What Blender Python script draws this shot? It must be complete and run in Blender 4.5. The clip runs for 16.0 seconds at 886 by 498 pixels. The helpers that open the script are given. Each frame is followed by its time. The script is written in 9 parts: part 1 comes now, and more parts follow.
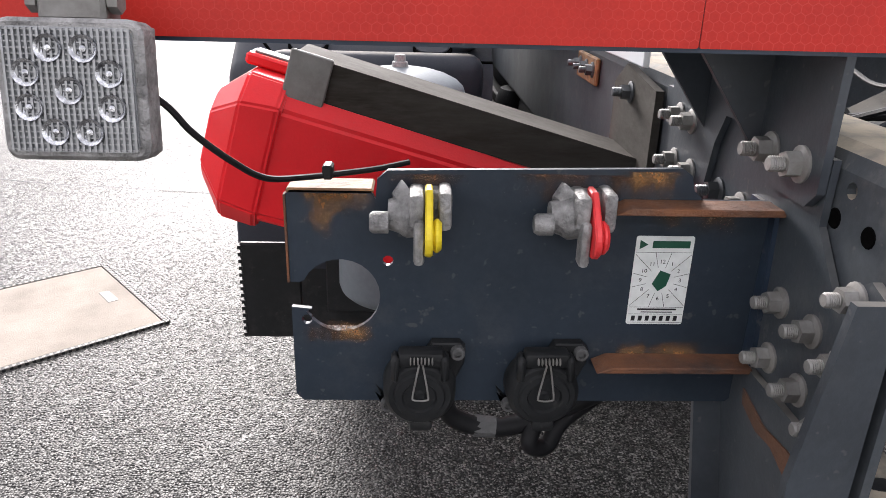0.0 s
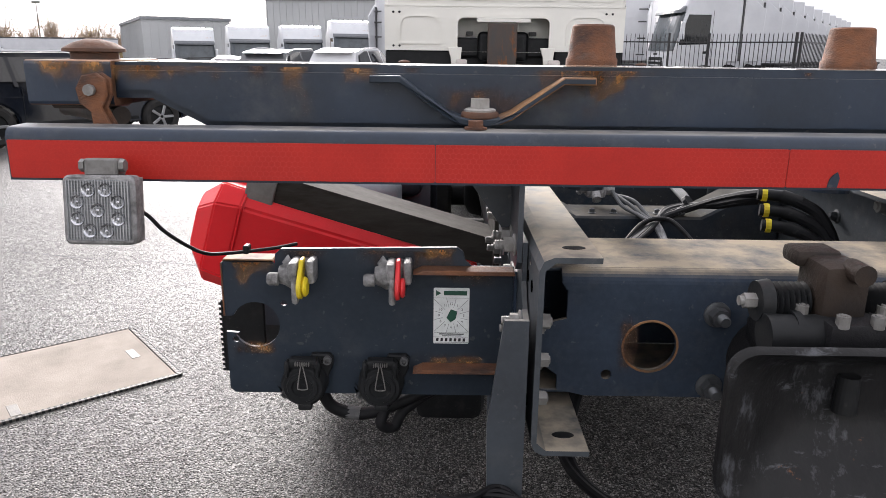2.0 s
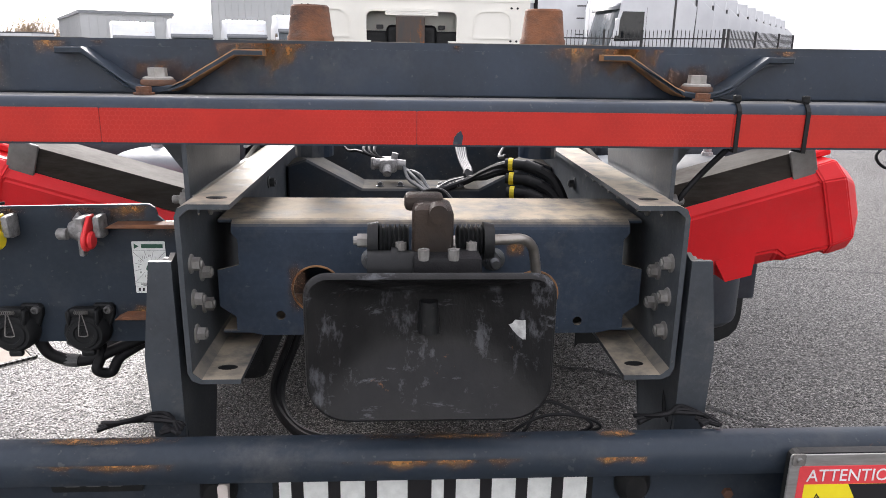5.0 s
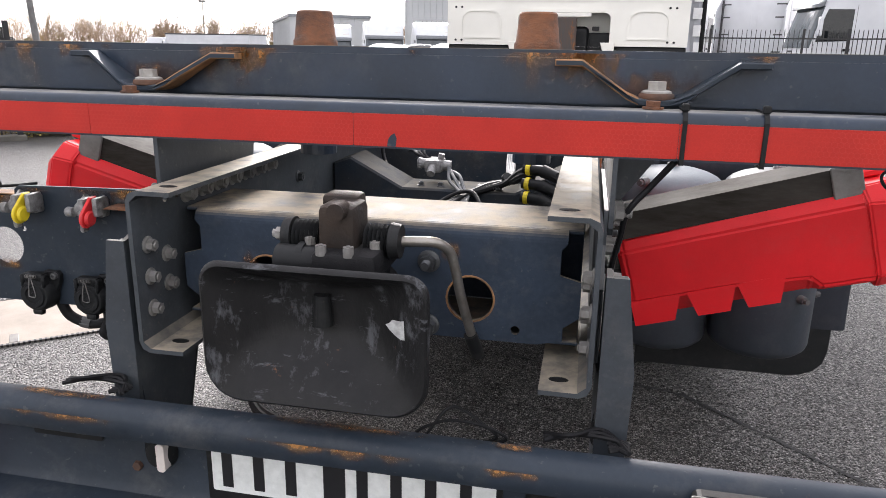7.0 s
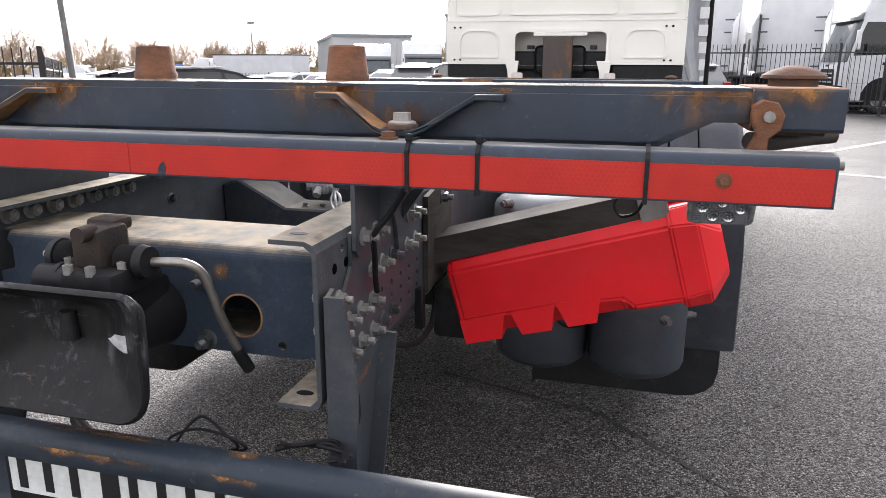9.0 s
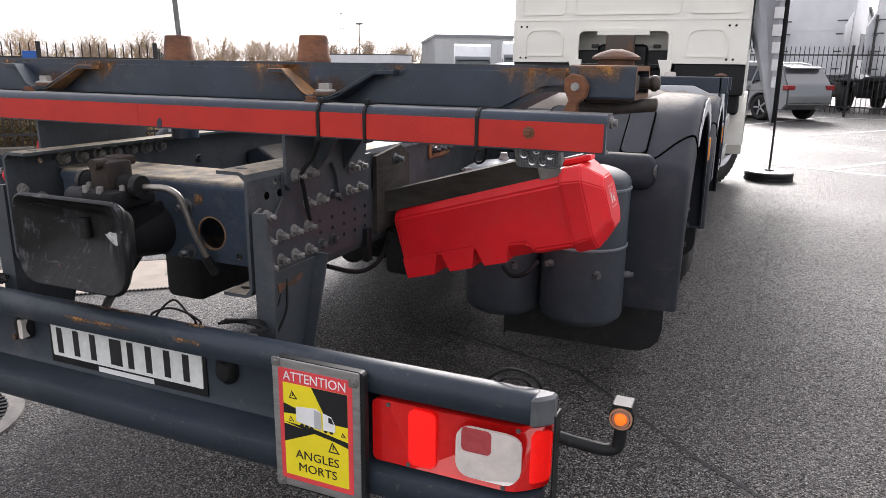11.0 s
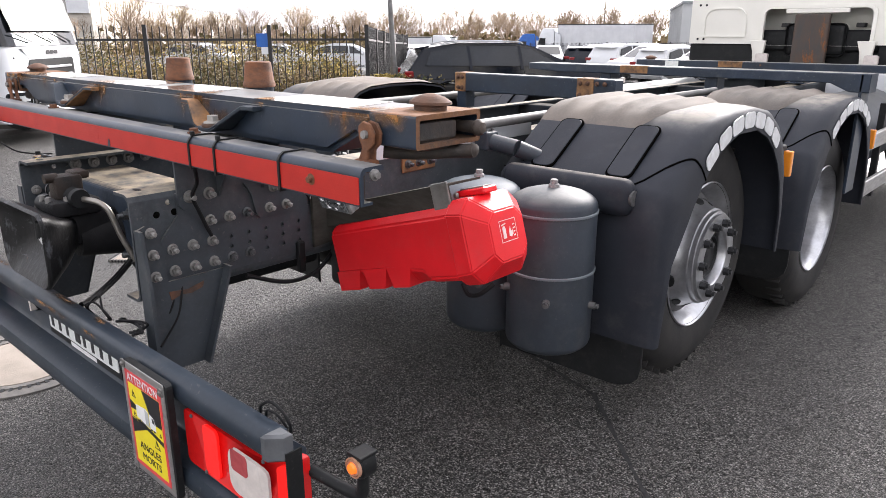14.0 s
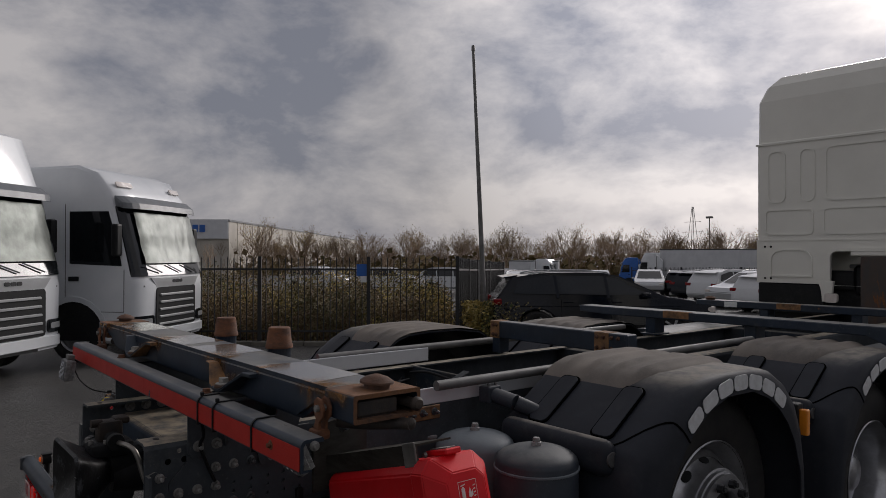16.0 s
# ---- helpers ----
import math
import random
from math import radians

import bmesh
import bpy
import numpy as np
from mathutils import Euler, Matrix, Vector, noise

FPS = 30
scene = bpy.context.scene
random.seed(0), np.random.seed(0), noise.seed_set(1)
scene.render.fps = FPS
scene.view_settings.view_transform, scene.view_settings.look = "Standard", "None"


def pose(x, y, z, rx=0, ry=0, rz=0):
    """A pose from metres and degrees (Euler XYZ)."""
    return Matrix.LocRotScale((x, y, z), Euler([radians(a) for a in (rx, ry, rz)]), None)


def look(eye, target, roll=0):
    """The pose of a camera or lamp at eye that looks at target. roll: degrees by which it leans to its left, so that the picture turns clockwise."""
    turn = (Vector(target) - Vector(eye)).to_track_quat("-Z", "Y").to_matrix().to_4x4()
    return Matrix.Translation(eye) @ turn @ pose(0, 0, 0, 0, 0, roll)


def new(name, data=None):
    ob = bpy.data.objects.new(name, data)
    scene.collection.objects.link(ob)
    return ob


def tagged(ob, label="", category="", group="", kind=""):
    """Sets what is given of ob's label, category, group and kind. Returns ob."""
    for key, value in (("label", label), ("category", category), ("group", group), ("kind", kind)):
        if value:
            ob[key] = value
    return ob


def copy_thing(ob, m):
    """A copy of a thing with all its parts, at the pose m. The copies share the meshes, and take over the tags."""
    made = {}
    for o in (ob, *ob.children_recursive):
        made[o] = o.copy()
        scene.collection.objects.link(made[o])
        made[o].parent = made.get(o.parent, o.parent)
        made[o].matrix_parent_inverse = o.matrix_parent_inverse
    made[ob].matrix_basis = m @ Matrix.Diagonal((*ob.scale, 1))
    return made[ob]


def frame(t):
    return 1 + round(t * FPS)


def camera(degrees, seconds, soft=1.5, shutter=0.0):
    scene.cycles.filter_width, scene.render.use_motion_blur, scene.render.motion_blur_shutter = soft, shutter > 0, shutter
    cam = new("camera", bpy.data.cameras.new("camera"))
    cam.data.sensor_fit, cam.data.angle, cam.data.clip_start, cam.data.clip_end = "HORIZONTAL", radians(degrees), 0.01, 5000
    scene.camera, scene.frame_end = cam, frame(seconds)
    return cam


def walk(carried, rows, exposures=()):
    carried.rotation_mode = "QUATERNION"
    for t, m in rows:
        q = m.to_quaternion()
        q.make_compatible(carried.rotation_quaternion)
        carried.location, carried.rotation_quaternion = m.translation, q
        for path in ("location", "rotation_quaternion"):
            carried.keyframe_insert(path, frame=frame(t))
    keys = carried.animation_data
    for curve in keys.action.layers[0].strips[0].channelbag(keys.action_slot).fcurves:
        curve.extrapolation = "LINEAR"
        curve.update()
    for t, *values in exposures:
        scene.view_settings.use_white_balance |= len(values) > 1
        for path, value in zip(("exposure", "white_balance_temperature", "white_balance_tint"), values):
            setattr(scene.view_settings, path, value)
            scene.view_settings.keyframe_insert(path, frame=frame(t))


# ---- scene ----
cam = camera(63.8, 16.0, soft=0.35)
PATH = [
    (0, (-0.764, -0.581, 1.228), (-0.683, 1.28, 0.50), 1.6),
    (0.5, (-0.744, -0.642, 1.257), (-0.671, 1.23, 0.555), 1.7),
    (1, (-0.691, -0.748, 1.30), (-0.654, 1.14, 0.641), 1.5),
    (1.5, (-0.616, -0.924, 1.33), (-0.601, 0.989, 0.748), 1.3),
    (2, (-0.523, -1.031, 1.359), (-0.531, 0.897, 0.827), 0.7),
    (2.5, (-0.341, -1.086, 1.341), (-0.202, 0.838, 0.814), 0.8),
    (3, (-0.238, -1.115, 1.334), (-0.111, 0.81, 0.806), 0.9),
    (3.5, (-0.193, -1.119, 1.341), (-0.083, 0.807, 0.811), 1.0),
    (4, (-0.164, -1.115, 1.328), (-0.065, 0.811, 0.796), 1.0),
    (4.5, (-0.123, -1.126, 1.316), (-0.016, 0.798, 0.781), 1.0),
    (5, (-0.054, -1.19, 1.328), (0.06, 0.732, 0.789), 0.9),
    (5.2, (-0.026, -1.225, 1.333), (0.09, 0.698, 0.797), 0.9),
    (7.3, (0.424, -1.176, 1.342), (-0.003, 0.701, 0.801), 0.7),
    (7.5, (0.457, -1.177, 1.346), (0.016, 0.701, 0.816), 0.5),
    (8, (0.523, -1.08, 1.372), (0.062, 0.793, 0.84), 0.4),
    (8.5, (0.706, -1.071, 1.374), (0.222, 0.796, 0.845), 0.5),
    (8.7, (0.782, -1.086, 1.376), (0.292, 0.784, 0.865), 0.4),
    (10.8, (1.339, -1.403, 1.338), (0.63, 0.401, 0.844), 0.8),
    (11, (1.418, -1.398, 1.338), (0.66, 0.383, 0.836), 0.8),
    (11.5, (1.558, -1.422, 1.361), (0.742, 0.245, 0.616), 0.7),
    (12, (1.641, -1.51, 1.412), (0.805, 0.142, 0.657), 0.6),
    (12.5, (1.769, -1.505, 1.443), (0.897, 0.157, 0.753), 0.4),
    (13, (2.008, -1.318, 1.475), (1.088, 0.347, 0.859), 0.5),
    (13.5, (2.128, -1.165, 1.495), (0.93, 0.32, 0.896), 0.6),
    (14, (2.194, -0.896, 1.502), (0.905, 0.517, 0.917), 0.0),
    (14.5, (2.293, -0.722, 1.541), (0.97, 0.664, 0.966), 0.0),
    (15, (2.465, -0.623, 1.648), (1.03, 0.689, 1.18), 0.2),
    (15.5, (2.562, -0.72, 1.705), (1.034, 0.56, 1.54), 0.3),
    (16, (2.65, -0.786, 1.684), (1.097, 0.474, 1.696), 0.1),
]
EXPOSURES = [(0.0, 1.88), (0.5, 2.02), (1.0, 1.97), (1.5, 1.62), (2.0, 1.55), (2.5, 1.6), (3.5, 1.73), (5.0, 1.88), (8.7, 1.9), (11.0, 1.52), (11.5, 1.9), (12.0, 2.26), (12.5, 1.86), (13.0, 1.78), (14.6, 1.88), (15.0, 1.55), (15.5, 0.45), (16.0, -0.77)]
walk(cam, [(t, look(eye, target, roll)) for t, eye, target, roll in PATH], EXPOSURES)

# ---------------------------------------------------------------- light
SUN_AZ, SUN_EL = -12.0, 24.0      # degrees from the truck's forward axis (+y) to its right, and above the horizon
world = bpy.data.worlds.new("world")
scene.world = world
world.use_nodes = True
wn, wl = world.node_tree.nodes, world.node_tree.links
wn.clear()
w_out = wn.new("ShaderNodeOutputWorld")
w_bg = wn.new("ShaderNodeBackground")
w_sky = wn.new("ShaderNodeTexSky")
w_sky.sky_type, w_sky.sun_disc = "NISHITA", False
w_sky.sun_elevation, w_sky.sun_rotation = radians(SUN_EL), radians(SUN_AZ)
w_sky.air_density, w_sky.dust_density = 1.2, 3.0
w_co = wn.new("ShaderNodeTexCoord")
w_map = wn.new("ShaderNodeMapping")
w_map.inputs["Scale"].default_value = (1.15, 1.15, 2.2)
w_map.inputs["Location"].default_value = (0.3, 0.9, 0.15)
w_noise = wn.new("ShaderNodeTexNoise")
w_noise.inputs["Scale"].default_value, w_noise.inputs["Detail"].default_value = 3.4, 9.0
w_noise.inputs["Roughness"].default_value = 0.60
w_noise.inputs["Distortion"].default_value = 0.15
w_ramp = wn.new("ShaderNodeValToRGB")
w_ramp.color_ramp.elements[0].position, w_ramp.color_ramp.elements[1].position = 0.38, 0.64
w_ramp.color_ramp.elements[0].color = (3.08, 3.2, 3.88, 1)      # dark bellies of the clouds
w_ramp.color_ramp.elements[1].color = (8.05, 7.62, 7.68, 1)      # thin bright cloud
# brighter cloud round the hidden sun
w_dot = wn.new("ShaderNodeVectorMath")
w_dot.operation = "DOT_PRODUCT"
sun_dir = Vector((math.sin(radians(SUN_AZ)) * math.cos(radians(SUN_EL)), math.cos(radians(SUN_AZ)) * math.cos(radians(SUN_EL)), math.sin(radians(SUN_EL))))
w_dot.inputs[1].default_value = sun_dir
w_glow = wn.new("ShaderNodeMapRange")
w_glow.inputs["From Min"].default_value, w_glow.inputs["From Max"].default_value = 0.74, 1.0
w_glow.inputs["To Min"].default_value, w_glow.inputs["To Max"].default_value = 1.0, 2.5
w_mul = wn.new("ShaderNodeVectorMath")
w_mul.operation = "SCALE"
w_mix = wn.new("ShaderNodeMixRGB")
w_mix.inputs[0].default_value = 0.93
wl.new(w_co.outputs["Generated"], w_map.inputs[0])
wl.new(w_map.outputs[0], w_noise.inputs["Vector"])
wl.new(w_noise.outputs["Fac"], w_ramp.inputs[0])
wl.new(w_co.outputs["Generated"], w_dot.inputs[0])
wl.new(w_dot.outputs["Value"], w_glow.inputs["Value"])
wl.new(w_ramp.outputs[0], w_mul.inputs[0])
wl.new(w_glow.outputs[0], w_mul.inputs["Scale"])
wl.new(w_sky.outputs[0], w_mix.inputs[1])
wl.new(w_mul.outputs[0], w_mix.inputs[2])
wl.new(w_mix.outputs[0], w_bg.inputs[0])
w_bg.inputs[1].default_value = 0.100
wl.new(w_bg.outputs[0], w_out.inputs[0])
sun_data = bpy.data.lights.new("sun", "SUN")
sun_data.energy, sun_data.angle, sun_data.color = 3.3, radians(25), (1.0, 0.945, 0.93)
sun = new("sun", sun_data)
sun.matrix_world = look(sun_dir * 50, (0, 0, 0))


# ---------------------------------------------------------------- materials
def material(name, colour, rough=0.5, metal=0.0, second=None, spread=0.5, scale=6.0, fine=90.0, bump=0.1, bump_scale=None, dust=None, dust_on=0.0,
             rust=0.0, rust_scale=4.0, stretch=(1, 1, 1), rough_var=0.12, coat=0.0, spec=0.5, random=0.0, emit=0.0, island=False, dust_lo=0.55, wear=0.0):
    """A painted, cast or moulded surface: two tones at two sizes, fine relief, dust on upward faces (in some paints
    with sky sheen painted in), rust in patches.
    """
    m = bpy.data.materials.new(name)
    m.use_nodes = True
    n, l = m.node_tree.nodes, m.node_tree.links
    b = n["Principled BSDF"]
    co = n.new("ShaderNodeTexCoord")
    mp = n.new("ShaderNodeMapping")
    mp.inputs["Scale"].default_value = stretch
    l.new(co.outputs["Object"], mp.inputs[0])

    def tex(s, detail=6.0, rgh=0.6):
        t = n.new("ShaderNodeTexNoise")
        t.inputs["Scale"].default_value, t.inputs["Detail"].default_value, t.inputs["Roughness"].default_value = s, detail, rgh
        l.new(mp.outputs[0], t.inputs["Vector"])
        return t.outputs["Fac"]

    def ramp(v, lo, hi):
        r = n.new("ShaderNodeMapRange")
        r.inputs["From Min"].default_value, r.inputs["From Max"].default_value = lo, hi
        l.new(v, r.inputs["Value"])
        return r.outputs[0]

    def mix(f, a, c):
        x = n.new("ShaderNodeMixRGB")
        for sock, v in zip(x.inputs, (f, a, c)):
            if isinstance(v, (int, float)):
                sock.default_value = v
            elif isinstance(v, tuple):
                sock.default_value = (*v, 1)
            else:
                l.new(v, sock)
        return x.outputs[0]

    def maths(op, a, c):
        x = n.new("ShaderNodeMath")
        x.operation = op
        for sock, v in zip(x.inputs, (a, c)):
            if isinstance(v, (int, float)):
                sock.default_value = v
            else:
                l.new(v, sock)
        return x.outputs[0]

    big, small = tex(scale), tex(fine, 3.0)
    second = second or tuple(c * (1 - 0.45 * spread) for c in colour)
    col = mix(ramp(big, 0.35, 0.68), tuple(colour), tuple(second))
    col = mix(maths("MULTIPLY", ramp(small, 0.42, 0.75), 0.22 * spread), col, tuple(min(1, c * 1.5 + 0.015) for c in colour))
    if random:
        info = n.new("ShaderNodeNewGeometry" if island else "ShaderNodeObjectInfo")
        hsv = n.new("ShaderNodeHueSaturation")
        l.new(maths("ADD", 1 - random / 2, maths("MULTIPLY", info.outputs["Random Per Island" if island else "Random"], random)), hsv.inputs["Value"])
        l.new(col, hsv.inputs["Color"])
        col = hsv.outputs[0]
    if wear:
        # pale rubbed smears and specks of dried dirt
        smear = maths("MULTIPLY", ramp(tex(scale * 2.6, 9.0, 0.72), 0.50, 0.74), ramp(tex(scale * 0.7, 3.0), 0.40, 0.62))
        speck = maths("MULTIPLY", ramp(tex(fine * 0.8, 2.0), 0.66, 0.72), 0.7)
        col = mix(maths("MULTIPLY", maths("MAXIMUM", smear, speck), wear), col, (0.17, 0.16, 0.145))
    rgh = maths("ADD", rough - rough_var / 2, maths("MULTIPLY", big, rough_var))
    if dust:
        geo = n.new("ShaderNodeNewGeometry")
        sep = n.new("ShaderNodeSeparateXYZ")
        l.new(geo.outputs["Normal"], sep.inputs[0])
        up = ramp(sep.outputs[2], dust_lo, min(0.995, dust_lo + 0.4))
        f = maths("MULTIPLY", maths("MULTIPLY", up, dust_on), ramp(tex(scale * 2.3), 0.25, 0.6))
        col = mix(f, col, dust)
        rgh = maths("ADD", rgh, maths("MULTIPLY", f, 0.25))
    if rust:
        patch = maths("ADD", tex(rust_scale, 9.0, 0.7), 0)
        f = ramp(patch, 0.70 - rust * 0.35, 0.76 - rust * 0.35)
        tone = mix(ramp(small, 0.35, 0.7), (0.085, 0.035, 0.018), (0.30, 0.13, 0.05))
        col = mix(f, col, tone)
        rgh = maths("ADD", rgh, maths("MULTIPLY", f, 0.4))
        if metal:
            l.new(maths("MULTIPLY", maths("SUBTRACT", 1.0, f), metal), b.inputs["Metallic"])
    if metal and not rust:
        b.inputs["Metallic"].default_value = metal
    l.new(col, b.inputs["Base Color"])
    l.new(rgh, b.inputs["Roughness"])
    b.inputs["Specular IOR Level"].default_value = spec
    b.inputs["Coat Weight"].default_value = coat
    b.inputs["Coat Roughness"].default_value = 0.08
    if emit:
        b.inputs["Emission Color"].default_value = (*colour, 1)
        b.inputs["Emission Strength"].default_value = emit
    if bump:
        bp = n.new("ShaderNodeBump")
        bp.inputs["Strength"].default_value, bp.inputs["Distance"].default_value = bump, 0.004
        l.new(tex(bump_scale or fine * 1.4, 4.0), bp.inputs["Height"])
        l.new(bp.outputs[0], b.inputs["Normal"])
    return m


# pale tan of dust, with the sky's sheen on top faces painted in
DUST_SHEEN = (0.30, 0.28, 0.24)
CHASSIS = material("chassis_paint", (0.022, 0.034, 0.055), 0.33, dust_lo=0.90, second=(0.016, 0.023, 0.034), spec=0.35, scale=5, rust=0.10, rust_scale=5, dust=DUST_SHEEN, dust_on=0.55, bump=0.06, wear=0.3)
PLATE_PAINT = material("plate_paint", (0.026, 0.035, 0.048), 0.40, second=(0.019, 0.026, 0.035), spec=0.22, scale=4, rust=0.06, rust_scale=9, bump=0.05, wear=0.3)
DULL_PAINT = material("dull_grimy_paint", (0.024, 0.032, 0.043), 0.8, second=(0.042, 0.042, 0.042), scale=6, spread=0.9, spec=0.06, dust=(0.14, 0.125, 0.10), dust_on=0.6, bump=0.1, wear=0.5)
RAIL = material("rail_paint", (0.058, 0.066, 0.074), 0.55, spec=0.2, second=(0.038, 0.043, 0.048), scale=9, spread=0.8, dust=(0.36, 0.31, 0.235), dust_on=0.85, rust=0.03, bump=0.06, wear=0.4)
CROSS = material("crossmember_paint", (0.034, 0.047, 0.068), 0.62, spec=0.10, second=(0.027, 0.036, 0.050), scale=8, spread=0.8, dust=(0.33, 0.275, 0.20), dust_on=0.85, rust=0.05, rust_scale=6, wear=0.3)
FRAME_GREY = material("frame_grey_paint", (0.046, 0.054, 0.063), 0.4, second=(0.034, 0.039, 0.045), scale=7, spread=0.7, spec=0.35, dust=DUST_SHEEN, dust_on=0.5, bump=0.08, wear=0.35)
RUST = material("rusty_steel", (0.19, 0.075, 0.032), 0.85, second=(0.055, 0.030, 0.022), scale=16, fine=140, stretch=(1, 1, 1.8), bump=0.5, wear=0.3)
RUST_DARK = material("dark_rusty_steel", (0.12, 0.055, 0.03), 0.85, second=(0.05, 0.035, 0.028), scale=18, bump=0.5)
RUST_EDGE = material("rust_streaked_paint", (0.29, 0.145, 0.055), 0.75, second=(0.075, 0.045, 0.028), scale=22, bump=0.35)
ZINC = material("zinc_bolt", (0.235, 0.23, 0.22), 0.55, metal=0.35, second=(0.15, 0.142, 0.13), scale=50, random=0.35, bump=0.15)
DARK_BOLT = material("dark_bolt", (0.10, 0.105, 0.11), 0.4, metal=0.6, scale=60, random=0.3)
RED_PLASTIC = material("red_plastic", (0.72, 0.013, 0.020), 0.40, second=(0.62, 0.011, 0.016), scale=7, fine=220, bump=0.1, spread=0.25, spec=0.25, wear=0.1)
STAINLESS = material("dull_steel_angle", (0.060, 0.056, 0.050), 0.8, spec=0.06, second=(0.028, 0.024, 0.020), scale=7, stretch=(0.5, 1, 2.5), fine=60, spread=0.9, bump=0.1)
CAST = material("grey_casting", (0.085, 0.085, 0.085), 0.6, second=(0.05, 0.05, 0.05), scale=40, bump=0.35, fine=260)
ALU_CAST = material("aluminium_casting", (0.30, 0.295, 0.29), 0.6, metal=0.3, second=(0.10, 0.098, 0.096), scale=60, fine=200, spread=0.9, bump=0.9, bump_scale=130)
BLACK = material("black_plastic", (0.010, 0.0105, 0.011), 0.5, second=(0.015, 0.016, 0.017), scale=9, bump=0.08, spec=0.18, wear=0.12)
MUDGUARD = material("mudguard_plastic", (0.022, 0.025, 0.033), 0.55, second=(0.017, 0.019, 0.025), spec=0.22, scale=6, dust=(0.26, 0.235, 0.20), dust_on=0.95, dust_lo=0.88, bump=0.12, fine=300, wear=0.15)
RUBBER = material("tyre_rubber", (0.013, 0.013, 0.0135), 0.75, second=(0.030, 0.028, 0.026), spec=0.3, scale=12, bump=0.15)
RIM = material("rim_silver", (0.50, 0.51, 0.53), 0.30, metal=0.85, second=(0.30, 0.30, 0.31), scale=10, bump=0.03)
TANK = material("air_tank_paint", (0.036, 0.044, 0.056), 0.45, second=(0.028, 0.033, 0.039), spec=0.3, scale=5, dust=(0.20, 0.20, 0.19), dust_on=0.6, bump=0.1, wear=0.2)
TANK_LIGHT = material("light_grey_tank_paint", (0.15, 0.17, 0.185), 0.55, spec=0.25, second=(0.11, 0.125, 0.14), scale=6)
DUSTY_PLASTIC = material("dusty_plastic", (0.20, 0.175, 0.15), 0.8, second=(0.11, 0.10, 0.092), spec=0.2, scale=5, spread=0.8, stretch=(1, 0.5, 1), fine=200, bump=0.15, wear=0.4)
DEEP_BLACK = material("shut_gap", (0.003, 0.003, 0.003), 0.9, spec=0.0, bump=0.0)
PALE_STEEL = material("pale_steel", (0.20, 0.195, 0.185), 0.6, metal=0.3, second=(0.12, 0.11, 0.10), scale=14, spread=0.8, bump=0.1)
CREAM = material("cab_cream_paint", (0.73, 0.715, 0.65), 0.4, second=(0.67, 0.655, 0.595), scale=2, spread=0.2, coat=0.3, bump=0.0)
WHITE = material("white_paint", (0.66, 0.675, 0.69), 0.3, second=(0.59, 0.61, 0.63), scale=1.5, spread=0.15, coat=0.4, bump=0.0)
SILVER_WHITE = material("dusty_white_paint", (0.58, 0.59, 0.605), 0.35, second=(0.51, 0.52, 0.54), scale=1.5, spread=0.2, coat=0.3, bump=0.0)
YELLOW = material("yellow_plastic", (0.75, 0.58, 0.015), 0.5, second=(0.58, 0.43, 0.02), scale=40)
RED_FLAP = material("red_flap_plastic", (0.68, 0.03, 0.035), 0.45, second=(0.5, 0.03, 0.03), scale=40)
STICKER = material("white_sticker", (0.72, 0.74, 0.72), 0.35, second=(0.60, 0.62, 0.60), scale=60, bump=0.03)
GREEN = material("green_ink", (0.012, 0.075, 0.045), 0.4, bump=0.0)
INK = material("black_ink", (0.012, 0.012, 0.014), 0.4, bump=0.0)
WHITE_INK = material("white_ink", (0.80, 0.80, 0.80), 0.4, bump=0.0)
SIGN_YELLOW = material("sign_yellow", (0.80, 0.66, 0.02), 0.4, second=(0.74, 0.60, 0.02), scale=8, bump=0.0)
SIGN_RED = material("sign_red", (0.72, 0.06, 0.07), 0.4, bump=0.0)
ALU = material("aluminium_sheet", (0.42, 0.42, 0.41), 0.45, metal=0.75, second=(0.28, 0.275, 0.265), scale=12, stretch=(1, 1, 6))
LENS_RED = material("red_lens", (0.62, 0.012, 0.012), 0.12, second=(0.55, 0.01, 0.01), scale=30, coat=0.5, bump=0.05)
LENS_LIT = material("lit_red_lens", (0.80, 0.012, 0.010), 0.2, coat=0.5, emit=0.22, bump=0.05)
LENS_CLEAR = material("clear_lens", (0.66, 0.60, 0.56), 0.2, second=(0.55, 0.50, 0.47), scale=30, coat=0.4, bump=0.05)
LENS_AMBER = material("lit_amber_lens", (0.90, 0.14, 0.015), 0.2, emit=0.35, bump=0.0)
AMBER = material("amber_reflector", (0.75, 0.25, 0.02), 0.25, coat=0.4)
REFLECTOR = material("white_reflector_tape", (0.62, 0.63, 0.64), 0.4, second=(0.50, 0.50, 0.50), scale=30)
CABLE = material("black_cable", (0.008, 0.008, 0.009), 0.6, bump=0.05, spec=0.2)
CONCRETE = material("concrete", (0.29, 0.255, 0.22), 0.9, spec=0.2, second=(0.20, 0.175, 0.15), scale=4, fine=160, bump=0.5)
IRON = material("cast_iron_edge", (0.10, 0.095, 0.09), 0.6, metal=0.4, second=(0.16, 0.15, 0.135), scale=20, bump=0.3)
DARK_GLASS = material("dark_window_glass", (0.010, 0.012, 0.014), 0.06, spec=0.45, bump=0.0, rough_var=0.02)
FENCE_BLACK = material("fence_paint", (0.012, 0.012, 0.013), 0.5, bump=0.0)
CLADDING = material("grey_cladding", (0.42, 0.43, 0.43), 0.5, second=(0.37, 0.38, 0.38), scale=0.3, bump=0.0)
# paler than the wood itself: distance haze is put into the colour
BARK = material("bare_bark", (0.30, 0.225, 0.16), 0.9, second=(0.22, 0.16, 0.11), scale=3, random=0.5)
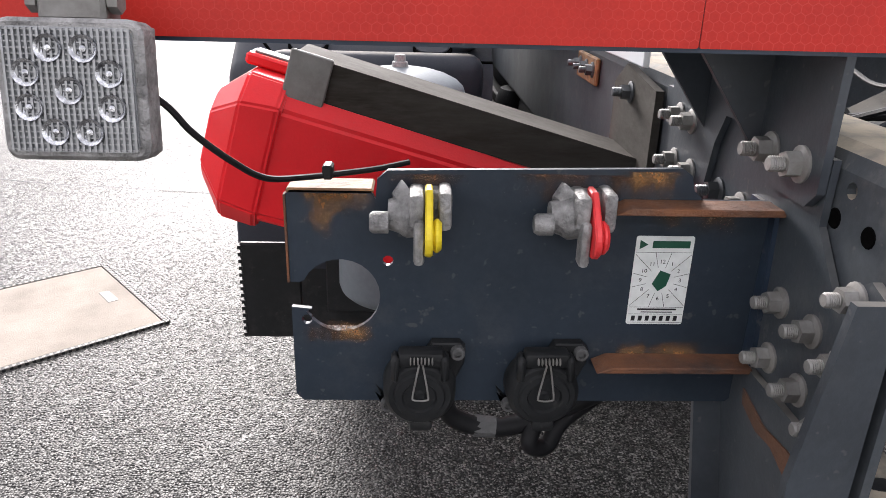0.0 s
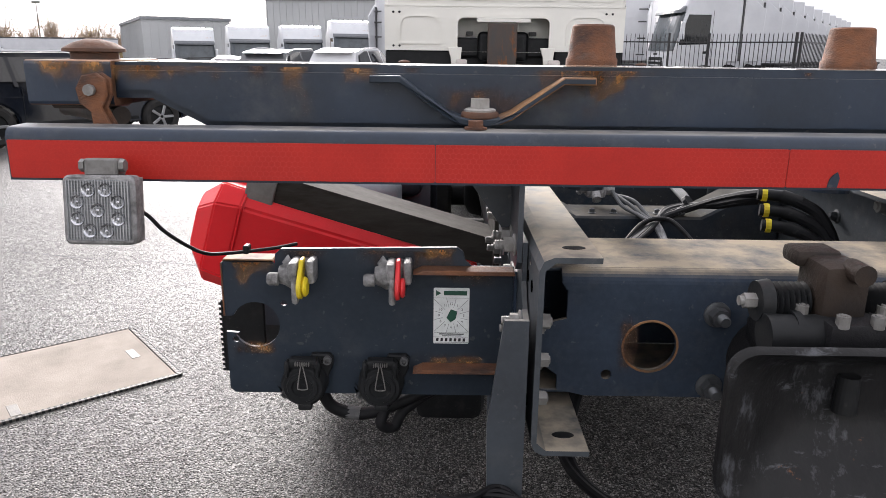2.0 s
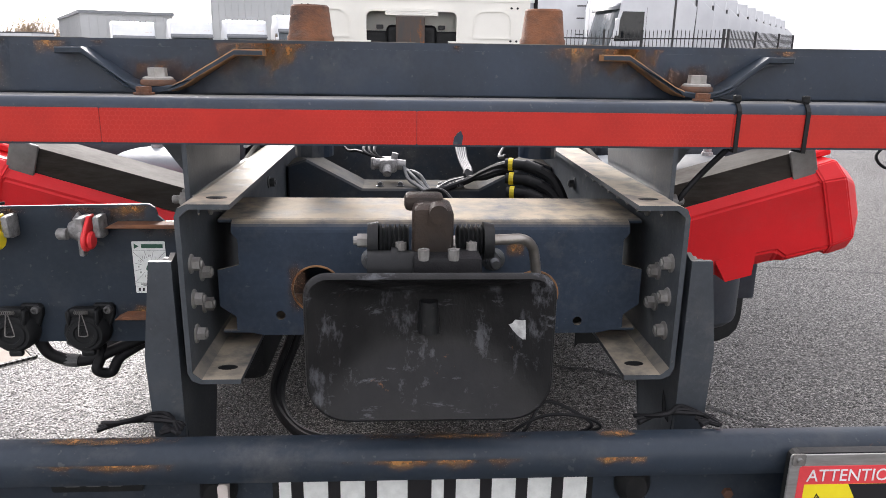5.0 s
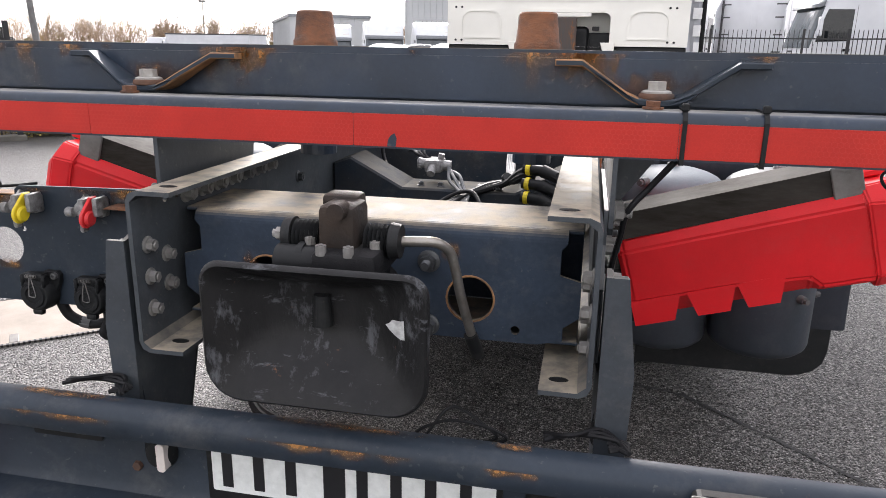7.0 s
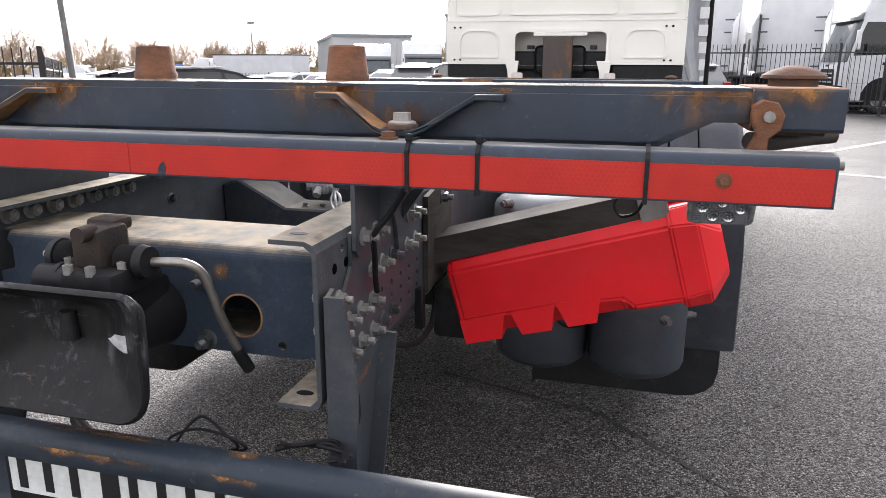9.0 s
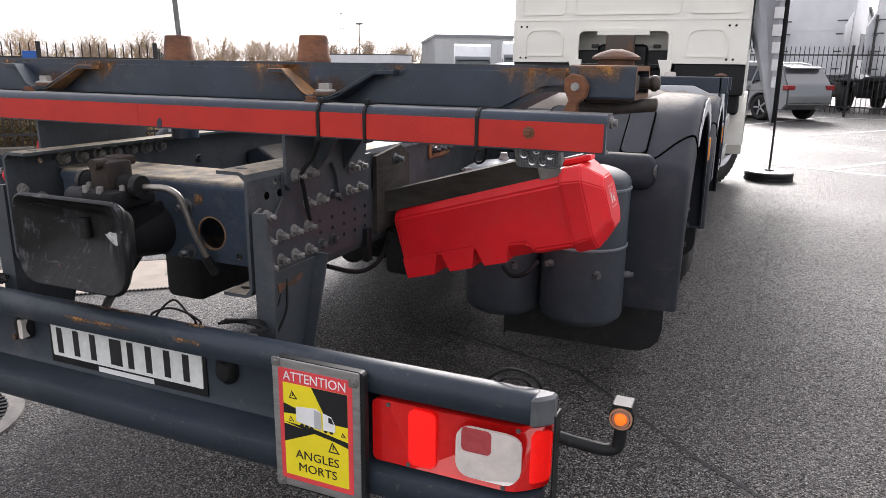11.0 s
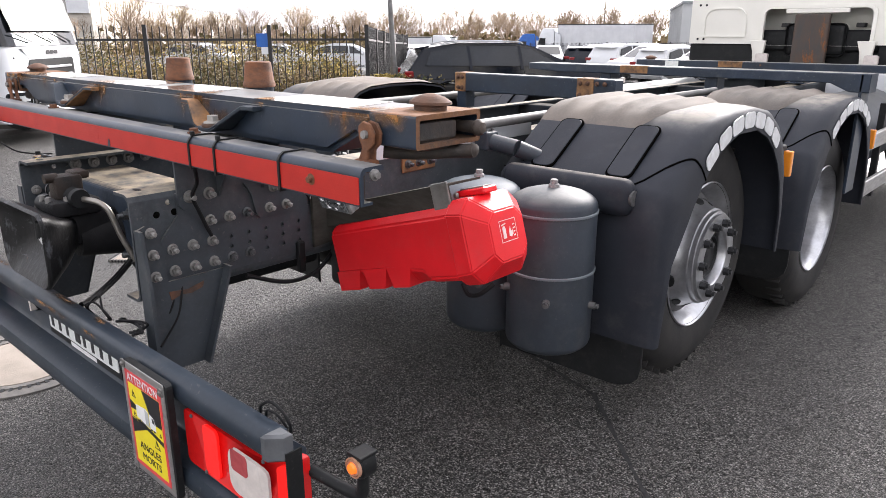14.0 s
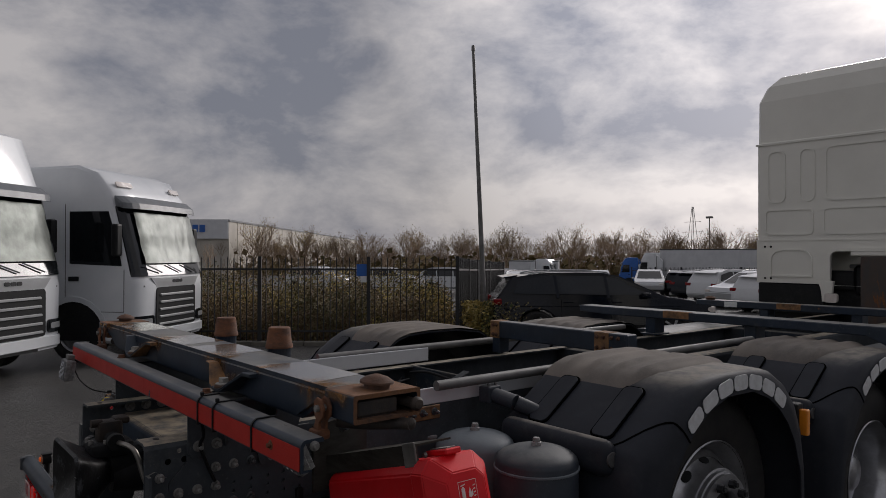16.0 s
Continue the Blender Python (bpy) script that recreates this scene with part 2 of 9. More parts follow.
LEAF = material("autumn_leaves", (0.22, 0.15, 0.075), 0.8, second=(0.09, 0.085, 0.03), scale=0.8, random=0.7, island=True, bump=0.0)
LEAF_GREEN = material("bramble_leaves", (0.060, 0.085, 0.030), 0.7, spec=0.3, second=(0.13, 0.10, 0.040), scale=0.9, random=0.8, island=True, bump=0.0)
SOIL = material("leaf_litter", (0.085, 0.060, 0.038), 0.95, second=(0.035, 0.028, 0.020), scale=3, fine=40, spread=0.9, bump=0.8, spec=0.1)
BRAMBLE_CANE = material("bramble_cane", (0.21, 0.13, 0.085), 0.8, spec=0.2, second=(0.12, 0.085, 0.06), scale=2.0, random=0.6, island=True, bump=0.0)
LEAF_GOLD = material("golden_leaves", (0.40, 0.29, 0.09), 0.8, second=(0.30, 0.25, 0.07), scale=0.8, random=0.6, island=True, bump=0.0)
GREY_POST = material("galvanised_pole", (0.19, 0.19, 0.185), 0.55, metal=0.4, second=(0.11, 0.105, 0.10))
CAR_BLACK = material("black_car_paint", (0.004, 0.006, 0.011), 0.10, spec=0.28, bump=0.0, spread=0.1)
CAR_GREY = material("grey_car_paint", (0.10, 0.105, 0.11), 0.25, metal=0.3, coat=0.8, bump=0.0, spread=0.1)
CAR_SILVER = material("silver_car_paint", (0.46, 0.47, 0.48), 0.3, metal=0.4, coat=0.8, bump=0.0, spread=0.1)
CAR_WHITE = material("white_car_paint", (0.55, 0.56, 0.57), 0.3, coat=0.3, bump=0.0, spread=0.1)
BLUE = material("blue_paint", (0.015, 0.11, 0.42), 0.4, bump=0.0)
BANNER = material("grey_banner_cloth", (0.42, 0.43, 0.46), 0.8, second=(0.36, 0.37, 0.40), scale=5)


def stain_material(name, dark, pale, thin, most=0.8, scale=20.0, flow=""):
    """Rust that thins out to its edges over the paint below and runs downwards; thin: the axis across the patch; flow: "down" or "in" from an edge."""
    m = bpy.data.materials.new(name)
    m.use_nodes = True
    n, l = m.node_tree.nodes, m.node_tree.links
    b = n["Principled BSDF"]
    co = n.new("ShaderNodeTexCoord")
    sep = n.new("ShaderNodeSeparateXYZ")
    l.new(co.outputs["Generated"], sep.inputs[0])

    def maths(op, a, c=0.0):
        x = n.new("ShaderNodeMath")
        x.operation = op
        for sock, v in zip(x.inputs, (a, c)):
            if isinstance(v, (int, float)):
                sock.default_value = v
            else:
                l.new(v, sock)
        return x.outputs[0]

    def edge(v):
        return maths("MULTIPLY", maths("MULTIPLY", v, maths("SUBTRACT", 1.0, v)), 4.0)

    def tex(s, stretch):
        mp = n.new("ShaderNodeMapping")
        mp.inputs["Scale"].default_value = stretch
        l.new(co.outputs["Object"], mp.inputs[0])
        t = n.new("ShaderNodeTexNoise")
        t.inputs["Scale"].default_value, t.inputs["Detail"].default_value, t.inputs["Roughness"].default_value = s, 8.0, 0.7
        l.new(mp.outputs[0], t.inputs["Vector"])
        return t.outputs["Fac"]

    patch, streak = tex(scale * 1.6, (1, 1, 0.8)), tex(scale * 2.6, (1, 1, 0.22))
    a, c = [sep.outputs[k] for k in range(3) if k != thin]
    fade = maths("MULTIPLY", edge(a), c if flow == "down" else maths("SUBTRACT", 1.0, c) if flow == "in" else edge(c))
    grain = maths("ADD", maths("MULTIPLY", patch, 0.65), maths("MULTIPLY", streak, 0.35))
    val = maths("ADD", maths("MULTIPLY", fade, 0.55), maths("MULTIPLY", maths("SUBTRACT", grain, 0.5), 2.2))
    r = n.new("ShaderNodeMapRange")
    r.inputs["From Min"].default_value, r.inputs["From Max"].default_value = 0.22, 0.75
    r.inputs["To Max"].default_value = most
    l.new(val, r.inputs["Value"])
    # nothing at all at the rim of the patch
    rim = n.new("ShaderNodeMapRange")
    rim.inputs["From Max"].default_value = 0.85
    l.new(fade, rim.inputs["Value"])
    x = n.new("ShaderNodeMixRGB")
    x.inputs[1].default_value, x.inputs[2].default_value = (*dark, 1), (*pale, 1)
    l.new(maths("SUBTRACT", maths("MULTIPLY", patch, 2.6), 0.8), x.inputs[0])
    x.use_clamp = True
    l.new(x.outputs[0], b.inputs["Base Color"])
    l.new(maths("MULTIPLY", r.outputs[0], rim.outputs[0]), b.inputs["Alpha"])
    b.inputs["Roughness"].default_value = 0.8
    return m


def tape_material():
    """Red retroreflective tape: honeycomb cells with pale seams."""
    m = material("red_reflective_tape", (0.45, 0.021, 0.013), 0.45, second=(0.36, 0.015, 0.010), scale=9, fine=420, spread=0.8, bump=0.0, spec=0.3)
    n, l = m.node_tree.nodes, m.node_tree.links
    b = n["Principled BSDF"]
    co = n.new("ShaderNodeTexCoord")

    def vec(op, a, c=None):
        x = n.new("ShaderNodeVectorMath")
        x.operation = op
        for sock, v in zip(x.inputs, (a, c)):
            if isinstance(v, tuple):
                sock.default_value = v
            elif v is not None:
                l.new(v, sock)
        return x

    def maths(op, a, c):
        x = n.new("ShaderNodeMath")
        x.operation = op
        for sock, v in zip(x.inputs, (a, c)):
            if isinstance(v, (int, float)):
                sock.default_value = v
            else:
                l.new(v, sock)
        return x.outputs[0]

    # two offset lattices in the xz plane; the nearer centre gives the hexagon
    cell = 0.0085
    p = vec("MULTIPLY", co.outputs["Object"], (1 / cell, 0.0, 1 / cell)).outputs[0]
    p = vec("ADD", p, (1000.0, 0.0, 1732.05)).outputs[0]
    half = (0.5, 0.0, 0.8660254)
    lattice = []
    for start in (p, vec("SUBTRACT", p, half).outputs[0]):
        lattice.append(vec("SUBTRACT", vec("MODULO", start, (1.0, 1.0, 1.7320508)).outputs[0], half).outputs[0])
    near = []
    for g in lattice:
        a = vec("ABSOLUTE", g).outputs[0]
        sep = n.new("ShaderNodeSeparateXYZ")
        l.new(a, sep.inputs[0])
        near.append(maths("MAXIMUM", sep.outputs[0], vec("DOT_PRODUCT", a, half).outputs["Value"]))
    d = maths("MINIMUM", near[0], near[1])
    r = n.new("ShaderNodeMapRange")
    r.inputs["From Min"].default_value, r.inputs["From Max"].default_value = 0.44, 0.49
    r.inputs["To Min"].default_value, r.inputs["To Max"].default_value = 0.0, 0.30
    l.new(d, r.inputs["Value"])
    patch = n.new("ShaderNodeTexNoise")
    patch.inputs["Scale"].default_value, patch.inputs["Detail"].default_value = 3.1, 4.0
    l.new(co.outputs["Object"], patch.inputs["Vector"])
    some = n.new("ShaderNodeMapRange")
    some.inputs["From Min"].default_value, some.inputs["From Max"].default_value = 0.44, 0.60
    some.inputs["To Min"].default_value = 0.12
    l.new(patch.outputs["Fac"], some.inputs["Value"])
    x = n.new("ShaderNodeMixRGB")
    x.inputs[2].default_value = (0.62, 0.10, 0.08, 1)
    src = b.inputs["Base Color"].links[0].from_socket
    l.new(maths("MULTIPLY", r.outputs[0], some.outputs[0]), x.inputs[0])
    l.new(src, x.inputs[1])
    l.new(x.outputs[0], b.inputs["Base Color"])
    return m


def asphalt_material():
    """Worn asphalt with pale and dark chippings, damp patches and patches of wear."""
    m = bpy.data.materials.new("asphalt")
    m.use_nodes = True
    n, l = m.node_tree.nodes, m.node_tree.links
    b = n["Principled BSDF"]
    co = n.new("ShaderNodeTexCoord")

    def noise_tex(s, d=5.0):
        t = n.new("ShaderNodeTexNoise")
        t.inputs["Scale"].default_value, t.inputs["Detail"].default_value = s, d
        l.new(co.outputs["Object"], t.inputs["Vector"])
        return t.outputs["Fac"]

    def rng(v, a, c, lo=0.0, hi=1.0):
        r = n.new("ShaderNodeMapRange")
        for key, val in zip(("From Min", "From Max", "To Min", "To Max"), (a, c, lo, hi)):
            r.inputs[key].default_value = val
        l.new(v, r.inputs["Value"])
        return r.outputs[0]

    def mix(f, a, c):
        x = n.new("ShaderNodeMixRGB")
        for sock, v in zip(x.inputs, (f, a, c)):
            if isinstance(v, (int, float)):
                sock.default_value = v
            elif isinstance(v, tuple):
                sock.default_value = (*v, 1)
            else:
                l.new(v, sock)
        return x.outputs[0]

    def chips(s):
        v = n.new("ShaderNodeTexVoronoi")
        v.inputs["Scale"].default_value = s
        l.new(co.outputs["Object"], v.inputs["Vector"])
        c = n.new("ShaderNodeSeparateColor")
        l.new(v.outputs["Color"], c.inputs[0])
        return v, c

    def power(v, e):
        x = n.new("ShaderNodeMath")
        x.operation = "POWER"
        l.new(v, x.inputs[0])
        x.inputs[1].default_value = e
        return x.outputs[0]

    vor, bw = chips(122.0)
    fine, fw = chips(240.0)
    stone = mix(power(bw.outputs[0], 3.2), (0.014, 0.014, 0.014), (0.37, 0.356, 0.336))
    grit = mix(power(fw.outputs[0], 3.6), (0.010, 0.010, 0.010), (0.30, 0.288, 0.272))
    col = mix(rng(vor.outputs["Distance"], 0.35, 0.55), stone, grit)
    wear = rng(noise_tex(0.5), 0.35, 0.68)
    col = mix(wear, col, mix(0.30, col, (0.062, 0.060, 0.057)))
    damp = rng(noise_tex(0.33, 7.0), 0.42, 0.64)
    col = mix(damp, col, mix(0.28, col, (0.014, 0.014, 0.014)))
    l.new(col, b.inputs["Base Color"])
    l.new(rng(damp, 0, 1, 0.56, 0.36), b.inputs["Roughness"])
    b.inputs["Specular IOR Level"].default_value = 0.13
    # every chipping lies at its own slant
    geo = n.new("ShaderNodeNewGeometry")
    off = n.new("ShaderNodeVectorMath")
    off.operation = "SUBTRACT"
    off.inputs[1].default_value = (0.5, 0.5, 0.5)
    l.new(vor.outputs["Color"], off.inputs[0])
    slant = n.new("ShaderNodeVectorMath")
    slant.operation = "SCALE"
    slant.inputs["Scale"].default_value = 0.9
    l.new(off.outputs[0], slant.inputs[0])
    tilt = n.new("ShaderNodeVectorMath")
    l.new(geo.outputs["Normal"], tilt.inputs[0])
    l.new(slant.outputs[0], tilt.inputs[1])
    unit = n.new("ShaderNodeVectorMath")
    unit.operation = "NORMALIZE"
    l.new(tilt.outputs[0], unit.inputs[0])
    bp = n.new("ShaderNodeBump")
    bp.inputs["Strength"].default_value, bp.inputs["Distance"].default_value = 0.8, 0.005
    l.new(rng(vor.outputs["Distance"], 0.1, 0.7, 1.0, 0.0), bp.inputs["Height"])
    l.new(unit.outputs[0], bp.inputs["Normal"])
    l.new(bp.outputs[0], b.inputs["Normal"])
    return m


TAPE = tape_material()
STAIN = [stain_material("rust_stain", (0.10, 0.05, 0.022), (0.33, 0.17, 0.06), k) for k in range(3)] + [stain_material("rust_run", (0.15, 0.068, 0.025), (0.47, 0.235, 0.072), 1, 1.0, 16.0, "down"), stain_material("rust_edge_stain", (0.13, 0.062, 0.025), (0.44, 0.23, 0.08), 2, 0.95, 16.0, "in")]
STAIN_DARK = [stain_material("dark_rust_stain", (0.035, 0.022, 0.015), (0.17, 0.085, 0.04), k) for k in range(3)] + [stain_material("dark_rust_run", (0.035, 0.022, 0.015), (0.17, 0.085, 0.04), 1, 0.9, 30.0, "down")]
ASPHALT = asphalt_material()


# ---------------------------------------------------------------- mesh helpers
def part(name, bm, mat, parent, label="", smooth=False, kind=""):
    """Links a bmesh as one mesh object under its thing or part."""
    me = bpy.data.meshes.new(name)
    bm.normal_update()
    bm.to_mesh(me)
    bm.free()
    for one in (mat if isinstance(mat, (list, tuple)) else [mat]):
        me.materials.append(one)
    if smooth:
        me.shade_smooth()
        me.set_sharp_from_angle(angle=radians(38))
    ob = new(name, me)
    ob.parent = parent
    if label:
        ob["label"] = label
    if kind:
        ob["kind"] = kind
    return ob


def share(name, ob_from, parent, m, label=""):
    """Another object on the same mesh, placed by m under its parent."""
    ob = new(name, ob_from.data)
    ob.parent, ob.matrix_basis = parent, m
    if label:
        ob["label"] = label
    return ob


def lie(x, y):
    """Height of the yard: level round the truck, falling gently away beyond its near side."""
    x, y = max(-60.0, x), min(60.0, max(0.0, y))
    return -0.012 * max(0.0, -x - 2.0) - min(1.0, max(0.0, -x - 2.0) / 8) * (0.012 * y + 0.00016 * y * y)


def on_yard(x, y, turn=0.0):
    return pose(x, y, lie(x, y), 0, 0, turn)


def thing(name, label, category, at=(0, 0, 0), turn=0.0, group="", kind=""):
    ob = new(name)
    ob.empty_display_size = 0.1
    ob.matrix_world = Matrix.Translation((0, 0, lie(at[0], at[1]))) @ pose(*at, 0, 0, turn)
    return tagged(ob, label, category, group, kind)


def B():
    return bmesh.new()


def box(bm, x0, x1, y0, y1, z0, z1, bevel=0.0, m=None, seg=1):
    r = bmesh.ops.create_cube(bm, size=1.0)
    vs = r["verts"]
    bmesh.ops.scale(bm, vec=(x1 - x0, y1 - y0, z1 - z0), verts=vs)
    bmesh.ops.translate(bm, vec=((x0 + x1) / 2, (y0 + y1) / 2, (z0 + z1) / 2), verts=vs)
    if bevel:
        es = list({e for v in vs for e in v.link_edges})
        out = bmesh.ops.bevel(bm, geom=es, offset=bevel, segments=seg, affect="EDGES", profile=0.5)
        vs = list({v for f in out["faces"] for v in f.verts} | {v for v in vs if v.is_valid})
    if m is not None:
        bmesh.ops.transform(bm, matrix=m, verts=[v for v in vs if v.is_valid])
    return bm


def rod(bm, p0, p1, r0, r1=None, n=16, caps=True):
    """A round bar or cone from p0 to p1."""
    p0, p1 = Vector(p0), Vector(p1)
    d = p1 - p0
    q = d.to_track_quat("Z", "Y").to_matrix().to_4x4()
    bmesh.ops.create_cone(bm, cap_ends=caps, segments=n, radius1=r0, radius2=r0 if r1 is None else r1, depth=d.length,
                          matrix=Matrix.Translation((p0 + p1) / 2) @ q)
    return bm


def lathe(bm, profile, n=24, m=None):
    """Turns a profile of (radius, height) round the z axis."""
    rings = []
    for r, z in profile:
        rings.append([bm.verts.new((max(r, 1e-5) * math.cos(2 * math.pi * k / n), max(r, 1e-5) * math.sin(2 * math.pi * k / n), z)) for k in range(n)])
    for a, c in zip(rings, rings[1:]):
        for k in range(n):
            bm.faces.new((a[k], a[(k + 1) % n], c[(k + 1) % n], c[k]))
    if m is not None:
        bmesh.ops.transform(bm, matrix=m, verts=[v for ring in rings for v in ring])
    return bm


def prism(bm, outline, axis, a, b, bevel=0.0, m=None, seg=1):
    """Extrudes a 2D outline between a and b along an axis: 'x' takes (y, z), 'y' takes (x, z), 'z' takes (x, y)."""
    put = {"x": lambda p, t: (t, p[0], p[1]), "y": lambda p, t: (p[0], t, p[1]), "z": lambda p, t: (p[0], p[1], t)}[axis]
    va, vb = [bm.verts.new(put(p, a)) for p in outline], [bm.verts.new(put(p, b)) for p in outline]
    fs = [bm.faces.new(va), bm.faces.new(vb[::-1])]
    n = len(outline)
    for k in range(n):
        fs.append(bm.faces.new((va[k], vb[k], vb[(k + 1) % n], va[(k + 1) % n])))
    bmesh.ops.recalc_face_normals(bm, faces=fs)
    vs = va + vb
    if bevel:
        es = list({e for f in fs[:2] for e in f.edges})
        out = bmesh.ops.bevel(bm, geom=es, offset=bevel, segments=seg, affect="EDGES")
        vs = list({v for f in out["faces"] for v in f.verts} | {v for v in vs if v.is_valid})
    if m is not None:
        bmesh.ops.transform(bm, matrix=m, verts=[v for v in vs if v.is_valid])
    return bm


def rounded(x0, x1, y0, y1, r, n=5):
    """A rectangle with rounded corners as an outline."""
    pts = []
    for cx, cy, a in ((x1 - r, y1 - r, 0), (x0 + r, y1 - r, 90), (x0 + r, y0 + r, 180), (x1 - r, y0 + r, 270)):
        pts += [(cx + r * math.cos(radians(a + 90 * k / n)), cy + r * math.sin(radians(a + 90 * k / n))) for k in range(n + 1)]
    return pts


def tube(bm, points, r, n=8, steps=6):
    """A cable or bent bar through the points (smooth)."""
    ps = [Vector(p) for p in points]
    path = []
    for k in range(len(ps) - 1):
        a, b_, c, d = ps[max(k - 1, 0)], ps[k], ps[k + 1], ps[min(k + 2, len(ps) - 1)]
        for s in range(steps):
            t = s / steps
            path.append(0.5 * ((2 * b_) + (c - a) * t + (2 * a - 5 * b_ + 4 * c - d) * t * t + (3 * b_ - a - 3 * c + d) * t ** 3))
    path.append(ps[-1])
    rings, side = [], None
    for k, p in enumerate(path):
        d = (path[min(k + 1, len(path) - 1)] - path[max(k - 1, 0)]).normalized()
        side = (d.orthogonal() if side is None else side - d * side.dot(d)).normalized()
        up = d.cross(side)
        rings.append([bm.verts.new(p + r * (math.cos(2 * math.pi * j / n) * side + math.sin(2 * math.pi * j / n) * up)) for j in range(n)])
    for a, c in zip(rings, rings[1:]):
        for j in range(n):
            bm.faces.new((a[j], a[(j + 1) % n], c[(j + 1) % n], c[j]))
    bm.faces.new(rings[0][::-1])
    bm.faces.new(rings[-1])
    return bm


def plate_with_holes(bm, outline, holes, axis, a, b):
    """A flat plate with openings: outline and holes are outlines in the plate's plane."""
    put = {"x": lambda p, t: (t, p[0], p[1]), "y": lambda p, t: (p[0], t, p[1]), "z": lambda p, t: (p[0], p[1], t)}[axis]
    loops = []
    for pts in (outline, *holes):
        vs = [bm.verts.new(put(p, a)) for p in pts]
        loops.append([bm.edges.new((vs[k], vs[(k + 1) % len(vs)])) for k in range(len(vs))])
    made = bmesh.ops.triangle_fill(bm, use_beauty=True, use_dissolve=False, edges=[e for lp in loops for e in lp])
    faces = [g for g in made["geom"] if isinstance(g, bmesh.types.BMFace)]
    ext = bmesh.ops.extrude_face_region(bm, geom=faces)
    move = Vector(put((0, 0), b - a)) - Vector(put((0, 0), 0))
    bmesh.ops.translate(bm, vec=move, verts=[g for g in ext["geom"] if isinstance(g, bmesh.types.BMVert)])
    bmesh.ops.recalc_face_normals(bm, faces=bm.faces[:])
    return bm


def circle(cx, cy, r, n=20, a0=0, a1=360):
    full = abs(a1 - a0) >= 360
    return [(cx + r * math.cos(radians(a0 + (a1 - a0) * k / (n if full else n - 1))), cy + r * math.sin(radians(a0 + (a1 - a0) * k / (n if full else n - 1)))) for k in range(n)]


def text_mesh(words, size, depth=0.0006, width=None):
    """Raised letters in the built-in font, lying in the xy plane, centred; width: stretched to this many metres."""
    cu = bpy.data.curves.new("lettering", "FONT")
    cu.body, cu.size, cu.extrude, cu.align_x, cu.align_y = words, size, depth, "CENTER", "CENTER"
    cu.resolution_u, cu.offset = 3, 0.0
    ob = bpy.data.objects.new("lettering", cu)
    scene.collection.objects.link(ob)
    me = bpy.data.meshes.new_from_object(ob.evaluated_get(bpy.context.evaluated_depsgraph_get()))
    bpy.data.objects.remove(ob)
    bm = bmesh.new()
    bm.from_mesh(me)
    if width:
        xs = [v.co.x for v in bm.verts]
        bmesh.ops.scale(bm, vec=(width / (max(xs) - min(xs)), 1, 1), verts=bm.verts[:])
    return bm


def moved(bm, m):
    bmesh.ops.transform(bm, matrix=m, verts=bm.verts[:])
    return bm


def stain(parent, x0, x1, y0, y1, z0, z1, mat=None, name="rust_stain", kind=None):
    """A thin patch of rust or scuffing lying on a surface; one of the three spans is nearly nothing."""
    bm = B()
    spans = (x1 - x0, y1 - y0, z1 - z0)
    if spans.index(min(spans)) == 1:
        pts = ((x0, y0, z0), (x1, y0, z0), (x1, y0, z1), (x0, y0, z1))
    else:
        pts = ((x0, y0, z1), (x1, y0, z1), (x1, y1, z1), (x0, y1, z1))
    bm.faces.new([bm.verts.new(p) for p in pts])
    return part(name, bm, (mat or STAIN)[spans.index(min(spans)) if kind is None else kind], parent)


FACING_BACK = pose(0, 0, 0, 90, 0, 0)      # lays an xy drawing upright, to be read from behind the truck (-y)


# ---------------------------------------------------------------- ground
def ground():
    bm = B()
    rng = random.Random(3)
    # one sheet to the horizon, finer near the truck, with slight hollows
    xs = [-900, -300, -120, -60] + [-42 + 2 * k for k in range(42)] + [60, 120, 300, 900]
    ys = [-900, -300, -120, -60] + [-40 + 2 * k for k in range(51)] + [80, 120, 300, 900]
    grid = [[bm.verts.new((x, y, lie(x, y) + (0.0 if abs(x) < 16 and abs(y) < 30 else rng.uniform(-0.02, 0.0)))) for x in xs] for y in ys]
    for j in range(len(ys) - 1):
        for i in range(len(xs) - 1):
            bm.faces.new((grid[j][i], grid[j][i + 1], grid[j + 1][i + 1], grid[j + 1][i]))
    ob = part("ground", bm, ASPHALT, None, smooth=True)
    tagged(ob, "grey damp asphalt yard with coarse chippings", "ground", kind="structure")
    return ob


ground()

# ================================================================ the truck
truck = thing("truck", "dark grey container-chassis truck with a cream cab, parked on asphalt", "truck")
FAR = 7.2       # the frame rails run forward to here


def hex_bolt(length=0.022):
    """A flanged hexagon nut with the end of its threaded stud, along +z, from z = 0."""
    bm = B()
    lathe(bm, [(0.0, 0.0), (0.0180, 0.0), (0.0180, 0.0025), (0.0135, 0.0045), (0.0, 0.0045)], 18)
    bmesh.ops.create_cone(bm, cap_ends=True, segments=6, radius1=0.0132, radius2=0.0128, depth=0.014, matrix=pose(0, 0, 0.011))
    prof, z = [(0.0, 0.017)], 0.017
    while z < length:
        prof += [(0.0078, z), (0.0070, z + 0.0011)]
        z += 0.0022
    lathe(bm, prof + [(0.0062, z), (0.0, z)], 12)
    return bm


bolt_source = None


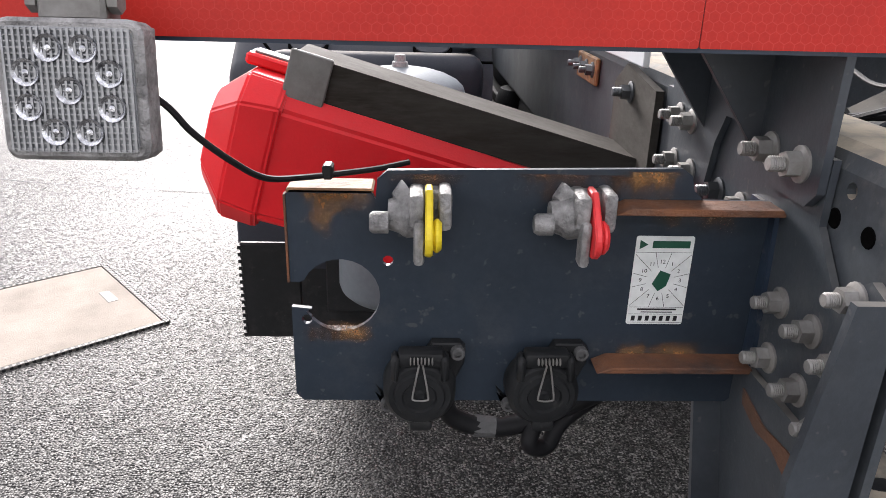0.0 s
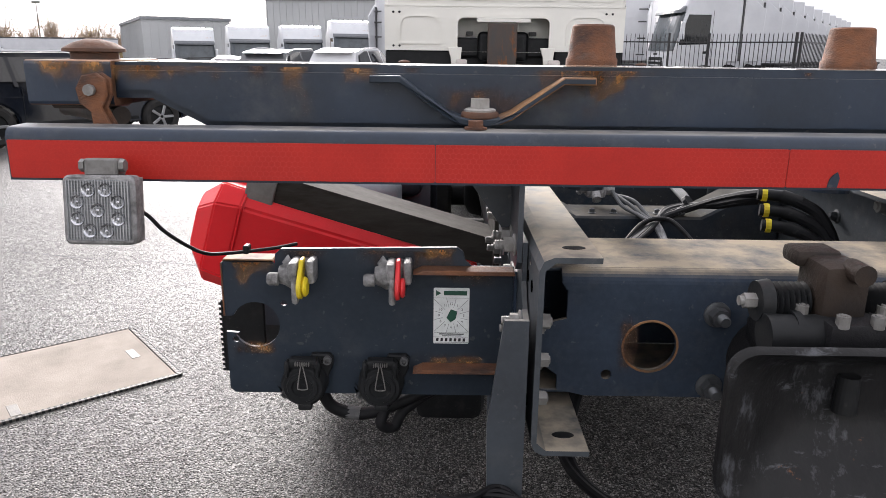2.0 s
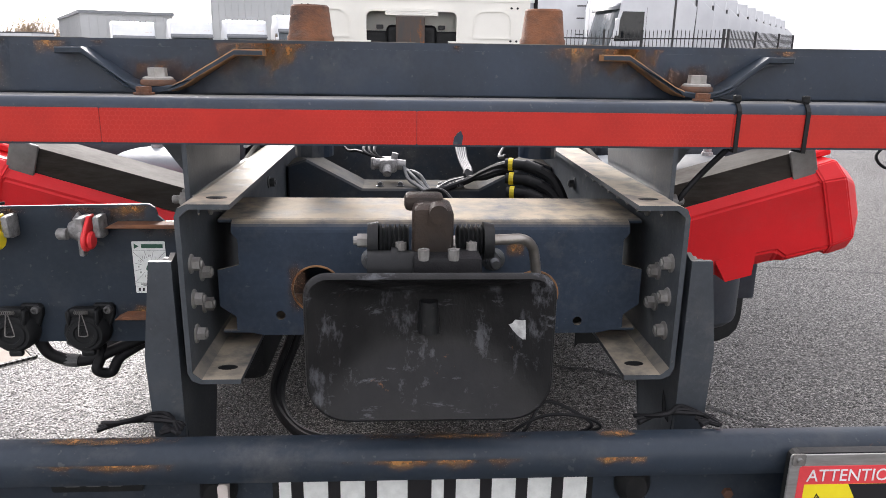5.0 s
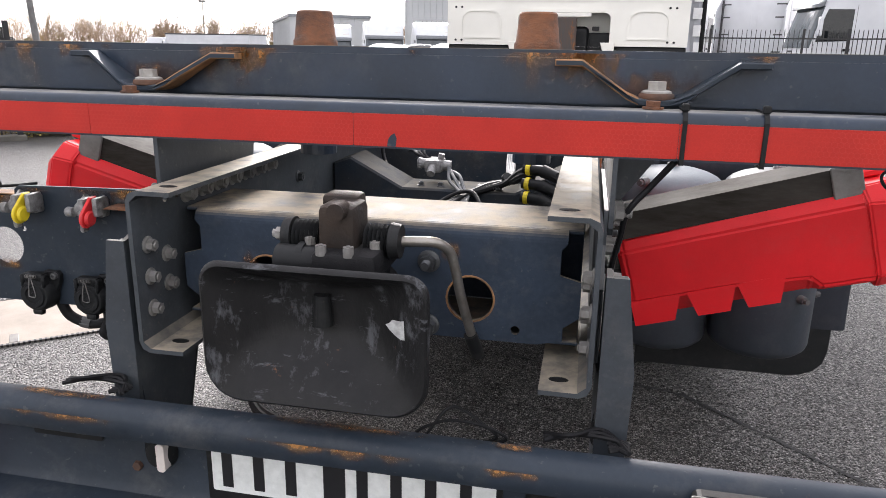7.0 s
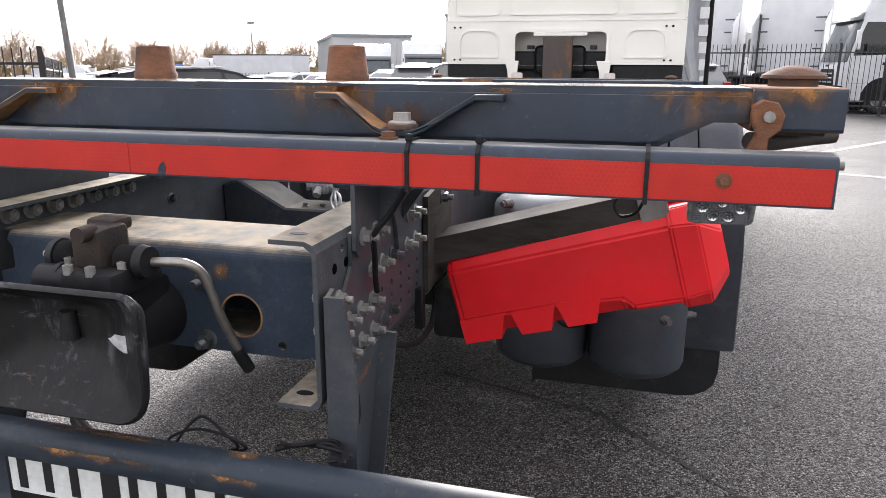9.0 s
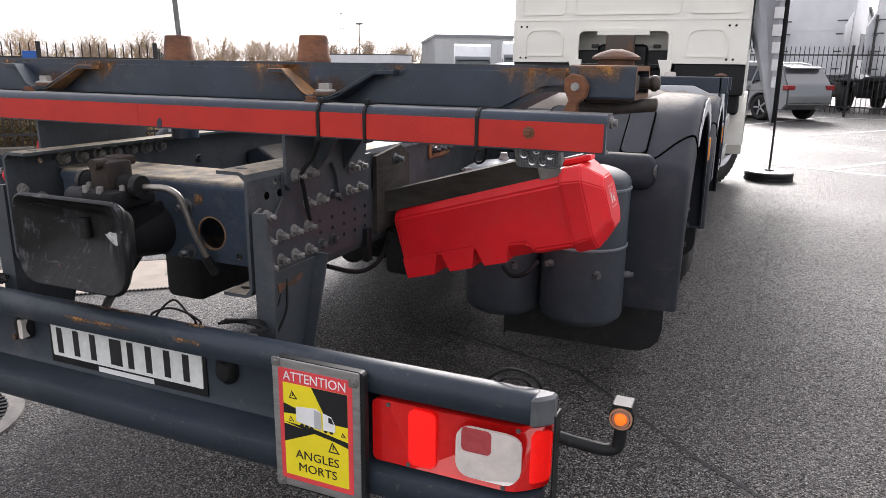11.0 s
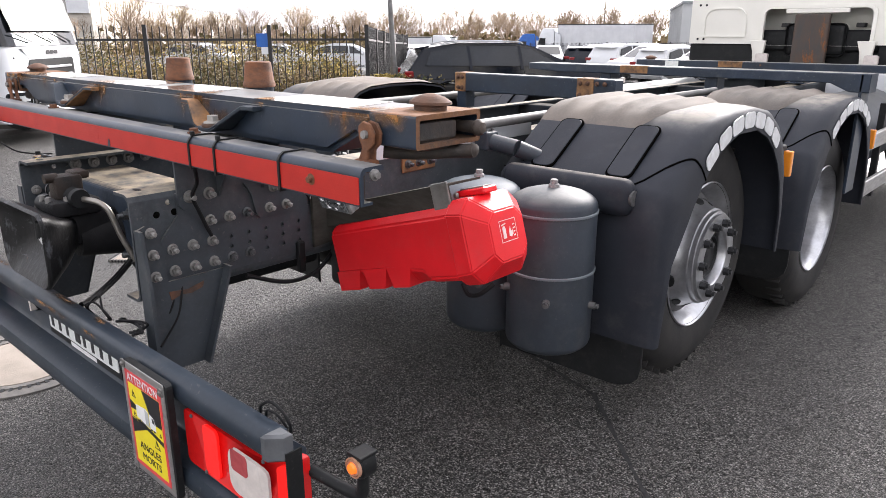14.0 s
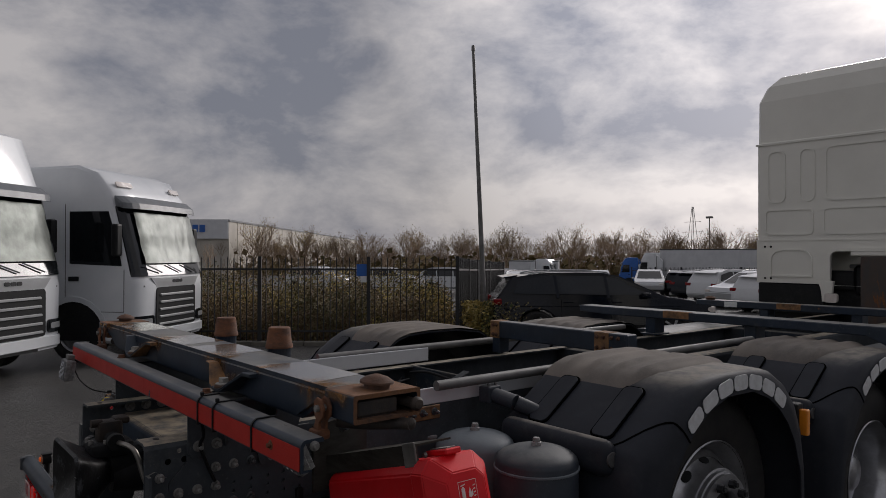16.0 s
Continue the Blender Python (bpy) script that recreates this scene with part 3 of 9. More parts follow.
def add_bolt(parent, x, y, z, direction, mat=ZINC, long=False, size=1.0):
    """Bolts share two meshes; direction is the unit axis they point along."""
    global bolt_source
    if bolt_source is None:
        bolt_source = {}
    key = (mat.name, long)
    turn = Vector(direction).to_track_quat("Z", "Y").to_matrix().to_4x4()
    spin = pose(0, 0, 0, 0, 0, (x * 7919 + y * 3571 + z * 911) * 1000 % 60)
    m = Matrix.Translation((x, y, z)) @ turn @ spin @ Matrix.Scale(size * 0.88, 4)
    if key not in bolt_source:
        bolt_source[key] = part("bolt", hex_bolt(0.031 if long else 0.021), mat, parent, smooth=True)
        bolt_source[key].matrix_basis = m
        return bolt_source[key]
    return share("bolt", bolt_source[key], parent, m)


# ---- frame rails: channels open to the inside, with an outer reinforcement plate at the rear
Y0, ZB, ZT = -0.125, 0.812, 1.108
GRID_Y = [-0.086 + 0.0595 * k for k in range(10)]
GRID_Z = [0.884, 0.945, 1.005, 1.074]


def frame_rail(side):
    s = side
    xo, xi, tip = 0.398 * s, 0.390 * s, 0.314 * s
    bm = B()
    holes = [circle(y, z, 0.0075, 10) for y, z in ((-0.012, 1.0), (-0.042, 0.985), (0.02, 1.075), (-0.02, 1.074))]
    # web with its open holes, then rounded top and bottom flanges
    plate_with_holes(bm, [(Y0, ZB + 0.02), (FAR, ZB + 0.02), (FAR, ZT - 0.02), (Y0, ZT - 0.02)], holes[2:], "x", xi, xo)
    for zc, zd in ((ZT, -1), (ZB, 1)):
        arc = [(xo, zc + 0.02 * zd), (xo - 0.006 * s, zc + 0.006 * zd), (xo - 0.02 * s, zc), (tip, zc), (tip, zc + 0.008 * zd), (xo - 0.022 * s, zc + 0.008 * zd), (xi, zc + 0.02 * zd)]
        prism(bm, arc, "y", Y0, FAR)
    ob = part("frame_rail", bm, RAIL, truck, "grey painted channel rail with a dusty top flange")
    # oval drain holes in the flanges, as dark recessed plugs
    for yy, zz in ((Y0 + 0.05, ZT + 0.0005), (Y0 + 0.045, ZB + 0.0085)):
        hb = B()
        lathe(hb, [(0.0, 0.0006), (0.011, 0.0006), (0.012, 0.0)], 16, pose(0.345 * s, yy, zz) @ Matrix.Diagonal((1.4, 0.8, 1, 1)))
        part("flange_hole", hb, BLACK, ob)
    for yy, zz in ((-0.055, 1.045), (-0.005, 1.045), (-0.055, 0.865), (0.0, 0.865)):
        hb = B()
        lathe(hb, [(0.0, 0.0012), (0.0085, 0.0012), (0.0095, 0.0)], 14, Matrix.Translation((xo, yy, zz)) @ pose(0, 0, 0, 0, 90 * s, 0))
        part("bolt_hole", hb, DEEP_BLACK, ob)
    # heads inside the channel at the top, and the big bolts near the end
    for k in range(7):
        add_bolt(ob, xi, 0.05 + 0.062 * k, 1.072, (-s, 0, 0), ZINC, False, 1.25)
    for yy, zz in ((-0.086, 1.003), (-0.086, 0.944), (-0.086, 0.884), (-0.03, 0.972), (-0.03, 0.915)):
        add_bolt(ob, xi, yy, zz, (-s, 0, 0), ZINC)
    add_bolt(ob, xi, 0.60, 1.01, (-s, 0, 0), DARK_BOLT)
    add_bolt(ob, xi, 0.60, 0.94, (-s, 0, 0), DARK_BOLT)
    return ob


rails = {s: frame_rail(s) for s in (-1, 1)}
for one in rails.values():
    one.location.z = -0.009


def reinforcement(side):
    """The punched side plate over the rail, with nuts in rows and open holes."""
    s = side
    x0, x1 = 0.400 * s, 0.407 * s
    open_holes = [(y, z) for y in GRID_Y[4:9] for z in (0.945, 0.915, 0.884)]
    bm = B()
    out = [(-0.055, 0.845), (-0.055, 0.975), (0.0, 1.035), (0.0, 1.095), (0.43, 1.095), (0.43, 0.99), (0.47, 0.975), (0.47, 0.845)]
    plate_with_holes(bm, out, [circle(y, z, 0.007, 10) for y, z in open_holes if (round(y, 2), round(z, 2)) not in ((0.15, 0.88), (0.21, 0.88))], "x", x0, x1)
    ob = part("reinforcement_plate", bm, FRAME_GREY, truck, "punched dark grey side plate")
    dark = {(4, 0), (5, 0)}
    for j, z in enumerate(GRID_Z[:2]):
        for k in (1, 2, 3):
            add_bolt(ob, x1, GRID_Y[k], z, (s, 0, 0), ZINC, True)
    for k, j in dark:
        add_bolt(ob, x1, GRID_Y[k], GRID_Z[j], (s, 0, 0), DARK_BOLT)
    for k in (3, 4, 5):
        add_bolt(ob, x1, GRID_Y[k], 1.005, (s, 0, 0), ZINC if k != 5 else DARK_BOLT, True)
    return ob


reinforcements = {s: reinforcement(s) for s in (-1, 1)}
for one in reinforcements.values():
    one.location.z = -0.009


def beam_support(side):
    """Welded supports that carry the container beam on the rail: two side plates with triangular ribs."""
    s = side
    bm = B()
    xa, xb = 0.408 * s, 0.416 * s
    prism(bm, [(0.00, 1.235), (0.00, 1.055), (0.015, 1.04), (0.105, 1.04), (0.13, 1.085), (0.205, 1.085), (0.225, 1.05), (0.24, 0.985), (0.25, 0.975), (0.36, 0.975), (0.375, 0.985), (0.375, 1.06), (0.42, 1.235)], "x", xa, xb)
    # ribs stand out from the plates and taper downward
    for y0 in (0.118, 0.262):
        prism(bm, [(xb, 1.06), (xb, 1.235), (xb + 0.125 * s, 1.235)], "y", y0, y0 + 0.008)
    box(bm, min(xa, xb + 0.13 * s), max(xa, xb + 0.13 * s), 0.0, 0.40, 1.226, 1.2355, 0.002)
    ob = part("beam_support", bm, FRAME_GREY, truck, "dark welded gusset bracket under the container beam")
    for y in (0.033, 0.092):
        add_bolt(ob, xb, y, 1.074, (s, 0, 0), ZINC, True, 1.1)
    for y, z in ((0.283, 1.0), (0.343, 1.0), (0.30, 1.06), (0.345, 1.06)):
        add_bolt(ob, xb, y, z, (s, 0, 0), ZINC, True)
    return ob


supports = {s: beam_support(s) for s in (-1, 1)}


# ---- rear cross member with its round openings
def cross_member():
    holes = [circle(-0.203, 0.930, 0.041, 28), circle(0.18, 0.920, 0.041, 28), circle(-0.268, 0.882, 0.0085, 12), circle(0.262, 0.868, 0.0085, 12)]
    bm = B()
    outline = [(-0.30, 0.845), (0.30, 0.845), (0.345, 0.855), (0.345, 0.88), (0.372, 0.90), (0.372, 0.965), (0.335, 0.975), (0.335, 1.02), (0.345, 1.032),
               (-0.345, 1.032), (-0.335, 1.02), (-0.335, 0.975), (-0.372, 0.965), (-0.372, 0.90), (-0.345, 0.88), (-0.345, 0.855)]
    plate_with_holes(bm, outline, holes, "y", 0.0, 0.008)
    # rounded shoulder between face and top
    pts = [(0.0 + 0.020 - 0.020 * math.cos(radians(a)), 1.032 + 0.020 * math.sin(radians(a))) for a in range(0, 91, 15)]
    inner = [(0.020 - 0.012 * math.cos(radians(a)), 1.032 + 0.012 * math.sin(radians(a))) for a in range(90, -1, -15)]
    prism(bm, pts + inner, "x", -0.345, 0.345)
    ob = part("cross_member", bm, CROSS, truck, "blue-grey rear cross member with round openings and a dusty worn top")
    for name, y0, y1, z0, z1 in (("top_flange", 0.0195, 0.205, 1.0445, 1.052), ("front_web", 0.198, 0.206, 0.853, 1.044), ("bottom_flange", 0.009, 0.20, 0.845, 0.852)):
        fb = B()
        box(fb, -0.372, 0.372, y0, y1, z0, z1, 0.002)
        part(name, fb, CROSS, ob)
    for x, z in ((-0.105, 0.985), (0.105, 0.985), (-0.105, 0.865), (0.105, 0.865)):
        add_bolt(ob, x, 0.0, z, (0, -1, 0), DARK_BOLT, True, 1.3)
    # rust rings round the openings
    for cx, cz in ((-0.203, 0.930), (0.18, 0.920)):
        rb = B()
        lathe(rb, [(0.041, 0.004), (0.041, -0.0010), (0.0435, -0.0008), (0.0445, 0.0)], 28, Matrix.Translation((cx, 0.0, cz)) @ pose(0, 0, 0, -90, 0, 0))
        part("rim_edge", rb, RUST_EDGE, ob)
    stain(ob, -0.262, -0.215, -0.0012, -0.0002, 0.875, 0.995, STAIN_DARK)
    stain(ob, 0.12, 0.17, -0.0012, -0.0002, 0.985, 1.03)
    return ob


cross_member().location.z = -0.009


def scuffed(m, pale=(0.085, 0.088, 0.096), scale=17.0):
    """Adds bright scrape marks and a few rust specks to a dark casting."""
    n, l = m.node_tree.nodes, m.node_tree.links
    b = n["Principled BSDF"]
    co = n.new("ShaderNodeTexCoord")
    for stretch, s, lo, hi, tone in (((1.0, 1.0, 0.45), scale, 0.56, 0.64, pale), ((0.35, 1.0, 1.6), scale * 2.1, 0.60, 0.66, pale), ((1, 1, 1), scale * 1.3, 0.66, 0.70, (0.16, 0.07, 0.03))):
        mp = n.new("ShaderNodeMapping")
        mp.inputs["Scale"].default_value = stretch
        mp.inputs["Location"].default_value = (s, 0.3 * s, 0.7)
        t = n.new("ShaderNodeTexNoise")
        t.inputs["Scale"].default_value, t.inputs["Detail"].default_value, t.inputs["Roughness"].default_value = s, 10.0, 0.72
        r = n.new("ShaderNodeMapRange")
        r.inputs["From Min"].default_value, r.inputs["From Max"].default_value, r.inputs["To Max"].default_value = lo, hi, 0.75
        x = n.new("ShaderNodeMixRGB")
        x.inputs[2].default_value = (*tone, 1)
        l.new(co.outputs["Object"], mp.inputs[0])
        l.new(mp.outputs[0], t.inputs["Vector"])
        l.new(t.outputs["Fac"], r.inputs["Value"])
        l.new(b.inputs["Base Color"].links[0].from_socket, x.inputs[1])
        l.new(r.outputs[0], x.inputs[0])
        l.new(x.outputs[0], b.inputs["Base Color"])
    return m


# ---- towing coupling: jaw, body, actuator and bent handle
def coupling():
    bm = B()
    # funnel-shaped jaw: an outer rounded frame narrowing to a throat
    def loop(x0, x1, z0, z1, r, y, rt=None):
        # lower corners wide, upper corners tight
        rt = r * 0.55 if rt is None else rt
        pts = []
        for cx, cz, rr, a0 in ((x1 - rt, z1 - rt, rt, 0), (x0 + rt, z1 - rt, rt, 90), (x0 + r, z0 + r, r, 180), (x1 - r, z0 + r, r, 270)):
            pts += [(cx + rr * math.cos(radians(a0 + 15 * k)), cz + rr * math.sin(radians(a0 + 15 * k))) for k in range(7)]
        return [bm.verts.new((p[0], y, p[1])) for p in pts]
    rings = [loop(-0.178, 0.172, 0.818, 1.038, 0.058, -0.263), loop(-0.180, 0.174, 0.815, 1.041, 0.060, -0.256), loop(-0.175, 0.169, 0.822, 1.036, 0.056, -0.246),
             loop(-0.130, 0.125, 0.862, 1.005, 0.05, -0.185), loop(-0.060, 0.055, 0.895, 0.985, 0.035, -0.13)]
    back = [loop(-0.1745, 0.1685, 0.8215, 1.0345, 0.057, -0.2655)]
    for k in range(1, 9):
        f = k / 8
        e = f ** 0.8
        mixed = [p + (q - p) * e for p, q in zip((-0.1745, 0.1685, 0.8215, 1.0345), (-0.052, 0.046, 0.935, 0.990))]
        back.append(loop(*mixed, 0.057 - 0.034 * f, -0.2655 + 0.062 * math.sin(f * math.pi / 2), (0.057 - 0.034 * f) * (0.55 + 0.3 * f)))
    order = list(reversed(back)) + rings
    for a, c in zip(order, order[1:]):
        n = len(a)
        for k in range(n):
            bm.faces.new((a[k], a[(k + 1) % n], c[(k + 1) % n], c[k]))
    bm.faces.new(order[0][::-1])
    bmesh.ops.recalc_face_normals(bm, faces=bm.faces[:])
    jaw = part("coupling_jaw", bm, scuffed(material("worn_black_casting", (0.0075, 0.0078, 0.0085), 0.42, second=(0.014, 0.0135, 0.0135), scale=9, fine=26, bump=0.6, spec=0.2, spread=1.0, stretch=(1, 1, 0.6))), truck,
               "black funnel-shaped towing jaw, scuffed grey inside", smooth=True)
    jaw.location = (-0.011, 0.0, -0.009)
    # throat pin and nut
    pb = B()
    rod(pb, (-0.004, -0.210, 0.935), (-0.004, -0.210, 0.984), 0.016, 0.013, 20)
    part("coupling_pin", pb, BLACK, jaw, "dark worn coupling pin")
    st = B()
    prism(st, [(-0.016, 0.006), (-0.010, -0.003), (-0.002, -0.012), (0.006, -0.019), (0.012, -0.020), (0.014, -0.006), (0.018, 0.010), (0.006, 0.009), (-0.006, 0.012), (-0.011, 0.007)], "y", -0.0012, 0.0, m=Matrix.Translation((0.123, -0.2480, 0.957)) @ pose(0, 0, 0, -3, 0, 20))
    part("torn_sticker", st, material("soiled_label", (0.50, 0.51, 0.50), 0.5, second=(0.22, 0.22, 0.22), scale=90), jaw, "torn soiled white label")
    body = B()
    box(body, -0.028, 0.075, -0.196, -0.06, 1.0, 1.045, 0.008, seg=2)
    box(body, -0.055, 0.05, -0.15, 0.0, 0.90, 1.0, 0.02, seg=2)
    rod(body, (0.0, -0.12, 0.915), (0.0, 0.02, 0.915), 0.055, 0.075, 28)
    cpl = part("coupling_body", body, material("black_casting", (0.010, 0.010, 0.011), 0.55, second=(0.017, 0.017, 0.018), spec=0.15, scale=30, bump=0.3, fine=220),  truck, "black cast towing coupling body", smooth=True)
    cpl.location = (-0.011, 0.0, -0.009)
    cyl = B()
    rod(cyl, (-0.095, -0.16, 1.018), (-0.02, -0.16, 1.018), 0.027, n=24)
    rod(cyl, (-0.060, -0.155, 1.018), (-0.05, -0.155, 1.018), 0.031, n=24)
    part("actuator_cylinder", cyl, BLACK, cpl, "black actuator cylinder", smooth=True)
    head = B()
    box(head, -0.028, 0.034, -0.165, -0.085, 1.03, 1.112, 0.012, seg=2)
    box(head, -0.040, 0.022, -0.11, -0.06, 1.094, 1.118, 0.008, seg=2)
    rod(head, (0.010, -0.185, 1.106), (0.010, -0.15, 1.106), 0.014, n=16)
    part("coupling_head", head, material("rust_tinged_casting", (0.020, 0.019, 0.019), 0.55, second=(0.040, 0.029, 0.022), spec=0.15, scale=14, bump=0.4), cpl, "rusty cast actuator housing", smooth=True)
    for x in (-0.012, 0.032, 0.062, -0.045):
        bb = B()
        rod(bb, (x, -0.19 if x > -0.02 and x < 0.05 else -0.15, 1.04), (x, -0.19 if x > -0.02 and x < 0.05 else -0.15, 1.056), 0.0085, n=12)
        rod(bb, (x, -0.19 if x > -0.02 and x < 0.05 else -0.15, 1.053), (x, -0.19 if x > -0.02 and x < 0.05 else -0.15, 1.0575), 0.0045, n=6)
        part("cap_screw", bb, ZINC, cpl)
    # ribbed rubber bellows either side, on the lever shaft
    for xa, xb in ((-0.080, -0.036), (0.040, 0.082)):
        bl = B()
        prof = []
        steps = 7
        for k in range(steps):
            z = abs(xb - xa) * k / (steps - 1)
            prof += [(0.020, z), (0.027, z + abs(xb - xa) / steps / 2)]
        lathe(bl, [(0.0, 0.0)] + prof + [(0.0, abs(xb - xa) * 1.06)], 20, Matrix.Translation((xa, -0.125, 1.052)) @ pose(0, 0, 0, 0, 90, 0))
        part("bellows", bl, BLACK, cpl, "ribbed black rubber bellows", smooth=True)
    for xa, xb in ((0.082, 0.098), (-0.080, -0.096)):
        ends = B()
        rod(ends, (xa, -0.125, 1.052), (xb, -0.125, 1.052), 0.030, 0.027, 20)
        part("bellows_collar", ends, BLACK, cpl, smooth=True)
    nut = B()
    rod(nut, (-0.112, -0.125, 1.052), (-0.096, -0.125, 1.052), 0.011, n=6)
    rod(nut, (-0.118, -0.125, 1.052), (-0.112, -0.125, 1.052), 0.007, n=10)
    part("shaft_nut", nut, ZINC, cpl)
    hb = B()
    tube(hb, [(0.09, -0.118, 1.050), (0.125, -0.110, 1.050), (0.150, -0.100, 1.047), (0.168, -0.085, 1.030), (0.176, -0.075, 1.00), (0.186, -0.060, 0.94), (0.200, -0.035, 0.87), (0.207, -0.025, 0.84)], 0.0085, 12)
    lever = part("release_lever", hb, material("bare_steel_lever", (0.30, 0.285, 0.26), 0.4, metal=0.8, second=(0.17, 0.15, 0.13), scale=20), cpl, "bent bare-steel release lever", smooth=True)
    gb = B()
    tube(gb, [(0.199, -0.037, 0.868), (0.207, -0.025, 0.838), (0.211, -0.018, 0.822)], 0.012, 12)
    part("lever_grip", gb, BLACK, cpl, "black rubber grip", smooth=True)


coupling()


# ---- uprights that carry the bumper
def bumper_upright(side):
    s = side
    bm = B()
    xa, xb = 0.408 * s, 0.416 * s
    prism(bm, [(-0.118, 1.018), (-0.098, 1.025), (-0.062, 1.0), (-0.060, 0.972), (-0.052, 0.86), (0.12, 0.86), (0.03, 0.60), (-0.095, 0.60), (-0.118, 0.75)], "x", xa, xb)
    # rear flange turned outward, forward flange
    prism(bm, [(xa, 1.018), (xa, 0.60), (0.455 * s, 0.60), (0.462 * s, 0.86), (0.442 * s, 1.018)], "y", -0.126, -0.117)
    prism(bm, [(0.118, 0.87), (0.126, 0.87), (0.034, 0.60), (0.026, 0.60)], "x", *sorted((xa, 0.448 * s)))
    ob = part("bumper_upright", bm, FRAME_GREY, truck, "dark folded-steel upright with rust along its edge")
    rb = B()
    prism(rb, [(-0.055, 0.832), (0.0, 0.826), (0.05, 0.838), (0.045, 0.822), (0.01, 0.812), (-0.02, 0.816), (-0.05, 0.806)], "x", *sorted((xb, xb + 0.002 * s)))
    part("rust_seam", rb, RUST_DARK, ob)
    for z in (0.883, 0.944, 1.004):
        add_bolt(ob, xb, -0.086, z, (s, 0, 0), ZINC, True, 0.95)
    return ob


uprights = {s: bumper_upright(s) for s in (-1, 1)}
for one in uprights.values():
    one.location.z = -0.009


# ---- red and dark reflector bar right across the rear
def reflector_bar():
    bm = B()
    prof = [(0.0, 1.172), (0.0, 1.233), (0.0012, 1.2385), (0.004, 1.243), (0.0082, 1.2465), (0.0135, 1.2485), (0.058, 1.249), (0.062, 1.245), (0.062, 1.238), (0.014, 1.240), (0.008, 1.232), (0.008, 1.178), (0.03, 1.178), (0.03, 1.172)]
    prism(bm, prof, "x", -1.162, 1.162)
    bar = part("reflector_bar", bm, CHASSIS, truck, "dark channel bar carrying red reflective tape", smooth=True)
    bar.location.y = -0.002
    # tape strips, butted end to end
    cuts = [-1.160, -0.54, -0.03, 0.505, 1.158]
    for a, c in zip(cuts, cuts[1:]):
        tb = B()
        prism(tb, rounded(a + 0.0004, c - 0.0004, 1.1755, 1.2305, 0.002, 2), "y", -0.0016, -0.0003)
        part("reflective_tape", tb, TAPE, bar, "red honeycomb reflective tape, scratched")
    chip = B()
    prism(chip, [(0.030, 1.176), (0.045, 1.176), (0.047, 1.19), (0.043, 1.199), (0.037, 1.195), (0.032, 1.188)], "y", -0.0026, -0.0017)
    part("tape_chip", chip, CHASSIS, bar, "bare patch where tape is torn")
    for x in (0.512, 0.632, 0.897):
        cb = B()
        prism(cb, [(-0.005, 1.166), (-0.005, 1.236), (0.002, 1.246), (0.012, 1.2525), (0.066, 1.2525), (0.066, 1.2495), (0.012, 1.2492), (0.004, 1.243), (-0.0015, 1.234), (-0.0015, 1.170), (0.03, 1.170), (0.03, 1.166)], "x", x - 0.0035, x + 0.0035)
        tie = part("cable_tie", cb, BLACK, bar, "black cable tie")
        if x < 0.7:
            kb = B()
            box(kb, x - 0.006, x + 0.006, 0.006, 0.016, 1.2495, 1.262, 0.002)
            part("tie_head", kb, BLACK, tie)
    sb = B()
    lathe(sb, [(0.0, 0.0), (0.013, 0.0), (0.012, 0.0015), (0.006, 0.002), (0.0065, 0.010), (0.005, 0.011), (0.0, 0.011)], 14, pose(1.008, -0.001, 1.2075, 90, 0, 0))
    part("screw", sb, RUST, bar, "rusty screw with its nut")
    eb = B()
    lathe(eb, [(0.0, 0.0), (0.012, 0.0), (0.012, 0.005), (0.007, 0.006), (0.007, 0.014), (0.0, 0.014)], 14, pose(1.162, 0.035, 1.232, 0, 90, 0))
    part("end_bolt", eb, ZINC, bar)


reflector_bar()


WET_STEEL = material("wet_steel", (0.10, 0.098, 0.092), 0.16, second=(0.16, 0.13, 0.10), scale=14, spread=0.8, spec=0.5, rough_var=0.22, bump=0.02, coat=0.6)
ZINC_PALE = material("dull_zinc", (0.36, 0.35, 0.33), 0.55, metal=0.3, second=(0.25, 0.235, 0.21), scale=40, bump=0.15)
GREASY_STEEL = material("greasy_steel", (0.020, 0.018, 0.017), 0.68, second=(0.055, 0.038, 0.028), scale=22, bump=0.3, wear=0.2)
RUST_HOUSING = material("flaking_rust", (0.205, 0.088, 0.032), 0.85, second=(0.060, 0.036, 0.026), scale=13, fine=110, spread=0.8, bump=0.5, wear=0.25)


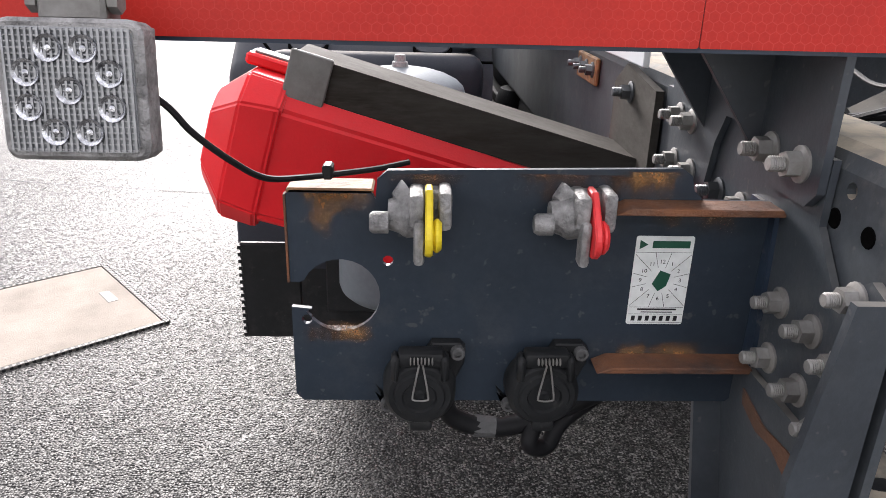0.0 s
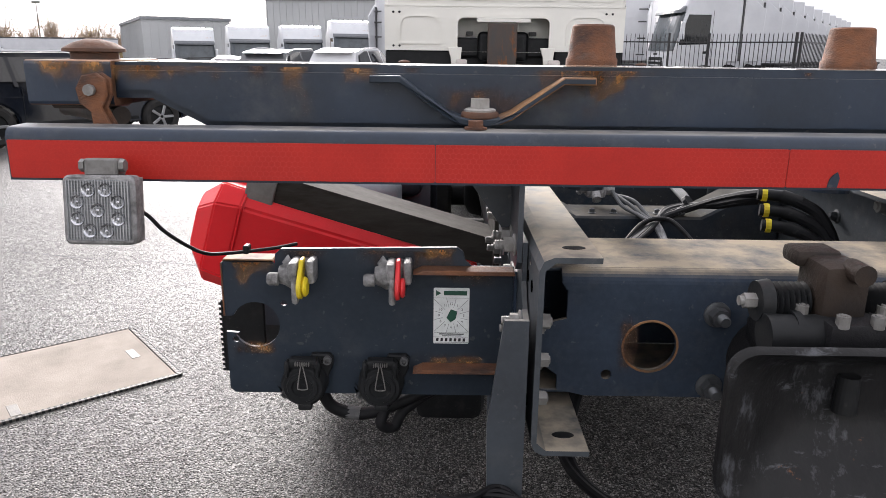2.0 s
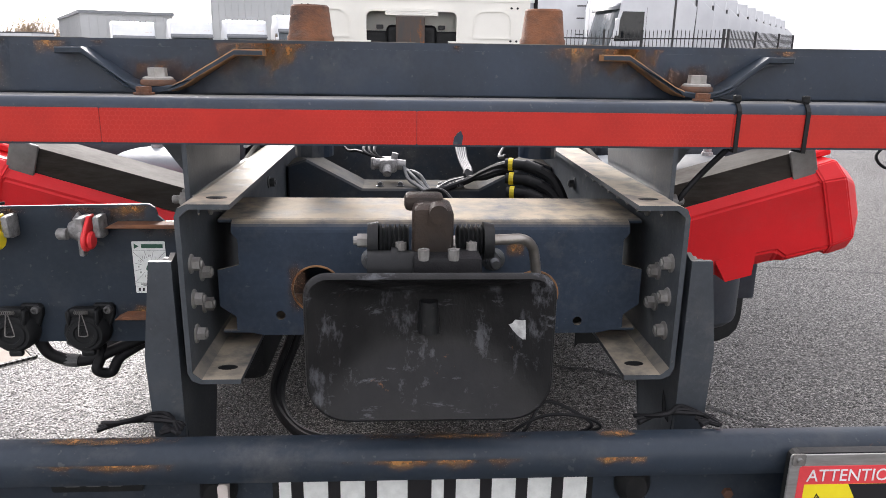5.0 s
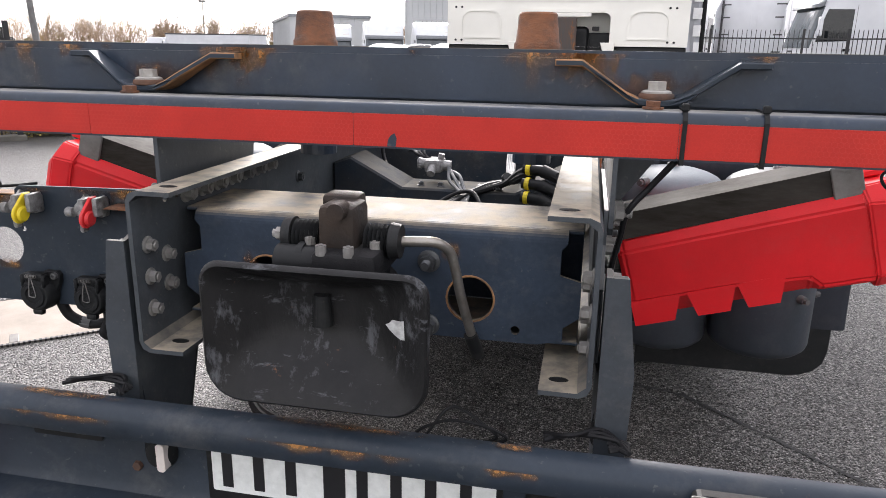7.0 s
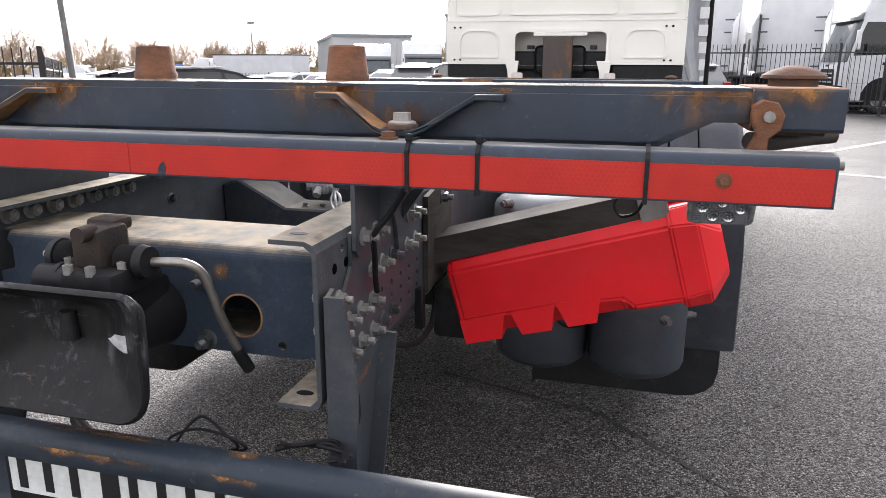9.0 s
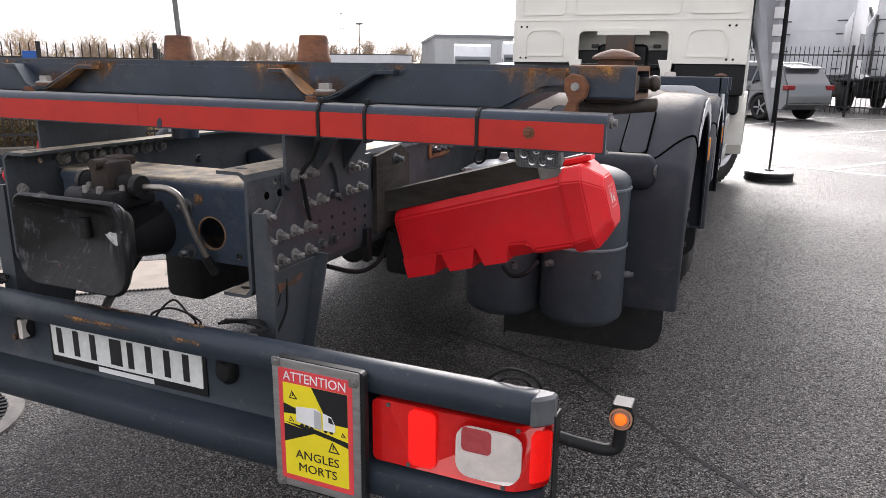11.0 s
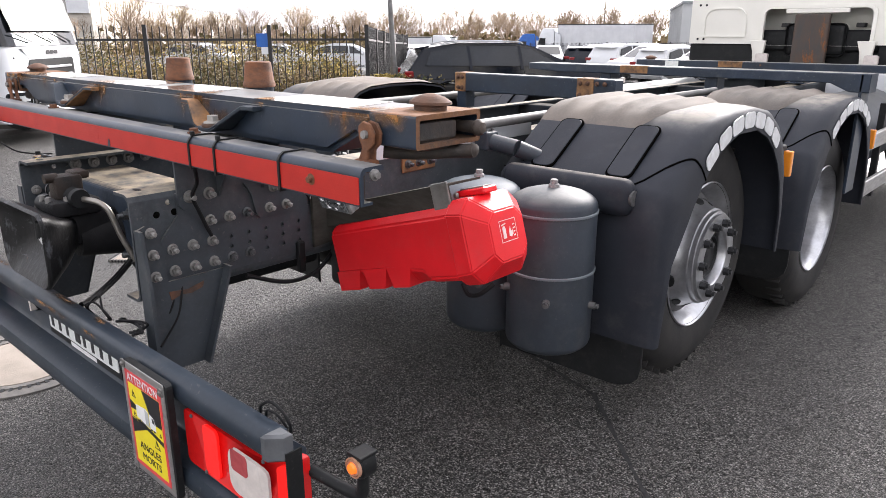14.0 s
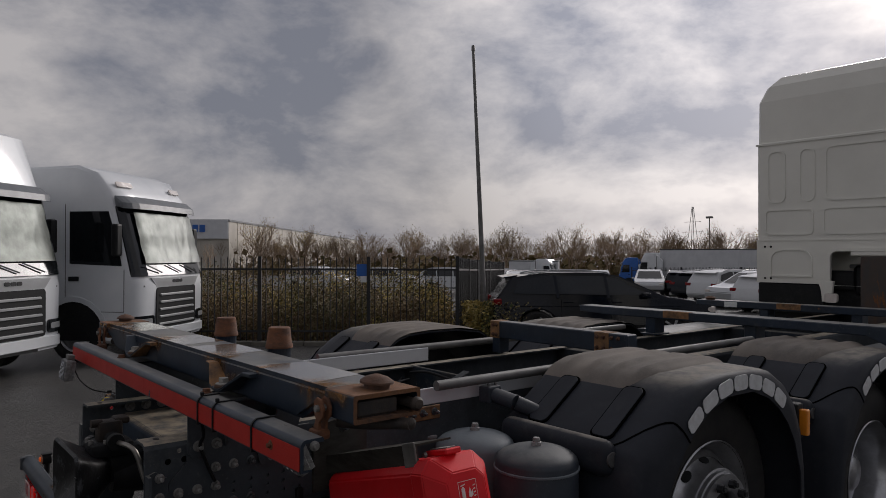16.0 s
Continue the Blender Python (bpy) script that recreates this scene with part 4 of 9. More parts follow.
# ---- container beam with twistlocks, hold-down straps and guide cones
def container_beam(y0=0.125, top=1.339):
    bm = B()
    d = 0.195
    low, mid = top - 0.104, top - 0.056
    out = [(-1.06, mid), (-1.0, mid), (-0.905, low), (0.905, low), (1.0, mid), (1.06, mid), (1.06, top), (-1.06, top)]
    prism(bm, out, "y", y0, y0 + d, bevel=0.013, seg=4)
    beam = part("container_beam", bm, CHASSIS, truck, "long blue-grey container crossbeam with rust-stained edges", smooth=True)
    # rain lies on the top between the rusted stretches
    for x0, x1 in ((-1.02, -0.62), (-0.34, -0.03), (0.03, 0.33), (0.60, 0.96)):
        wb = B()
        prism(wb, [(x0, y0 + 0.014), (x0 + 0.10, y0 + 0.011), (x1, y0 + 0.013), (x1 - 0.03, y0 + d - 0.012), (x0 + 0.02, y0 + d - 0.014)], "z", top, top + 0.0009)
        part("wet_film", wb, WET_STEEL, beam, "wet worn metal reflecting the sky")
    for s in (-1, 1):
        eb = B()
        xa, xb = 1.055 * s, 1.192 * s
        # open rusty end box
        plate_with_holes(eb, rounded(y0 - 0.003, y0 + d + 0.003, mid - 0.012, top + 0.002, 0.006, 2), [rounded(y0 + 0.008, y0 + d - 0.008, mid - 0.002, top - 0.009, 0.004, 2)], "x", min(xa, xb), max(xa, xb))
        eb.normal_update()
        for f in eb.faces:
            f.material_index = 1 if f.normal.y < -0.7 else 0
        part("twistlock_housing", eb, [RUST_HOUSING, CHASSIS], beam, "rusted open end housing with paint left on its rear face")
        stain(beam, *sorted((1.06 * s, 1.19 * s)), y0 - 0.0052, y0 - 0.0042, mid - 0.004, top, kind=3)
        stain(beam, *sorted((1.04 * s, 1.16 * s)), y0 - 0.0062, y0 - 0.0054, mid + 0.012, top, kind=3)
        db = B()
        lathe(db, [(0.0, 0.034), (0.012, 0.034), (0.036, 0.027), (0.052, 0.018), (0.053, 0.013), (0.040, 0.011), (0.040, 0.0), (0.0, 0.0)], 20, pose(1.13 * s, y0 + 0.105, top + 0.002) @ Matrix.Diagonal((1.0, 0.75, 1, 1)))
        part("twistlock_head", db, RUST_DARK, beam, "rusty domed twistlock head", smooth=True)
        hb = B()
        box(hb, *sorted((1.075 * s, 1.180 * s)), y0 + 0.016, y0 + d - 0.06, mid + 0.0, top - 0.016, 0.006, seg=2)
        box(hb, *sorted((1.080 * s, 1.176 * s)), y0 + 0.03, y0 + d - 0.075, mid - 0.020, mid + 0.002, 0.004)
        part("twistlock_body", hb, GREASY_STEEL, beam, "greasy black twistlock body")
        lb = B()
        tube(lb, [(1.06 * s, y0 + 0.03, mid - 0.030), (1.11 * s, y0 + 0.08, mid - 0.034), (1.17 * s, y0 + 0.13, mid - 0.030), (1.215 * s, y0 + 0.150, mid - 0.026)], 0.015, 12)
        lathe(lb, [(0.0, 0.004), (0.010, 0.003), (0.015, 0.0), (0.015, -0.01)], 12, Matrix.Translation((1.217 * s, y0 + 0.151, mid - 0.026)) @ pose(0, 0, 0, 0, 90 * s, 0))
        part("locking_lever", lb, GREASY_STEEL, beam, "thick black locking lever", smooth=True)
        lb = B()
        rod(lb, (1.12 * s, y0 + d - 0.028, top - 0.034), (1.205 * s, y0 + d - 0.020, top - 0.036), 0.012, 0.014, 12)
        lathe(lb, [(0.0, 0.014), (0.012, 0.012), (0.018, 0.004), (0.018, -0.004), (0.012, -0.012)], 14, Matrix.Translation((1.207 * s, y0 + d - 0.020, top - 0.036)) @ pose(0, 0, 0, 0, 90 * s, 0))
        part("release_pin", lb, GREASY_STEEL, beam, "black release pin with a round knob", smooth=True)
        # hanging catch: two rusted cheeks on a bolt, bent foot below
        kb = B()
        cheek = [(1.052, mid + 0.030), (1.066, mid + 0.040), (1.088, mid + 0.036), (1.100, mid + 0.016), (1.096, mid - 0.006), (1.080, mid - 0.020), (1.078, mid - 0.046), (1.062, mid - 0.052), (1.050, mid - 0.040), (1.062, mid - 0.014), (1.052, mid + 0.006)]
        for y in (y0 - 0.034, y0 - 0.014):
            prism(kb, [(x * s, z) for x, z in cheek], "y", y, y + 0.008, bevel=0.002)
        box(kb, *sorted((1.036 * s, 1.086 * s)), y0 - 0.042, y0 - 0.002, mid - 0.066, mid - 0.040, 0.008, pose(0, 0, 0), seg=2)
        catch = part("rusty_catch", kb, RUST, beam, "rusted double catch hanging from the housing", smooth=True)
        kb = B()
        rod(kb, (1.076 * s, y0 - 0.042, mid + 0.014), (1.076 * s, y0, mid + 0.014), 0.009, n=8)
        part("pivot_bolt", kb, ZINC, catch)
    for x0, x1, drop in ((-0.44, -0.16, 0.13), (-0.36, -0.20, 0.13), (-0.33, -0.25, 0.13), (0.18, 0.46, 0.13), (0.26, 0.44, 0.13), (0.32, 0.42, 0.13), (0.86, 1.10, 0.10), (0.93, 1.12, 0.10), (-1.12, -0.86, 0.09), (-1.12, -0.93, 0.09), (-0.80, -0.73, 0.09), (-0.70, -0.62, 0.05), (0.60, 0.68, 0.04)):
        stain(beam, x0, x1, y0 - 0.0012, y0 - 0.0002, top - min(drop, 0.098) if abs(x0) < 0.9 else top - 0.05, top - 0.005, kind=3)
        stain(beam, x0, x1, y0 + 0.006, y0 + d * 0.8, top + 0.0012, top + 0.0022, kind=4)
    # flaked paint at the top edge
    for x0, x1, z0 in ((-0.865, -0.795, 0.030), (-0.60, -0.56, 0.010), (0.02, 0.06, 0.008), (0.335, 0.36, 0.012)):
        stain(beam, x0, x1, y0 - 0.0016, y0 - 0.0006, top - z0 - 0.012, top - 0.004, STAIN_DARK, "flaked_paint", 3)
    # hold-down straps bent in a V, each with a clamp bolt
    for cx in (-0.473, 0.473):
        sb = B()
        pts = [(-0.172, 1.320), (-0.125, 1.320), (-0.066, 1.280), (-0.048, 1.268), (-0.030, 1.2605), (-0.012, 1.258), (0.012, 1.258), (0.030, 1.2605), (0.048, 1.268), (0.066, 1.280), (0.130, 1.320), (0.180, 1.320)]
        w = 0.0075
        up = [(cx + x, z + w * 0.5) for x, z in pts]
        dn = [(cx + x, z - w) for x, z in reversed(pts)]
        prism(sb, up + dn, "y", 0.064, 0.126, bevel=0.002)
        for v in sb.verts:
            # the arms narrow towards their welded ends
            if v.co.y < 0.1:
                v.co.y += 0.034 * min(1.0, max(0.0, (abs(v.co.x - cx) - 0.05) / 0.09))
        # the arm nearer the middle of the beam has rusted
        for f in sb.faces:
            x = f.calc_center_median().x
            f.material_index = 1 if (x - cx) * cx < 0 and abs(x - cx) > 0.025 else 0
        strap = part("hold_down_strap", sb, [PLATE_PAINT, RUST_EDGE], beam, "bent steel strap with one rusted arm, welded to the beam")
        stain(strap, cx - 0.10, cx + 0.10, y0 - 0.0032, y0 - 0.0022, 1.255, 1.318, STAIN_DARK, "grime")
        cb = B()
        lathe(cb, [(0.0, 0.0), (0.029, 0.0), (0.030, 0.002), (0.029, 0.008), (0.027, 0.010), (0.0, 0.010)], 24, pose(cx, 0.092, 1.2618))
        part("clamp_washer", cb, RUST_DARK, strap, "rusty spacer", smooth=True)
        nb = B()
        lathe(nb, [(0.0, 0.0), (0.025, 0.0), (0.025, 0.003), (0.021, 0.005), (0.0, 0.005)], 20, pose(cx, 0.092, 1.2715))
        rod(nb, (cx, 0.092, 1.2765), (cx, 0.092, 1.291), 0.0165, 0.016, 6)
        part("clamp_bolt", nb, ZINC_PALE, strap, "zinc hexagon clamp bolt")
        rb = B()
        rod(rb, (cx - 0.008, 0.040, 1.2495), (cx - 0.008, 0.040, 1.262), 0.0125, n=6)
        lathe(rb, [(0.0, 0.0), (0.017, 0.0), (0.017, 0.003), (0.0, 0.003)], 16, pose(cx - 0.008, 0.040, 1.2495))
        part("rusty_nut", rb, RUST, strap, "rusty nut on the reflector bar")
    # guide cones stand just ahead of the beam
    for cx in (-0.247, 0.247):
        nb = B()
        lathe(nb, [(0.0, 0.0), (0.049, 0.0), (0.049, 0.012), (0.046, 0.016), (0.0395, 0.072), (0.036, 0.0755), (0.030, 0.075), (0.0, 0.072)], 28, pose(cx, 0.392, top - 0.001))
        cone = part("guide_cone", nb, RUST, beam, "rusty steel guide cone", smooth=True)
        pb = B()
        rod(pb, (cx, 0.392, 1.10), (cx, 0.392, top), 0.042, n=20)
        box(pb, cx - 0.05, cx + 0.05, 0.31, 0.39, 1.24, 1.30, 0.004)
        part("cone_post", pb, CHASSIS, cone)
    return beam


container_beam()


# ---- connector plate on the near side: air couplings, sockets, inspection label
def connector_plate():
    bm = B()
    cx, cz, r = -0.838, 0.929, 0.040
    # keyhole notch open to the left edge
    notch = [(cx + r * math.cos(radians(a)), cz + r * math.sin(radians(a))) for a in range(205, 514, 14)]
    out = [(-0.887, 1.030), (-0.887, 0.943), (-0.866, 0.944)] + [(x, z) for x, z in reversed(notch)][0:0]
    ring = [(cx + r * math.cos(radians(a)), cz + r * math.sin(radians(a))) for a in range(155, -156, -14)]
    out = [(-0.884, 1.040), (-0.888, 1.036), (-0.888, 0.944)] + [(-0.878, 0.944)] + ring + [(-0.868, 0.914), (-0.888, 0.916), (-0.888, 0.813), (-0.880, 0.805),
           (-0.420, 0.805), (-0.412, 0.813), (-0.412, 1.035), (-0.480, 1.035), (-0.491, 1.045), (-0.495, 1.060), (-0.505, 1.067), (-0.790, 1.061), (-0.800, 1.052), (-0.802, 1.032), (-0.806, 1.040)]
    holes = [circle(-0.790, 0.968, 0.0055, 10), circle(-0.873, 0.902, 0.0055, 10)]
    plate_with_holes(bm, out, holes, "y", 0.066, 0.072)
    plate = part("connector_plate", bm, PLATE_PAINT, truck, "dark slate steel plate with rust along its cut edges")
    # folded top lip at the left, rusty
    lb = B()
    box(lb, -0.888, -0.804, 0.066, 0.105, 1.036, 1.042, 0.002)
    part("folded_lip", lb, RUST_EDGE, plate, "dusty folded edge, rusted")
    eb = B()
    box(eb, -0.8905, -0.8885, 0.064, 0.074, 0.944, 1.036)
    part("rusty_edge", eb, RUST, plate)
    # angle irons welded along the plate to the frame
    for z, up in ((1.033, 1), (0.862, -1)):
        ab = B()
        prism(ab, [(-0.575, z - 0.004), (-0.56, z + 0.003), (-0.415, z + 0.003), (-0.412, z - 0.001), (-0.412, z - 0.004)], "y", 0.034, 0.066, bevel=0.001)
        part("angle_iron", ab, RUST, plate, "rusted welded angle iron")
    gb = B()
    prism(gb, [(0.055, 1.03), (0.11, 1.03), (0.115, 0.835), (0.06, 0.84), (0.045, 0.86)], "x", -0.412, -0.402)
    gp = part("mounting_flange", gb, CHASSIS, plate, "flange bolting the plate to the rail")
    for z in (0.866, 0.925, 0.99):
        add_bolt(plate, -0.412, 0.085, z, (-1, 0, 0), ZINC, True, 1.05)
        mb = B()
        box(mb, -0.437, -0.431, 0.072, 0.080, z + 0.012, z + 0.017, 0.001)
        part("paint_mark", mb, YELLOW, plate, "yellow paint mark on a nut")
    # rust creeping from the cut edges
    for x0, x1, z0, z1 in ((-0.70, -0.52, 1.02, 1.060), (-0.60, -0.50, 1.01, 1.058), (-0.884, -0.82, 0.868, 0.906), (-0.80, -0.70, 1.03, 1.058)):
        stain(plate, x0, x1, 0.0648, 0.0656, z0, z1, STAIN_DARK, kind=3 if z1 > 1.0 else None)
    for x0, x1, z0, z1 in ((-0.888, -0.81, 0.975, 1.038), (-0.888, -0.80, 1.005, 1.038), (-0.575, -0.49, 1.0, 1.064), (-0.56, -0.42, 0.995, 1.030)):
        stain(plate, x0, x1, 0.0638, 0.0646, z0, z1, kind=3)
    stain(plate, -0.86, -0.80, 0.0638, 0.0646, 0.872, 0.905)
    stain(plate, -0.60, -0.42, 0.0638, 0.0646, 0.845, 0.885)
    # air couplings with coloured flaps
    for x, flap, label in ((-0.752, YELLOW, "yellow"), (-0.599, RED_FLAP, "red")):
        gb = B()
        z = 1.024
        shrink = Matrix.Translation((x, 0.066, z)) @ Matrix.Scale(0.80, 4) @ Matrix.Translation((-x, -0.066, -z))
        lathe(gb, [(0.0, -0.004), (0.026, -0.004), (0.028, 0.012), (0.022, 0.022), (0.018, 0.034), (0.0, 0.034)], 20, pose(x - 0.012, 0.040, z, 0, -90, 0))
        lathe(gb, [(0.0, 0.0), (0.013, 0.0), (0.013, 0.018), (0.010, 0.022), (0.0, 0.022)], 16, pose(x - 0.045, 0.022, z - 0.004, 0, -90, 0))
        box(gb, x - 0.022, x - 0.004, 0.004, 0.060, z - 0.006, z + 0.034, 0.006, seg=2)
        box(gb, x - 0.016, x - 0.003, -0.004, 0.020, z - 0.050, z + 0.006, 0.006, seg=2)
        box(gb, x + 0.012, x + 0.028, 0.012, 0.060, z - 0.012, z + 0.036, 0.006, seg=2)
        box(gb, x - 0.010, x + 0.026, 0.034, 0.066, z - 0.018, z + 0.030, 0.006, seg=2)
        rod(gb, (x - 0.035, 0.045, z + 0.012), (x - 0.02, 0.05, z + 0.02), 0.014, 0.022, 14)
        moved(gb, shrink)
        part("air_coupling", gb, ALU_CAST, plate, f"cast aluminium air coupling with a {label} flap", smooth=True)
        fb = B()
        drop = [(0.046, z + 0.036), (0.022, z + 0.036)] + [(0.004 + 0.024 * math.cos(radians(a)), z - 0.014 + 0.024 * math.sin(radians(a))) for a in range(140, 381, 15)] + [(0.036, z + 0.012)]
        prism(fb, drop, "x", x - 0.003, x + 0.006, bevel=0.002)
        prism(fb, [(0.006 + 0.020 * math.cos(radians(a)), z - 0.014 + 0.020 * math.sin(radians(a))) for a in range(0, 360, 20)], "x", x + 0.0055, x + 0.016, bevel=0.004)
        moved(fb, shrink)
        part("flap", fb, flap, plate, f"{label} plastic flap")
    # trailer sockets with sprung lids
    for x in (-0.755, -0.627):
        sb = B()
        z = 0.834
        shrink = Matrix.Translation((x, 0.066, z)) @ Matrix.Scale(0.86, 4) @ Matrix.Translation((-x, -0.066, -z))
        prism(sb, [(x - 0.050, z - 0.020), (x - 0.044, z - 0.034), (x - 0.030, z - 0.030), (x + 0.012, z + 0.056), (x + 0.046, z + 0.056), (x + 0.053, z + 0.048), (x + 0.052, z + 0.030), (x + 0.030, z - 0.020), (x, z - 0.045), (x - 0.03, z - 0.042)], "y", 0.050, 0.066, bevel=0.002)
        lathe(sb, [(0.0, 0.039), (0.006, 0.040), (0.008, 0.037), (0.019, 0.037), (0.021, 0.041), (0.029, 0.041), (0.031, 0.037), (0.037, 0.037), (0.043, 0.030), (0.045, 0.0), (0.0, 0.0)], 32, pose(x - 0.002, 0.060, z, 90, 0, 0))
        box(sb, x - 0.028, x + 0.026, 0.024, 0.048, z + 0.036, z + 0.056, 0.005, seg=2)
        box(sb, x - 0.036, x - 0.026, 0.020, 0.044, z + 0.018, z + 0.052, 0.004)
        box(sb, x + 0.022, x + 0.032, 0.020, 0.044, z + 0.018, z + 0.052, 0.004)
        box(sb, x - 0.014, x + 0.014, 0.024, 0.04, z - 0.052, z - 0.036, 0.005, seg=2)
        moved(sb, shrink)
        part("trailer_socket", sb, BLACK, plate, "black plastic trailer socket with a sprung lid", smooth=True)
        wb = B()
        for k in range(7):
            lathe(wb, [(0.0035, -0.001), (0.0048, 0.0), (0.0035, 0.001)], 10, pose(x - 0.013 + 0.0042 * k, 0.018, z + 0.050, 0, 90, 0))
        tube(wb, [(x - 0.003, 0.017, z + 0.046), (x - 0.010, 0.017, z + 0.005), (x - 0.008, 0.017, z - 0.002), (x + 0.006, 0.017, z - 0.002), (x + 0.008, 0.017, z + 0.005), (x + 0.001, 0.017, z + 0.046)], 0.0012, 6, 4)
        moved(wb, shrink)
        part("lid_spring", wb, ZINC, plate, "bright wire lid spring")
        for dx, dz in ((0.043, 0.046), (-0.041, -0.026)):
            cb = B()
            lathe(cb, [(0.0, 0.006), (0.004, 0.006), (0.0045, 0.010), (0.0075, 0.010), (0.0085, 0.008), (0.0085, 0.0), (0.0, 0.0)], 14, pose(x + dx, 0.050, z + dz, 90, 0, 0))
            moved(cb, shrink)
            part("socket_screw", cb, CAST, plate)
    hb = B()
    tube(hb, [(-0.735, 0.075, 0.815), (-0.72, 0.08, 0.775), (-0.68, 0.085, 0.757), (-0.64, 0.085, 0.762), (-0.60, 0.085, 0.78), (-0.54, 0.10, 0.80), (-0.45, 0.14, 0.82), (-0.38, 0.22, 0.84)], 0.011, 10)
    tube(hb, [(-0.62, 0.075, 0.81), (-0.625, 0.08, 0.77), (-0.632, 0.07, 0.745), (-0.61, 0.08, 0.735), (-0.59, 0.09, 0.765), (-0.52, 0.12, 0.80)], 0.010, 10)
    part("socket_cable", hb, CABLE, plate, "black corrugated cable", smooth=True)
    tp = B()
    for p in ((-0.682, 0.0855, 0.757),):
        rod(tp, (p[0] - 0.012, p[1], p[2] + 0.002), (p[0] + 0.012, p[1], p[2] - 0.0005), 0.0125, n=12)
    part("grey_tape", tp, CAST, plate)
    # inspection label: printed dial, 60 x 97 mm
    x0, x1, z0, z1 = -0.542, -0.483, 0.900, 0.998
    lab = B()
    prism(lab, rounded(x0, x1, z0, z1, 0.002, 2), "y", 0.0652, 0.066)
    lab = part("inspection_label", lab, STICKER, plate, "white inspection sticker with a dial of month numbers")
    cxl, czl = (x0 + x1) / 2, 0.950
    ib = B()
    for k in range(12):
        a = radians(15 + 30 * k)
        d = Vector((math.sin(a), 0, math.cos(a)))
        reach = min(0.0285 / max(abs(d.x), 1e-6), 0.030 / max(abs(d.z), 1e-6))
        p, q = Vector((cxl, 0.0649, czl)) + d * 0.0145, Vector((cxl, 0.0649, czl)) + d * reach
        w = Vector((d.z, 0, -d.x)) * 0.00025
        ib.faces.new([ib.verts.new(v) for v in (p - w, q - w, q + w, p + w)])
    for zz in (0.9805, 0.9195, 0.9115, 0.9020):
        ib.faces.new([ib.verts.new(v) for v in ((x0 + 0.001, 0.0649, zz), (x1 - 0.001, 0.0649, zz), (x1 - 0.001, 0.0649, zz + 0.0004), (x0 + 0.001, 0.0649, zz + 0.0004))])
    # writing that cannot be read, and the vehicle number, as bars
    for xa, xb, za, zb in ((x0 + 0.010, x1 - 0.008, 0.9162, 0.9182), (x0 + 0.014, x1 - 0.012, 0.9135, 0.9146)):
        ib.faces.new([ib.verts.new(v) for v in ((xa, 0.0649, za), (xb, 0.0649, za), (xb, 0.0649, zb), (xa, 0.0649, zb))])
    for k in range(7):
        xa = x0 + 0.0045 + k * 0.0074
        ib.faces.new([ib.verts.new(v) for v in ((xa, 0.0649, 0.9040), (xa + 0.0040, 0.0649, 0.9040), (xa + 0.0044, 0.0649, 0.9098), (xa + 0.0004, 0.0649, 0.9098))])
    part("label_print", ib, INK, lab)
    for k in range(12):
        a = radians(30 * (k + 1))
        tb = moved(text_mesh(str(k + 1), 0.0062, 0.0001), Matrix.Translation((cxl + 0.0205 * math.sin(a), 0.0649, czl + 0.0205 * math.cos(a))) @ FACING_BACK)
        part("month_number", tb, INK, lab)
    gb = B()
    prism(gb, [(cxl - 0.008, czl - 0.004), (cxl - 0.001, czl + 0.011), (cxl + 0.010, czl + 0.007), (cxl + 0.007, czl - 0.006), (cxl - 0.001, czl - 0.012)], "y", 0.0646, 0.0652)
    part("green_stamp", gb, GREEN, lab, "green hexagonal test stamp")
    hb = B()
    prism(hb, [(x0 + 0.004, 0.984), (x0 + 0.004, 0.994), (x0 + 0.0125, 0.989)], "y", 0.0647, 0.0652)
    box(hb, x0 + 0.017, x1 - 0.004, 0.0647, 0.0652, 0.9855, 0.9930)
    part("logo_shape", hb, GREEN, lab, "green triangle and bar printed as the mark")
    return plate


connector_plate().location = (0, 0.012, -0.011)


# ---- work lamps on the reflector bar
LENS_RIB = material("clear_lens_rib", (0.26, 0.265, 0.275), 0.22, metal=0.3, second=(0.18, 0.185, 0.19), scale=60, bump=0.0)


LED_CUP = material("led_reflector_cup", (0.62, 0.63, 0.65), 0.16, metal=0.9, second=(0.16, 0.165, 0.18), scale=160, bump=0.3)


